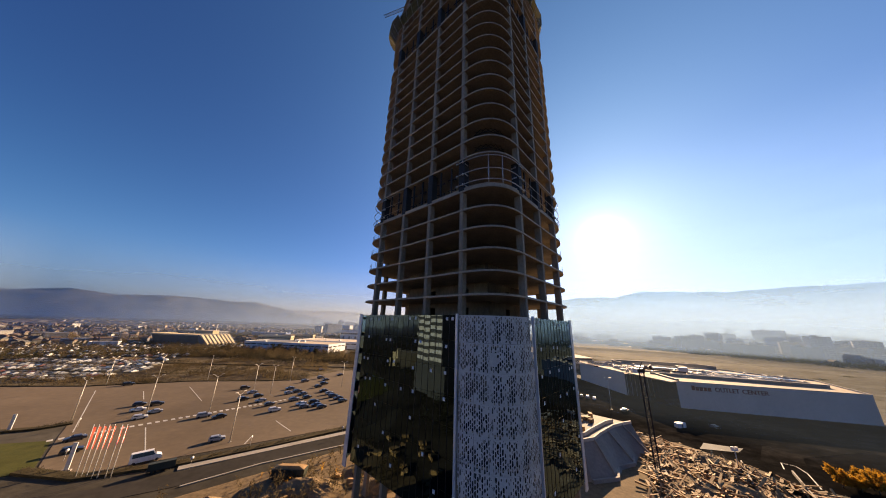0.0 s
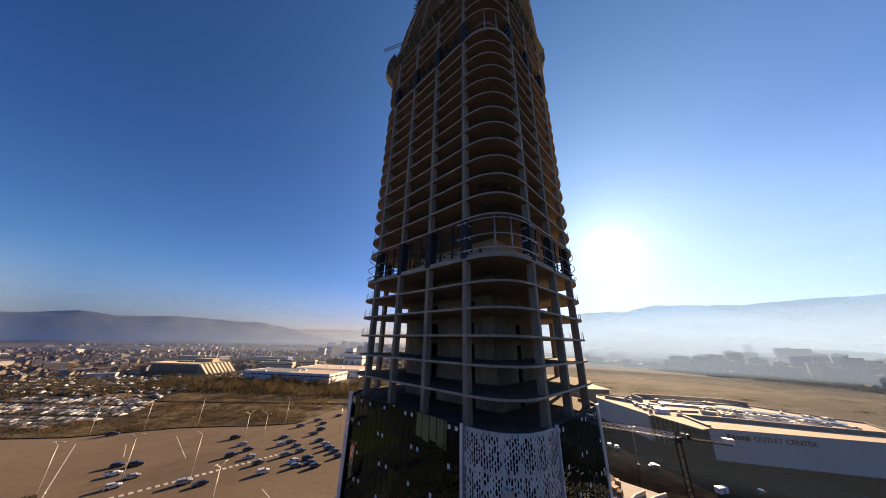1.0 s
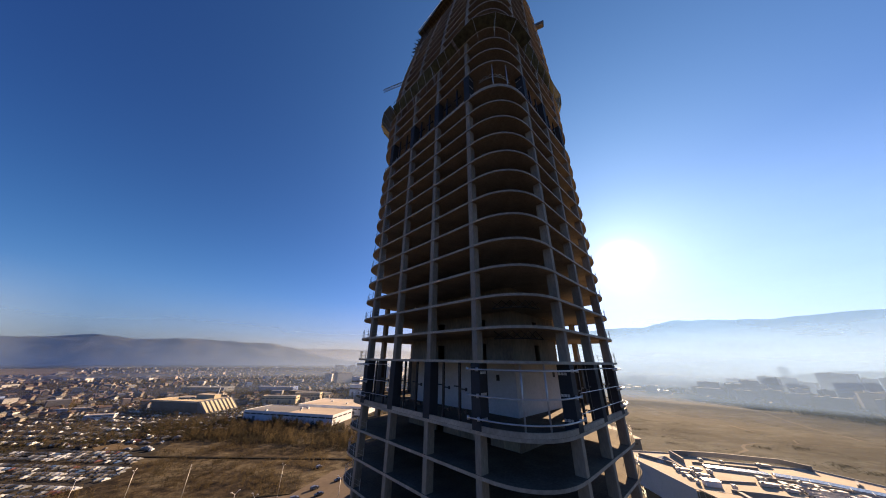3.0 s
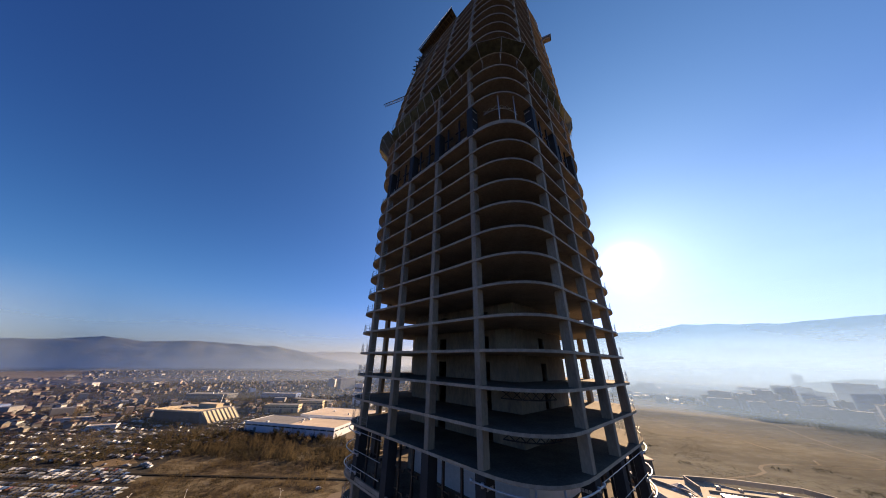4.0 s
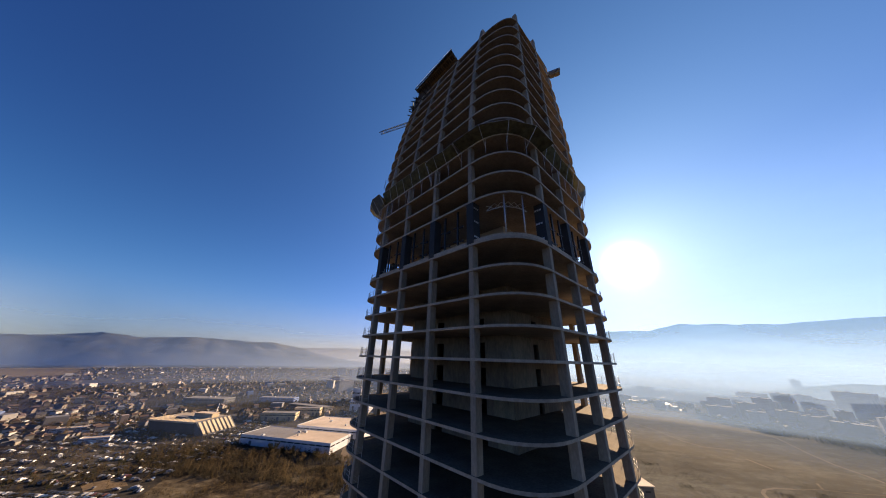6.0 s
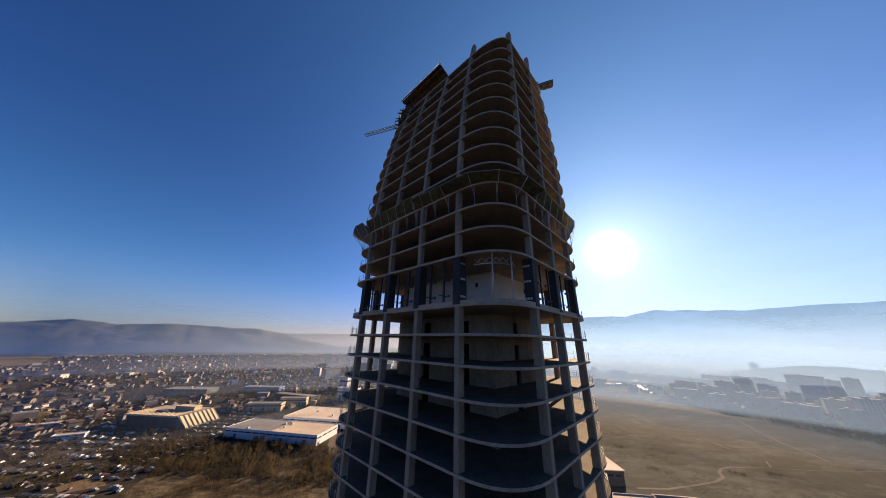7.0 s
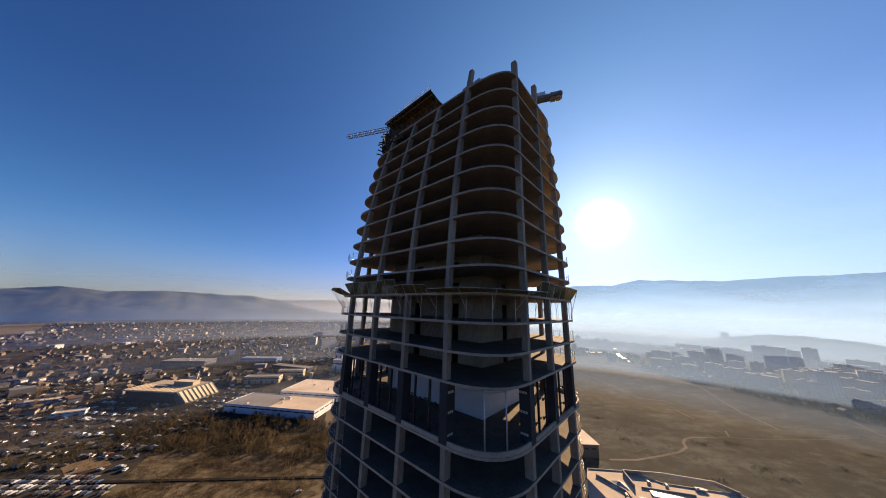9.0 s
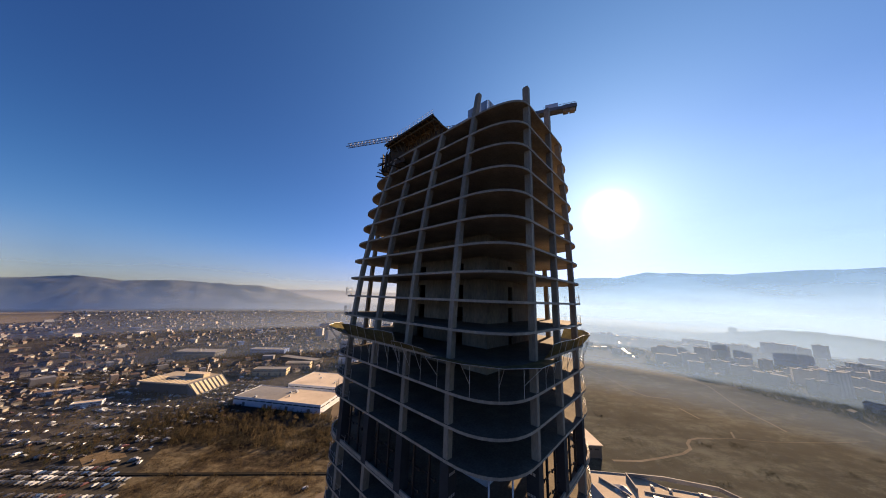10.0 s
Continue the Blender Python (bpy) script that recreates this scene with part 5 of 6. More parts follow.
spots = [(157, 193), (155, 187), (159.5, 185), (158, 180.5), (163, 188), (167, 186.5), (172, 188), (172.6, 182), (176, 186.5), (168, 181), (163, 182.5), (180, 182), (124.8, 203), (121.5, 193), (122.5, 198), (128, 200), (130, 196), (125, 208), (133, 204), (138, 201), (186, 176), (190, 172), (194, 166), (199, 160), (207, 184), (210, 178), (150, 222), (160, 219), (180, 216), (120, 186), (133, 181), (176, 172)]
for x, y in spots:
    k = rng.uniform(0.55, 1.25)
    copy_thing(unit, pose(x, y, H - 0.5, 0, 0, rng.choice((-17, 73)) + rng.uniform(-5, 5)) @ Matrix.Diagonal((k, k * rng.uniform(0.7, 1.2), rng.uniform(0.6, 1.2), 1)))
house = thing("plant_house", "white plant box on the mall roof", "plant box", at=pose(125.5, 184.5, H - 0.5, 0, 0, -12))
put_part("body", Mesh().box(-3.2, 3.2, -1.9, 1.9, 0, 2.2), CLAD, house)
put_part("lid", Mesh().box(-3.4, 3.4, -2.1, 2.1, 2.2, 2.4), CLAD, house)
lantern = thing("roof_lantern", "ribbed grey pyramid lantern on the mall roof", "lantern", at=pose(127, 219, H - 0.5, 0, 0, -10))
put_part("body", Mesh().prism([(-5, -4), (5, -4), (5, 4), (-5, 4)], 0, 2.6, [(-0.6, -0.4), (0.6, -0.4), (0.6, 0.4), (-0.6, 0.4)]), ROOF_UNIT, lantern)
for k in range(7):
    x = -4.2 + 1.4 * k
    put_part("rib", Mesh().tube((x, -4.05, 0.1), (x * 0.12, -0.45, 2.62), 0.1, 5), KERB, lantern)
for k in range(9):
    d = thing("roof_duct", "long metal pipe run on the mall roof", "duct", "ducts on the mall roof")
    o = 1.5 * k
    path = [(158 + o * 0.6 + rng.uniform(-2, 2), 171 + o * 0.9), (168 + o * 0.7, 167.5 + o * 0.9), (176 + o * 0.8, 166 + o * 0.8), (188 + o * 0.6 + rng.uniform(-4, 4), 160 + o * 0.9)]
    run = Mesh()
    for p, q in zip(path, path[1:]):
        run.tube((*p, H + 0.35), (*q, H + 0.35), 0.32, 8)
    put_part("duct", run, ROOF_UNIT if k % 3 else GALV, d)
    for p in path:
        put_part("support", Mesh().box(p[0] - 0.12, p[0] + 0.12, p[1] - 0.3, p[1] + 0.3, H - 0.5, H + 0.1), BLACK_STEEL, d)
annex = thing("annex_hall", "low hall with overhanging pale sandy roof behind the mall", "building", at=pose(104, 277, 0))
put_part("wall", Mesh().box(1, 43, 1, 63, 0, 10.4), DARK_CLAD, annex)
put_part("roof", Mesh().box(0, 44, 0, 64, 10.4, 11.0), ROOF_TAN, annex)
for k in range(6):
    put_part("window", Mesh().box(4 + 6.5 * k, 8 + 6.5 * k, 0.94, 1.02, 6.5, 7.8), WINDOW, annex)

# ---- building site ----
PLANK = surface("pale_plank", (0.2, 0.11, 0.042), (0.48, 0.29, 0.13), 0.6, 0.85, bump=0.2, stain=0.2, per_island=0.9)
podium = thing("concrete_podium", "folded grey concrete podium shell with fins on the site", "podium")
SHELL = surface("podium_shell", (0.16, 0.147, 0.128), (0.27, 0.25, 0.22), 0.15, 0.85, bump=0.15, stain=0.35)
SHELL_EDGE = surface("pale_podium_edge", (0.42, 0.385, 0.33), (0.58, 0.54, 0.47), 0.2, 0.8, bump=0.1, stain=0.3)
BASE = [(36, 82), (38.5, 80.5), (46, 82), (50.5, 87.4), (56.5, 90.5), (60.5, 95.4), (66, 98), (68.5, 104.5), (58, 116), (36, 106)]
CREST = [(38, 89), (40, 87.5), (44.6, 89.4), (48.6, 93.4), (53, 97.2), (57, 100.6), (61.5, 103.2), (66, 105.2), (57, 114), (38, 106)]
put_part("shell", Mesh().prism(BASE, 0, 6.3, CREST), SHELL, podium)
put_part("parapet", Mesh().strip(CREST[1:8], 6.3, 7.1, 0.45), SHELL_EDGE, podium, "pale parapet along the folded edge")
put_part("parapet", Mesh().strip([(38.6, 90.6), (43.4, 92.2), (47.4, 96), (51.8, 99.8), (56, 103.4), (60, 105.6)], 6.3, 7.3, 0.4), SHELL_EDGE, podium, "second parapet behind the folded edge")
put_part("lip", Mesh().strip([(38.5, 80.1), (46.2, 82.1), (49.8, 88.1), (55.8, 90.1), (59.3, 96.1)], 0, 0.9, 0.6), KERB, podium, "pale lip at the shell's foot")
for a, b in ((2, 2), (4, 4), (6, 6)):
    p, q = Vector((*BASE[a], 0.2)), Vector((*CREST[b], 6.6))
    put_part("rib", Mesh().tube(p, q, 0.28, 6, 0.22), KERB, podium)
for k in range(60):
    rng = random.Random(200 + k)
    x, y = 39 + rng.uniform(0, 19), 92 + rng.uniform(0, 20)
    if inside(x, y, [(39, 93), (43, 94), (48, 101), (55, 107), (57, 112), (39, 105)]):
        crate = thing("material_stack", "stack of sawn timber and crates on the podium", "timber stack", "stacks on the podium", at=pose(x, y, 6.2, 0, 0, rng.uniform(0, 90)))
        put_part("load", Mesh().box(-1.2, 1.2, -0.6, 0.6, 0.15, rng.uniform(0.6, 1.4)), PLANK if k % 3 else SAND, crate)
        put_part("bearer", Mesh().box(-0.9, -0.7, -0.6, 0.6, 0, 0.15).box(0.7, 0.9, -0.6, 0.6, 0, 0.15), TIMBER, crate)
m = Mesh()
SITE = [(46, 72), (60, 68), (96, 78), (84, 103), (68, 119), (66, 106), (58, 88)]
rng = random.Random(31)
n_pl = 0
while n_pl < 760:
    x, y = rng.uniform(44, 97), rng.uniform(66, 120)
    if inside(x, y, SITE):
        ln = rng.uniform(0.8, 3.6)
        mm = pose(x, y, 0.1 + rng.uniform(0, 0.9) * (noise.noise((x * 0.16, y * 0.16, 3)) > 0), rng.uniform(-14, 14), rng.uniform(-20, 20), rng.choice((30, 52, 75, 130)) + rng.uniform(-15, 15))
        m.box(-ln, ln, -rng.uniform(0.06, 0.34), rng.uniform(0.06, 0.34), 0, rng.uniform(0.05, 0.3), mm)
        n_pl += 1
solid("timber_offcuts", m, PLANK, "scattered planks and broken timber on sandy soil", "timber", "stuff")
m = Mesh()
for k in range(300):
    x, y = rng.uniform(-58, 30), rng.uniform(40, 104)
    if y < 100 + 0.75 * min(x, 0) and not (-12 < x - 8 < 40 and y > 44 + abs(x - 8) * 0.9):
        ln = rng.uniform(0.3, 1.8)
        m.box(-ln, ln, -rng.uniform(0.1, 0.9), rng.uniform(0.1, 0.9), -0.1, rng.uniform(0.1, 0.9), pose(x, y, 0.06, rng.uniform(-9, 9), rng.uniform(-9, 9), rng.uniform(0, 180)))
solid("site_rubble", m, PLANK, "rubble, boards and soil lumps on the site", "rubble", "stuff")
DULL_STEEL = surface("dull_dark_steel", (0.02, 0.02, 0.022), (0.05, 0.05, 0.052), 1.0, 0.9, 0.0, bump=0.1, spec=0.2)
site_crane = thing("site_crane", "small dark tower crane with pale jib and counterweight on the site", "crane", at=pose(60, 87, 0, 0, 0, -27))
put_part("mast", lattice((0, 0, 0.3), (0, 0, 25.4), 0.55, 18, 0.1), DULL_STEEL, site_crane, "dark lattice mast")
put_part("foot", Mesh().box(-2, 2, -2, 2, 0, 0.6), CONCRETE, site_crane)
put_part("slewing_ring", Mesh().tube((0, 0, 25.3), (0, 0, 26.2), 0.95, 14), DULL_STEEL, site_crane)
put_part("jib", lattice((-0.5, 0, 26.6), (-27.5, 0, 26.9), 0.5, 22, 0.09, True), PALE_STEEL, site_crane, "pale lattice jib")
put_part("counter_jib", Mesh().box(0.5, 10.5, -0.55, -0.4, 26.2, 26.5).box(0.5, 10.5, 0.4, 0.55, 26.2, 26.5).box(0.5, 10.5, -0.4, 0.4, 26.24, 26.3), DULL_STEEL, site_crane)
put_part("counterweight", Mesh().box(8.9, 10.9, -0.7, 0.7, 26.52, 27.6), CLAD, site_crane, "white counterweight block")
put_part("winch", Mesh().tube((2.4, -0.5, 26.9), (2.4, 0.5, 26.9), 0.42, 12), BLACK_STEEL, site_crane)
put_part("control_box", Mesh().box(0.9, 1.7, -0.5, 0.4, 26.52, 27.4), ROOF_GREY, site_crane)
put_part("apex", Mesh().tube((-0.3, -0.5, 26.2), (0.6, 0, 28.3), 0.09, 6).tube((-0.3, 0.5, 26.2), (0.6, 0, 28.3), 0.09, 6), DULL_STEEL, site_crane)
put_part("tie_bar", Mesh().tube((0.6, 0, 28.3), (-17, 0, 27.5), 0.04, 5), DULL_STEEL, site_crane)
put_part("tie_bar", Mesh().tube((0.6, 0, 28.3), (9.5, 0, 27.6), 0.04, 5), DULL_STEEL, site_crane)
put_part("trolley", Mesh().box(-12.4, -11.2, -0.4, 0.4, 25.7, 26.0), DULL_STEEL, site_crane)
for k in range(6):
    put_part("mast_lamp", Mesh().tube((0.62, 0.62, 4 + 3.6 * k), (0.62, 0.62, 4.25 + 3.6 * k), 0.1, 6), LAMP, site_crane)


def heap(x, y, rx, ry, high, seed, label):
    """A heap of tipped soil: a low dome with lumps and a ragged foot."""
    r = random.Random(seed)
    m = Mesh()
    n_a, n_r = 28, 9
    m.v.append((x, y, high))
    for j in range(1, n_r + 1):
        f = j / n_r
        for i in range(n_a):
            a = 6.2832 * i / n_a
            k = f * (1 + 0.22 * noise.noise((math.cos(a) * 1.6 + seed, math.sin(a) * 1.6, 0.3)))
            px, py = x + rx * k * math.cos(a), y + ry * k * math.sin(a)
            z = high * (1 - f ** 1.6) * (1 + 0.5 * noise.noise((px * 0.5, py * 0.5, seed))) + 0.12 * r.random() * (1 - f)
            m.v.append((px, py, max(z, 0.0) if j < n_r else -0.02))
    for i in range(n_a):
        m.f.append((0, 1 + i, 1 + (i + 1) % n_a)), m.s.append(False)
    for j in range(n_r - 1):
        for i in range(n_a):
            p, q = 1 + j * n_a, 1 + (j + 1) * n_a
            m.f.append((p + i, q + i, q + (i + 1) % n_a, p + (i + 1) % n_a)), m.s.append(False)
    return solid("soil_heap", m, HEAP, label, "soil heap", "", "soil heaps of the site")


HEAP = surface("tipped_sand", (0.13, 0.088, 0.05), (0.33, 0.235, 0.14), 0.5, 0.95, bump=0.7, stain=0.3, coords="World", spec=0.05)
for k, (x, y, rx, ry, hh) in enumerate([(-30, 72.5, 9, 4.6, 2.0), (-47, 65, 6, 3.6, 1.5), (-21, 81, 5, 3, 1.3), (-37, 79, 4, 2.4, 1.0), (-14, 76, 5, 4, 1.4), (59, 71, 6, 3.5, 1.3), (74, 80, 5, 3.4, 1.2), (82, 96, 5, 3, 1.1), (71, 104, 4, 3, 1.0), (66, 80, 4, 3, 1.0), (78, 88, 4, 2.6, 0.9)]):
    heap(x, y, rx, ry, hh, 40 + k, "heap of tan tipped soil on the building site")
GREEN_STEEL = surface("dark_green_steel", (0.018, 0.024, 0.016), (0.04, 0.05, 0.034), 0.6, 0.6, 0.1, bump=0.1, stain=0.3)
skip = thing("refuse_skip", "long dark green steel skip heaped with rubble", "skip", at=pose(-36.6, 76.6, 0.06, 0, 0, 3))
put_part("shell", Mesh().prism([(-3.6, -1.1), (3.6, -1.1), (3.6, 1.1), (-3.6, 1.1)], 0.15, 2.3, [(-3.9, -1.25), (3.9, -1.25), (3.9, 1.25), (-3.9, 1.25)]), GREEN_STEEL, skip)
for k in range(7):
    put_part("rib", Mesh().box(-3.4 + 1.1 * k, -3.25 + 1.1 * k, -1.34, -1.16, 0.3, 2.2), GREEN_STEEL, skip)
put_part("skid", Mesh().box(-3.4, 3.4, -0.8, -0.6, 0, 0.15).box(-3.4, 3.4, 0.6, 0.8, 0, 0.15), BLACK_STEEL, skip)
put_part("load", Mesh().prism([(-3.7, -1.1), (3.7, -1.1), (3.7, 1.1), (-3.7, 1.1)], 2.3, 2.8, [(-2.6, -0.5), (2.2, -0.6), (2.6, 0.4), (-2.4, 0.6)]), PLANK, skip, "rubble load")
trailer = thing("covered_trailer", "dark green covered trailer beside the hedge", "trailer", at=pose(-69.2, 77.4, 0.1, 0, 0, 42) @ Matrix.Scale(0.62, 4))
put_part("cover", Mesh().prism([(-4, -1.2), (4, -1.2), (4, 1.2), (-4, 1.2)], 0.9, 3.1, [(-4, -1.1), (4, -1.1), (4, 1.1), (-4, 1.1)]), GREEN_STEEL, trailer)
put_part("deck", Mesh().box(-4.1, 4.1, -1.2, 1.2, 0.7, 0.9), BLACK_STEEL, trailer)
for px in (-2.6, -1.5, 2.6):
    for py in (-1.05, 1.05):
        put_part("wheel", Mesh().tube((px, py - 0.12, 0.4), (px, py + 0.12, 0.4), 0.4, 12), TYRE, trailer)
copy_thing(lampost, pose(83.5, 146, 0, 0, 0, 15))
for k, (x, y, a) in enumerate([(88, 143, 20), (80, 168, 60), (82.5, 166, 60), (85, 164, 60), (112, 124, 20)]):
    copy_thing(cars[k % 3], pose(x, y, 0.06, 0, 0, a))
for k, (x, y) in enumerate([(98, 124), (-20, 86)]):
    box_ = thing("site_container", "white steel site container", "container", "containers of the site", at=pose(x, y, 0.05, 0, 0, 15 + 30 * k) @ Matrix.Scale(0.7, 4))
    put_part("body", Mesh().box(-3, 3, -1.2, 1.2, 0.12, 2.6), CLAD, box_)
    put_part("door", Mesh().box(-0.45, 0.45, -1.26, -1.2, 0.2, 2.2), ROOF_GREY, box_)
    put_part("skid", Mesh().box(-2.8, 2.8, -1.1, -0.9, 0, 0.12).box(-2.8, 2.8, 0.9, 1.1, 0, 0.12), BLACK_STEEL, box_)
tower_lamp = thing("light_tower", "white site light tower on a short pole", "light tower", at=pose(85.4, 90.3, 0.05))
put_part("pole", Mesh().tube((0, 0, 0.3), (0, 0, 5.0), 0.12, 8), GALV, tower_lamp)
put_part("base", Mesh().box(-0.8, 0.8, -0.5, 0.5, 0, 0.5), CLAD, tower_lamp)
for a in (-0.5, 0.5):
    put_part("floodlight", Mesh().box(a - 0.4, a + 0.4, -0.2, 0.2, 4.7, 5.7), CLAD, tower_lamp)
for side in (-1, 1):
    ribbon("barrier", [(84 + side * 4.4, 79 - side * 2.5), (95 + side * 4.4, 92 - side * 2.5)], 0.3, 0.9, KERB, "pale concrete road barrier", "barrier")
ribbon("painted_line", [(97, 82), (104, 90), (106, 94), (104, 96), (100, 92)], 0.25, 0.115, PAINT, "white line on the sunlit road", "road marking")

# ---- trees and scrub ----
def leaf_stuff(name, mat, label, spots, seed, leaves=26, category="scrub", tall=1.0):
    """Scrub of many small ragged tufts, one mesh."""
    r = random.Random(seed)
    m = Mesh()
    for x, y, s in spots:
        stems = 3 + int(s * 1.2)
        for k in range(stems):
            a = r.uniform(0, 6.283)
            tipx, tipy = x + math.cos(a) * s * r.uniform(0.1, 0.7), y + math.sin(a) * s * r.uniform(0.1, 0.7)
            zt = s * tall * r.uniform(0.9, 1.9)
            b = len(m.v)
            m.v += [(x - 0.03 * s, y, 0.0), (x + 0.03 * s, y, 0.0), (tipx, tipy, zt)]
            m.f.append((b, b + 1, b + 2)), m.s.append(False)
            for j in range(leaves // stems + 1):
                t = r.uniform(0.3, 1.05)
                c = Vector((x + (tipx - x) * t + r.gauss(0, 0.22 * s), y + (tipy - y) * t + r.gauss(0, 0.22 * s), max(0.05, zt * t + r.gauss(0, 0.16 * s))))
                u = Vector((r.gauss(0, 1), r.gauss(0, 1), r.gauss(0, 0.8))).normalized() * s * r.uniform(0.1, 0.26)
                v = Vector((r.gauss(0, 1), r.gauss(0, 1), r.gauss(0, 1))).normalized() * s * r.uniform(0.08, 0.2)
                b = len(m.v)
                m.v += [tuple(c - u), tuple(c + v), tuple(c + u)]
                m.f.append((b, b + 1, b + 2)), m.s.append(False)
    return solid(name, m, mat, label, category, "stuff")


SCRUB = surface("bare_scrub", (0.06111, 0.0453, 0.02531), (0.1503, 0.113, 0.06339), 0.05, 0.95, bump=0.0, stain=0.5, coords="World", spec=0.1, leaf=0.5)
GRASS = surface("dry_tussock", (0.093, 0.0629, 0.02772), (0.2102, 0.154, 0.07612), 0.05, 0.95, bump=0.0, stain=0.5, coords="World", spec=0.1, leaf=0.5)
DARK_SCRUB = surface("dark_scrub", (0.03996, 0.034, 0.02072), (0.08658, 0.074, 0.04558), 0.05, 0.95, bump=0.0, stain=0.5, coords="World", spec=0.1, leaf=0.35)
GREEN_SCRUB = surface("dull_green_trees", (0.0207, 0.0237, 0.00888), (0.0555, 0.0518, 0.0207), 0.03, 0.95, bump=0.0, stain=0.5, coords="World", spec=0.1, leaf=0.35)
ORANGE = surface("orange_leaves", (0.357, 0.17, 0.0213), (0.595, 0.323, 0.051), 0.4, 0.85, bump=0.0, stain=0.3, coords="World", spec=0.2, leaf=0.55)
BARK = surface("bark", (0.05, 0.035, 0.025), (0.12, 0.09, 0.065), 1.5, 0.9, bump=0.5)
rng = random.Random(77)


def scatter(n, poly, lo, hi, fn=None):
    xs, ys = [p[0] for p in poly], [p[1] for p in poly]
    out = []
    while len(out) < n:
        x, y = rng.uniform(min(xs), max(xs)), rng.uniform(min(ys), max(ys))
        if inside(x, y, poly) and (fn is None or fn(x, y)):
            out.append((x, y, rng.uniform(lo, hi)))
    return out


clump = lambda f, c: (lambda x, y: noise.noise((x * f, y * f, 1.7)) > c)
leaf_stuff("dry_grass", GRASS, "dry straw-coloured grass tussocks", scatter(2600, FIELD_POLY, 0.4, 1.0, clump(0.05, -0.2)), 1, 14, "grass", 0.6)
leaf_stuff("scrub", SCRUB, "brown leafless scrub on the dry field", scatter(3200, FIELD_POLY, 0.6, 1.6, clump(0.045, 0.04)), 2, 20)
leaf_stuff("scrub", DARK_SCRUB, "dark low scrub patches on the dry field", scatter(2600, FIELD_POLY, 0.5, 1.3, clump(0.03, 0.14)), 22, 16, "scrub", 0.7)
BELT = [(-264, 266), (-190, 262), (-130, 265), (-80, 250), (-60, 320), (-110, 330), (-262, 345), (-330, 330), (-330, 300)]
leaf_stuff("thicket", DARK_SCRUB, "dark thicket of bare trees before the warehouses", scatter(2000, BELT, 1.2, 2.6), 3, 30, "thicket", 1.0)
leaf_stuff("thicket", SCRUB, "brown thicket of bare trees before the warehouses", scatter(750, BELT, 1.0, 3.0, clump(0.03, -0.05)), 4, 34, "thicket", 1.6)
leaf_stuff("hedge_plants", DARK_SCRUB, "dark hedge plants along the lot edge", [(x + rng.uniform(-0.9, 0.9), y + rng.uniform(-0.9, 0.9), rng.uniform(0.35, 0.8)) for p, q in (((-34.5, 108.5), (-50, 94.5)), ((-50, 94.5), (-66.5, 81.5)), ((-66.5, 81.5), (-84, 72.8)), ((-84, 72.8), (-100, 74)), ((-127.5, 102.6), (-131, 97.5)), ((-138.4, 93.8), (-170, 84)), ((-236, 141), (-186, 150.5)), ((-186, 151), (-150, 170)), ((-150, 170), (-110, 179))) for x, y in [tuple(Vector(p).lerp(Vector(q), rng.random())) for _ in range(70)]], 5, 24, "hedge")
leaf_stuff("yard_weeds", SCRUB, "brown weeds and bushes between the parked wrecks", scatter(800, YARD_POLY, 0.7, 1.7, clump(0.03, -0.1)) + scatter(1100, [(-235, 240), (-330, 228), (-620, 330), (-560, 460), (-260, 420)], 0.9, 2.4, clump(0.02, -0.1)), 33, 20)
leaf_stuff("site_bushes", SCRUB, "yellow-brown bushes on the site", scatter(170, [(-30, 92), (-58, 66), (-50, 50), (-5, 55), (-8, 88)], 0.7, 1.9, clump(0.08, -0.1)), 6, 34)
leaf_stuff("site_bushes", ORANGE, "amber bushes on the site", scatter(9, [(-30, 90), (-45, 76), (-30, 66), (-12, 84)], 0.7, 1.5), 16, 34)
MEADOW_SCRUB = surface("meadow_scrub_leaves", (0.03, 0.032, 0.021), (0.075, 0.075, 0.05), 0.05, 0.95, bump=0.0, stain=0.5, coords="World", spec=0.1, leaf=0.45)
MEADOW = [(60, 250), (225, 222), (260, 60), (760, 160), (900, 400), (640, 560), (430, 640), (240, 600), (70, 400)]
leaf_stuff("meadow_scrub", MEADOW_SCRUB, "dark low scrub on the meadow", scatter(11000, MEADOW, 0.4, 1.1, clump(0.025, 0.2)), 7, 12, "scrub", 0.15)
leaf_stuff("meadow_scrub", MEADOW_SCRUB, "brown low scrub on the meadow", scatter(7000, MEADOW, 0.3, 0.9, clump(0.06, 0.12)), 8, 8, "scrub", 0.2)
leaf_stuff("meadow_thicket", MEADOW_SCRUB, "grey-brown thicket of bare bushes behind the mall", scatter(4200, [(70, 300), (150, 250), (240, 225), (330, 300), (230, 420), (90, 470)], 0.25, 0.7, clump(0.04, 0.16)), 18, 12, "thicket", 0.3)
leaf_stuff("meadow_thicket", DARK_SCRUB, "brown thicket of bare bushes at the meadow edge", scatter(520, [(430, 640), (640, 470), (760, 330), (790, 360), (680, 520), (470, 690)], 1.2, 2.6), 19, 18, "thicket", 0.8)
clumps = [(303, 313), (270, 311), (200, 370), (161, 324), (196, 315), (419, 297), (226, 251), (286, 254), (357, 272), (281, 268)]
leaf_stuff("meadow_bushes", MEADOW_SCRUB, "dark clumps of low bushes standing on the meadow", [(x + rng.gauss(0, 4.5), y + rng.gauss(0, 2.6), rng.uniform(0.4, 1.1)) for x, y in clumps for _ in range(70)], 27, 16, "bushes", 0.6)
CITY_R = [(478, 690), (492, 575), (528, 500), (534, 460), (548, 428), (562, 372), (640, 300), (900, 380), (1500, 900), (1200, 1500), (600, 1300)]
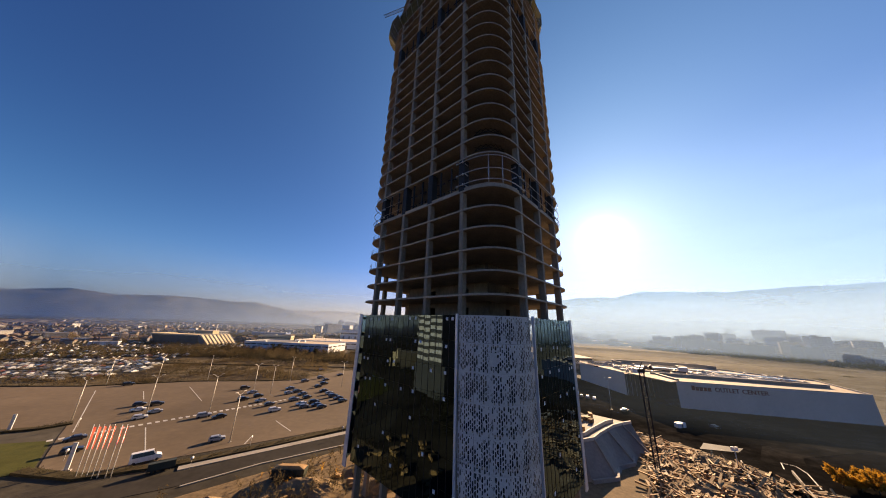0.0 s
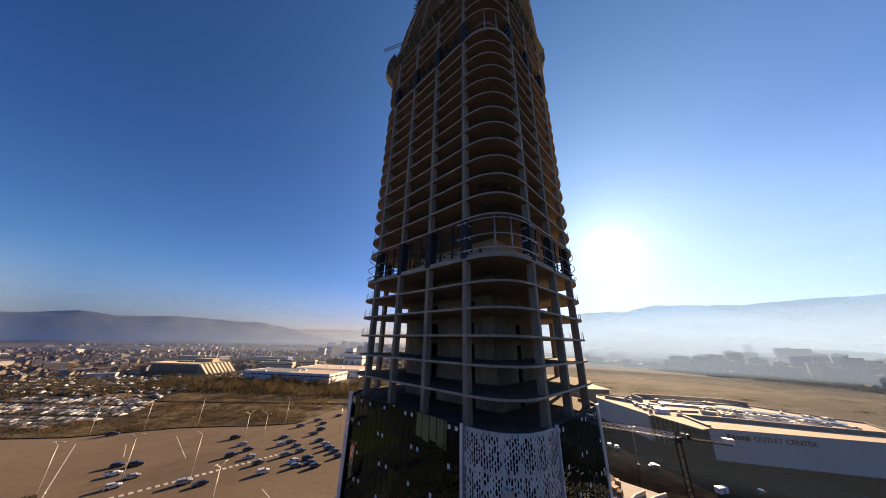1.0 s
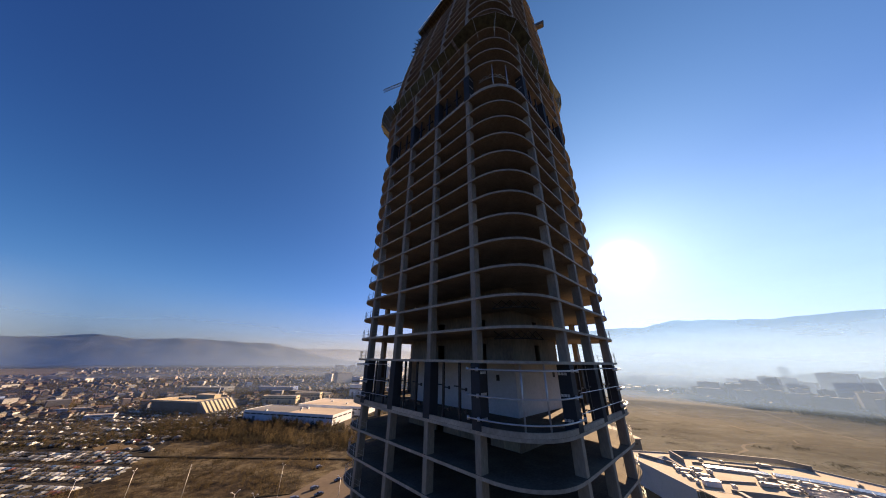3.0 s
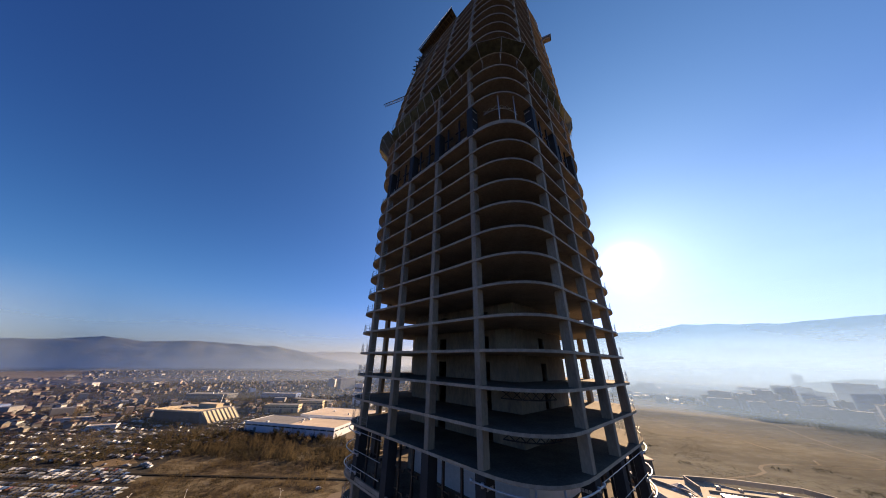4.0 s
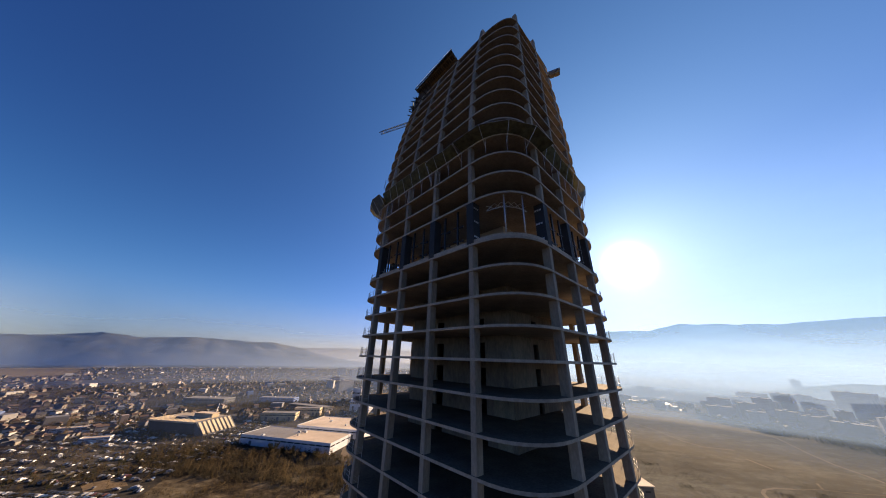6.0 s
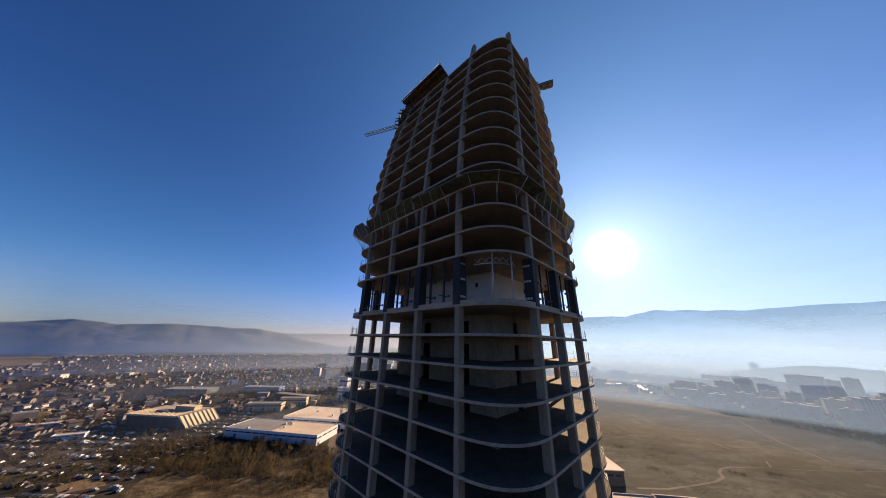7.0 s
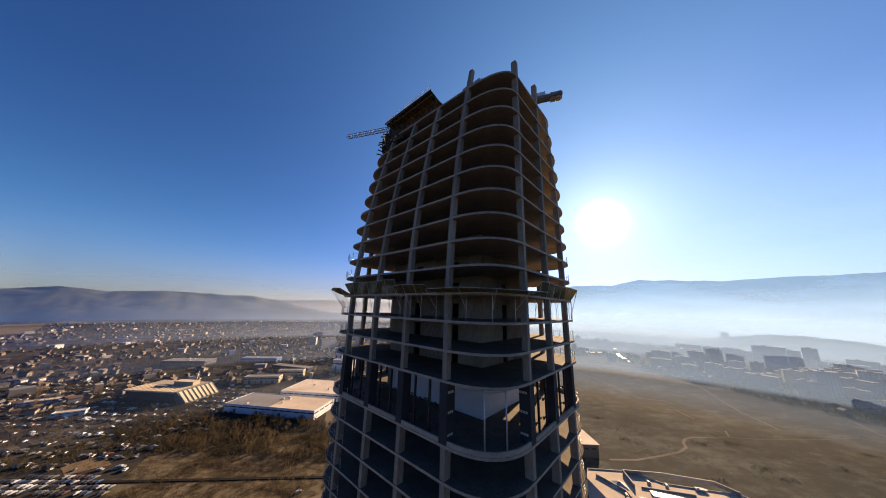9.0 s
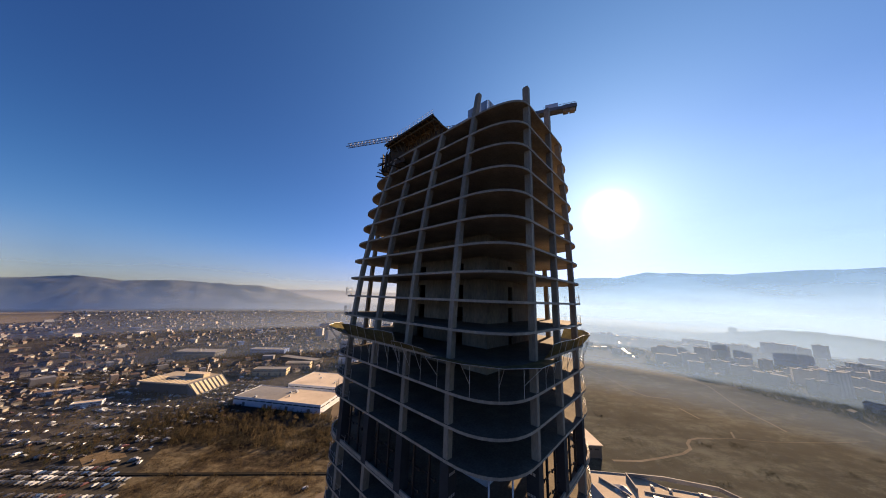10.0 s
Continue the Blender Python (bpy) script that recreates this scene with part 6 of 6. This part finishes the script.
sheet("city_ground", CITY_R, 0.05, patchy("city_plots", ((0.014, 0.014, 0.012), (0.026, 0.025, 0.021), (0.04, 0.038, 0.032), (0.075, 0.068, 0.056)), 0.014), "dark plots and yards between the blocks")
ribbon("water", [(660, 1066), (636, 1014), (597, 943), (560, 876), (537, 828), (522, 782), (514, 752)], 8.0, 0.12, surface("rippled_water", (0.02, 0.026, 0.03), (0.035, 0.042, 0.046), 0.3, 0.25, bump=0.5, stain=0.1, coords="World"), "narrow river glinting in the low sun", "water")
leaf_stuff("city_trees", GREEN_SCRUB, "dull trees between the apartment blocks", scatter(6500, CITY_R, 2.0, 4.4) + scatter(2600, [(470, 690), (485, 570), (520, 495), (526, 455), (540, 420), (552, 365), (600, 330), (640, 420), (600, 520), (560, 640)], 1.6, 3.6), 9, 16, "trees")


FAR_GAP = [(-1500, 830), (-1480, 980), (-2330, 1613), (-2600, 1325)]
MID_GAP = [(-597, 511), (-420, 560), (-323, 587), (-360, 660), (-400, 705), (-520, 680), (-640, 640)]


def town_at(n, lo, hi, az0, az1, r0, r1, power=1.6):
    out = []
    while len(out) < n:
        az, r = radians(rng.uniform(az0, az1)), r0 + (r1 - r0) * rng.random() ** power
        x, y = r * math.sin(az), r * math.cos(az)
        if inside(x, y, FIELD_POLY) or inside(x, y, YARD_POLY) or inside(x, y, FAR_GAP) or inside(x, y, MID_GAP) or (-410 < x < -318 and 380 < y < 456) or (-262 < x < -120 and 320 < y < 470):
            continue
        out.append((x, y, rng.uniform(lo, hi)))
    return out


leaf_stuff("town_trees", SCRUB, "brown leafless trees in the town", town_at(11000, 1.6, 3.8, -68, -8, 380, 2400, 1.2), 10, 14, "trees")
leaf_stuff("town_trees", GREEN_SCRUB, "dull green trees in the town", town_at(7500, 1.6, 3.6, -68, -8, 380, 2400, 1.2), 11, 14, "trees")


WOOD = MID_GAP
leaf_stuff("wood", DARK_SCRUB, "dark leafless wood between the halls", scatter(1900, WOOD, 1.6, 3.2), 13, 18, "trees", 1.2)
for poly, mat, lab in (([(-1500, 830), (-1480, 980), (-2330, 1613), (-2497, 1325)], DIRT, "pale tan ploughed field on the plain"), ([(-1100, 1120), (-1010, 1230), (-1700, 1800), (-1900, 1640)], DRY, "long dry field strip on the plain"), ([(-700, 1560), (-620, 1660), (-1050, 2150), (-1220, 2040)], DIRT, "pale field strip at the foot of the hills")):
    sheet("far_field", poly, 0.06, mat, lab)


rows = []
for k in range(34):
    az, r = radians(rng.uniform(-64, -12)), rng.uniform(430, 1500)
    x, y, a = r * math.sin(az), r * math.cos(az), radians(rng.choice((20, 110, 60, 150)) + rng.uniform(-10, 10))
    for q in range(rng.randint(14, 34)):
        px, py = x + q * 4.5 * math.cos(a) + rng.uniform(-2, 2), y + q * 4.5 * math.sin(a) + rng.uniform(-2, 2)
        if not (-425 < px < -310 and 370 < py < 470) and not (-270 < px < -110 and 300 < py < 480) and not inside(px, py, YARD_POLY):
            rows.append((px, py, rng.uniform(2.0, 3.4)))
leaf_stuff("tree_rows", SCRUB, "rows of slim bare brown trees along the yards", rows, 12, 34, "trees", 2.2)


def tree(x, y, high, mat, label, seed, leaves=900):
    """Tapered trunk, limbs and a ragged crown of small leaves."""
    r = random.Random(seed)
    ob = thing("tree", label, "tree", at=pose(x, y, 0))
    wood = Mesh().tube((0, 0, 0), (0.1, 0.05, high * 0.45), high * 0.025, 8, high * 0.014)
    tips = []
    for k in range(9):
        a = k * 2.4 + r.uniform(-0.4, 0.4)
        z0 = high * (0.12 + 0.3 * r.random())
        tp = Vector((math.cos(a) * high * r.uniform(0.2, 0.42), math.sin(a) * high * r.uniform(0.2, 0.42), high * r.uniform(0.35, 0.95)))
        wood.tube((0.05, 0.03, z0), tp, high * 0.01, 5, high * 0.004)
        tips.append((Vector((0.05, 0.03, z0)), tp))
    put_part("trunk", wood, BARK, ob)
    m = Mesh()
    for k in range(leaves):
        a, b = r.choice(tips)
        c = a.lerp(b, r.uniform(0.45, 1.1)) + Vector((r.gauss(0, 1), r.gauss(0, 1), r.gauss(0, 1))) * high * 0.055
        u = Vector((r.gauss(0, 1), r.gauss(0, 1), r.gauss(0, 1))).normalized() * high * r.uniform(0.02, 0.045)
        v = Vector((r.gauss(0, 1), r.gauss(0, 1), r.gauss(0, 1))).normalized() * high * r.uniform(0.02, 0.04)
        q = len(m.v)
        m.v += [tuple(c - u), tuple(c + v), tuple(c + u), tuple(c - v)]
        m.f.append((q, q + 1, q + 2, q + 3)), m.s.append(False)
    put_part("crown", m, mat, ob)
    return ob


for k, (x, y, hh) in enumerate([(104.5, 83.5, 4.6), (106.5, 81.6, 4.4), (109, 80.4, 4.8), (111.5, 79.4, 4.4), (108.5, 84.4, 4.4), (111.5, 83, 4.6), (114.5, 81.6, 4.2), (117.5, 80.4, 4.5)]):
    tree(x, y, hh, ORANGE, "low bushy tree with orange autumn leaves beside the road", 60 + k, 3400)
for k, (x, y, hh) in enumerate([(-206, 330, 9), (-199, 329, 10), (-178, 327, 8), (-192, 331, 7), (-150, 322, 7)]):
    tree(x, y, hh, GREEN_SCRUB, "dark evergreen tree before the warehouse", 80 + k, 700)
for k in range(26):
    p = [(-260 + 7.5 * k + rng.uniform(-4, 4)), 318 + rng.uniform(-9, 9) - 0.06 * k * 4]
    tree(p[0], p[1], rng.uniform(6, 10), SCRUB if k % 3 else DARK_SCRUB, "bare brown tree at the field edge", 300 + k, 420)

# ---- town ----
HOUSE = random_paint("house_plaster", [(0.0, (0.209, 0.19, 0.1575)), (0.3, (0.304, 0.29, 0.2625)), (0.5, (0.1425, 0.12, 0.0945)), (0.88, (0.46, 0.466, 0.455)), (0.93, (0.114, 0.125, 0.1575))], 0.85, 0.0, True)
TILE_ROOF = random_paint("roof_tiles", [(0.0, (0.081, 0.05, 0.0378)), (0.35, (0.108, 0.07, 0.0525)), (0.55, (0.072, 0.07, 0.0672)), (0.85, (0.144, 0.1, 0.0735))], 0.85, 0.0, True)
HALL_ROOF = random_paint("hall_roofs", [(0.0, (0.22, 0.22, 0.22)), (0.35, (0.38, 0.38, 0.38)), (0.5, (0.2, 0.19, 0.18)), (0.75, (0.4, 0.3, 0.22)), (0.9, (0.08, 0.14, 0.3))], 0.45, 0.0, True)
walls, roofs, flats = Mesh(), Mesh(), Mesh()
for x, y, s in town_at(2900, 0.42, 0.85, -68, -10, 560, 2600, 1.15):
    mm = pose(x, y, 0, 0, 0, rng.choice((20, 110, 65, -30)) + rng.uniform(-8, 8))
    a, b, hh = 5.0 * s * rng.uniform(0.8, 1.4), 4.2 * s, 5.5 * s * rng.uniform(0.7, 1.3)
    walls.box(-a, a, -b, b, 0, hh, mm)
    e = 0.5
    rr = [(-a - e, -b - e, hh), (a + e, -b - e, hh), (a + e, b + e, hh), (-a - e, b + e, hh), (-a, 0, hh + 2.6 * s), (a, 0, hh + 2.6 * s)]
    roofs.add([mm @ Vector(p) for p in rr], [(0, 1, 5, 4), (2, 3, 4, 5), (1, 2, 5), (3, 0, 4), (3, 2, 1, 0)])
for x, y, s in town_at(120, 0.25, 0.85, -66, -10, 560, 2300, 1.0):
    mm = pose(x, y, 0, 0, 0, rng.choice((20, 110, 65, -30)) + rng.uniform(-6, 6))
    a, b, hh = 16 * s * rng.uniform(0.6, 1.4), 9 * s, rng.uniform(5, 11)
    flats.box(-a, a, -b, b, 0, hh, mm)
town = thing("town_houses", "small pale houses with tiled roofs spread over the plain", "houses", kind="stuff")
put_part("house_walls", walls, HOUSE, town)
put_part("house_roofs", roofs, TILE_ROOF, town)
solid("town_sheds", flats, HALL_ROOF, "flat sheds and workshops of the town", "sheds", "stuff")
flats = Mesh()
for k in range(34):
    x, y = rng.uniform(420, 760), rng.uniform(760, 1250)
    mm = pose(x, y, 0, 0, 0, rng.choice((25, 115)) + rng.uniform(-5, 5))
    flats.box(-rng.uniform(4, 12), rng.uniform(4, 12), -4, 4, 0, rng.uniform(4, 9), mm)
METAL_ROOF = random_paint("metal_roofs", [(0.0, (0.2, 0.2, 0.21)), (0.7, (0.3, 0.3, 0.3)), (0.85, (0.5, 0.5, 0.5))], 0.55, 0.0, True, 0.6)
solid("trade_sheds", flats, METAL_ROOF, "flat metal-roofed sheds glinting in the mist", "sheds", "stuff")


FAR_WINDOW = surface("flat_windows", (0.22, 0.225, 0.23), (0.32, 0.325, 0.33), 0.5, 0.5, bump=0.0)


def apartment(x, y, wd, hgt, yaw, dp=13):
    """A panel block: walls, flat roof, and a window for each flat."""
    ob = thing("apartment_block", "grey panel apartment block with rows of windows in the mist", "apartment block", "apartment blocks", at=pose(x, y, 0, 0, 0, yaw))
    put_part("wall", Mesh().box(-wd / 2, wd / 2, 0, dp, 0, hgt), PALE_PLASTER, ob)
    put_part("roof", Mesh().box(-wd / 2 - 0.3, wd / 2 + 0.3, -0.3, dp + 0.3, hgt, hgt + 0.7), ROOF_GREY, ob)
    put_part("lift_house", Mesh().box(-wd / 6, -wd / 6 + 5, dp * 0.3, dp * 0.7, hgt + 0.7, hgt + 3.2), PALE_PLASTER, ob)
    win = Mesh()
    nx, nz = max(3, int(wd / 4.5)), max(4, int(hgt / 3.0))
    for i in range(nx):
        for j in range(nz):
            cx, z = -wd / 2 + wd * (i + 0.5) / nx, hgt * (j + 0.3) / nz
            win.box(cx - 1.1, cx + 1.1, -0.06, 0.05, z, z + 1.5)
    w_ob = put_part("windows", win, FAR_WINDOW, ob)
    w_ob["kind"] = "stuff"
    return ob


for x, y, wd, hgt, turn in [(848, 720, 62, 62, -14), (925, 731, 30, 50, 20), (1066, 805, 28, 50, -20), (679, 545, 28, 33, 12), (712, 541, 28, 34, 12), (657, 483, 30, 46, 35), (792, 520, 34, 40, 8), (605, 537, 44, 24, -16), (621, 599, 34, 23, 20), (607, 628, 30, 27, -20), (573, 659, 30, 36, 14), (670, 731, 32, 40, 10), (747, 770, 32, 50, -18), (791, 763, 32, 48, 25), (1130, 1088, 24, 74, 10), (744, 514, 46, 26, -30), (554, 695, 56, 22, 10), (840, 940, 70, 34, -12), (880, 600, 50, 38, 30), (960, 640, 44, 42, -10), (1080, 640, 56, 40, 15)]:
    apartment(x, y, wd * 0.92, hgt * 0.86, math.degrees(math.atan2(-x, y)) + turn)
for k in range(18):
    az, r = radians(rng.uniform(-26, -11)), rng.uniform(900, 1700)
    apartment(r * math.sin(az), r * math.cos(az), rng.uniform(18, 60), rng.uniform(22, 44), math.degrees(az) * -1 + rng.choice((-20, 15, 40)))
for k in range(34):
    az, r = radians(rng.uniform(24, 62)), rng.uniform(740, 1400)
    apartment(r * math.sin(az), r * math.cos(az), rng.uniform(12, 30), rng.uniform(11, 26), math.degrees(az) * -1 + rng.choice((-20, 15, 40)), 11)
for x, y, _ in scatter(50, [(560, 660), (600, 540), (640, 450), (720, 400), (900, 480), (1100, 800), (900, 1000), (660, 900)], 0, 1):
    apartment(x, y, rng.choice((16, 22, 34, 48)) * rng.uniform(0.8, 1.2), rng.choice((9, 14, 20, 24, 27)) * rng.uniform(0.9, 1.15), math.degrees(math.atan2(-x, y)) + rng.choice((-32, -14, 12, 35, 70)), 11)
low_houses, low_roofs = Mesh(), Mesh()
for x, y, q in scatter(420, CITY_R, 0.7, 1.3):
    mm = pose(x, y, 0, 0, 0, rng.choice((20, 110, 65)) + rng.uniform(-8, 8))
    a, b, hh = 5.5 * q, 4.2 * q, rng.uniform(4, 8)
    low_houses.box(-a, a, -b, b, 0, hh, mm)
    low_roofs.add([mm @ Vector(p) for p in ((-a - 0.5, -b - 0.5, hh), (a + 0.5, -b - 0.5, hh), (a + 0.5, b + 0.5, hh), (-a - 0.5, b + 0.5, hh), (-a, 0, hh + 2.4), (a, 0, hh + 2.4))], [(0, 1, 5, 4), (2, 3, 4, 5), (1, 2, 5), (3, 0, 4), (3, 2, 1, 0)])
suburb = thing("suburb_houses", "low houses with tiled roofs between the blocks in the mist", "houses", kind="stuff")
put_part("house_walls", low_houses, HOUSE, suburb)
put_part("house_roofs", low_roofs, TILE_ROOF, suburb)
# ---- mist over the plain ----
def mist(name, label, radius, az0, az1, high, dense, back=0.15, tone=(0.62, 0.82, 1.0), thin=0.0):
    """A bank of mist or distance haze, put into the tint of one thin upright sheet, thickest at its foot."""
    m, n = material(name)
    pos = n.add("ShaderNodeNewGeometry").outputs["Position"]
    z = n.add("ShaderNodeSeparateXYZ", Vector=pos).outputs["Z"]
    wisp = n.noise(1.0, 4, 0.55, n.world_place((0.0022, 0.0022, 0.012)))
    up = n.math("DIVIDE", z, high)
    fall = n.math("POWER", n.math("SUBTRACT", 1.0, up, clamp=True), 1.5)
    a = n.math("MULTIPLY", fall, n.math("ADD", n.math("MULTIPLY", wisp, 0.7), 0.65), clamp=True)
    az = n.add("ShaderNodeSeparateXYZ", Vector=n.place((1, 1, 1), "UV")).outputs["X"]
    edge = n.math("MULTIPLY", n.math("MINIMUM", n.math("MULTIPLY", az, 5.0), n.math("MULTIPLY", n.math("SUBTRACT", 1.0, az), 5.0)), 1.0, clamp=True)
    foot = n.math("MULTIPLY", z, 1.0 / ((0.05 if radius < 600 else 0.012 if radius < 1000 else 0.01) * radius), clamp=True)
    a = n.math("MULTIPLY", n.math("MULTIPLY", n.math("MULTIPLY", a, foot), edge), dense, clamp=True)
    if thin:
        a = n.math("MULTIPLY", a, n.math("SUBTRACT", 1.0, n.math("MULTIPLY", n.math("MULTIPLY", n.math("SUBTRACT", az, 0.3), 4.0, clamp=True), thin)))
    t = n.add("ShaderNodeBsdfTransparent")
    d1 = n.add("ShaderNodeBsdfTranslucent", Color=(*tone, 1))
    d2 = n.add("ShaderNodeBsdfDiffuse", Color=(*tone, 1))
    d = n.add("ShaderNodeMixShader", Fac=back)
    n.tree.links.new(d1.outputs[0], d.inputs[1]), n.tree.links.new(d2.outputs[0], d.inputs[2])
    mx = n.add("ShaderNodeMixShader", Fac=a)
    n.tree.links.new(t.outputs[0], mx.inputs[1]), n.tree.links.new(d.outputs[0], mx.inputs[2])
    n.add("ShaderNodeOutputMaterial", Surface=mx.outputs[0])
    me = Mesh()
    k = 40
    for i in range(k + 1):
        az_ = radians(az0 + (az1 - az0) * i / k)
        x, y = radius * math.sin(az_), radius * math.cos(az_)
        me.v += [(x, y, 0.0), (x, y, high)]
    for i in range(k):
        me.f.append((2 * i, 2 * i + 2, 2 * i + 3, 2 * i + 1)), me.s.append(True)
    data = me.data(name, m)
    uv = data.uv_layers.new(name="UVMap")
    for loop in data.loops:
        uv.data[loop.index].uv = (loop.vertex_index // 2 / k, loop.vertex_index % 2)
    ob = new(name, data)
    return tagged(ob, label, "mist", kind="structure")


# Added sheet: sun glare over yard and mall is put into its tint.
mist("glare_veil", "very thin added sheet that veils yard and mall like sun glare", 150, 14, 100, 120, 0.024, 0.1, (0.26, 0.38, 0.56))
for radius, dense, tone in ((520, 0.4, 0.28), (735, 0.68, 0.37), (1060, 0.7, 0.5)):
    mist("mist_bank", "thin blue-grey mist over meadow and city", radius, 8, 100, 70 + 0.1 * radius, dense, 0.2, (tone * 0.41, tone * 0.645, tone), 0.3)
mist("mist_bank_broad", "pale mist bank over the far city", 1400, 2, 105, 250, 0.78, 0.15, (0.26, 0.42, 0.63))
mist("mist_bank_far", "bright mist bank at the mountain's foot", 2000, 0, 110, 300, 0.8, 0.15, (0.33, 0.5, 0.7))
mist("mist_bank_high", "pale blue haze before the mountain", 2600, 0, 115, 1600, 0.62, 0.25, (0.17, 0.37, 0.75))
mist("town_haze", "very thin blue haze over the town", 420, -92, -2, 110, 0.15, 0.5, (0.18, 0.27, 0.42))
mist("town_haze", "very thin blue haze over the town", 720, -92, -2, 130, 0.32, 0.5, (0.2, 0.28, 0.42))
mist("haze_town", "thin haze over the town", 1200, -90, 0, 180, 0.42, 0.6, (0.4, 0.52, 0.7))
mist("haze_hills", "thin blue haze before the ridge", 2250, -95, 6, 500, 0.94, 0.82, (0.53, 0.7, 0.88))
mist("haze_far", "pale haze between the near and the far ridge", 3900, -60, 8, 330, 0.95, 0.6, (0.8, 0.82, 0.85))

# ---- behind the camera, seen in the tower's glass ----
office = thing("office_building", "white office building with dark window bands, mirrored in the glass", "building", at=pose(-120, 33, 0, 0, 0, 152))
put_part("wall", Mesh().box(-15, 15, -9, 9, 0, 44), DARK_CLAD, office)
for k in range(4, 11):
    for q in range(6):
        put_part("window_panel", Mesh().box(-14.8 + 5.0 * q, -10.3 + 5.0 * q, -9.2, -9.0, 4.0 * k + 1.7, 4.0 * k + 3.8), WHITE_METAL, office)
# Unseen ground and trees, added dark to deepen what the glass mirrors.
sheet("city_floor", [(-4000, 1700), (-260, 108), (-175, 74), (-150, 58), (-100, 50), (-76, 56), (-56, 58), (-43, 47), (10, 31), (60, 44), (160, 45), (4000, 30), (4000, -4000), (-4000, -4000)], 0.045, patchy("city_ground", ((0.018, 0.016, 0.013), (0.032, 0.028, 0.022), (0.045, 0.039, 0.031), (0.065, 0.056, 0.044)), 0.02), "unseen dark ground, added for the glass to mirror")
leaf_stuff("street_trees", surface("evergreen_needles", (0.01, 0.012, 0.008), (0.028, 0.03, 0.02), 0.05, 0.95, bump=0.0, coords="World", spec=0.1), "unseen dark evergreen trees, added for the glass to mirror", scatter(900, [(-200, 30), (-100, 46), (-62, 50), (-30, -10), (70, -12), (260, 0), (300, -260), (-300, -260)], 2.0, 3.6) + scatter(420, [(-60, 40), (-100, 38), (-150, 46), (-230, 78), (-230, -10), (-40, 0)], 2.0, 3.6) + scatter(700, [(-180, 66), (-420, 168), (-800, 320), (-800, -60), (-160, 40)], 2.4, 4.2), 51, 40, "trees")
# Unseen pale houses, added to put bright spots into the glass reflection.
for k, (x, y, yaw_, lx, ly, hh) in enumerate([(-96, 22, 70, 14, 9, 8), (-118, 40, 60, 12, 9, 7), (-170, 40, 75, 22, 10, 12), (-150, 4, 80, 18, 10, 10), (-210, 70, 65, 26, 12, 14), (-78, -6, 75, 10, 8, 7), (-260, 40, 80, 30, 12, 18)]):
    hall("street_house", "unseen pale house added to brighten the reflection in the glass", x, y, yaw_ + 180, lx, ly, hh, CLAD if k % 2 else BEIGE, ROOF_GREY, 4)
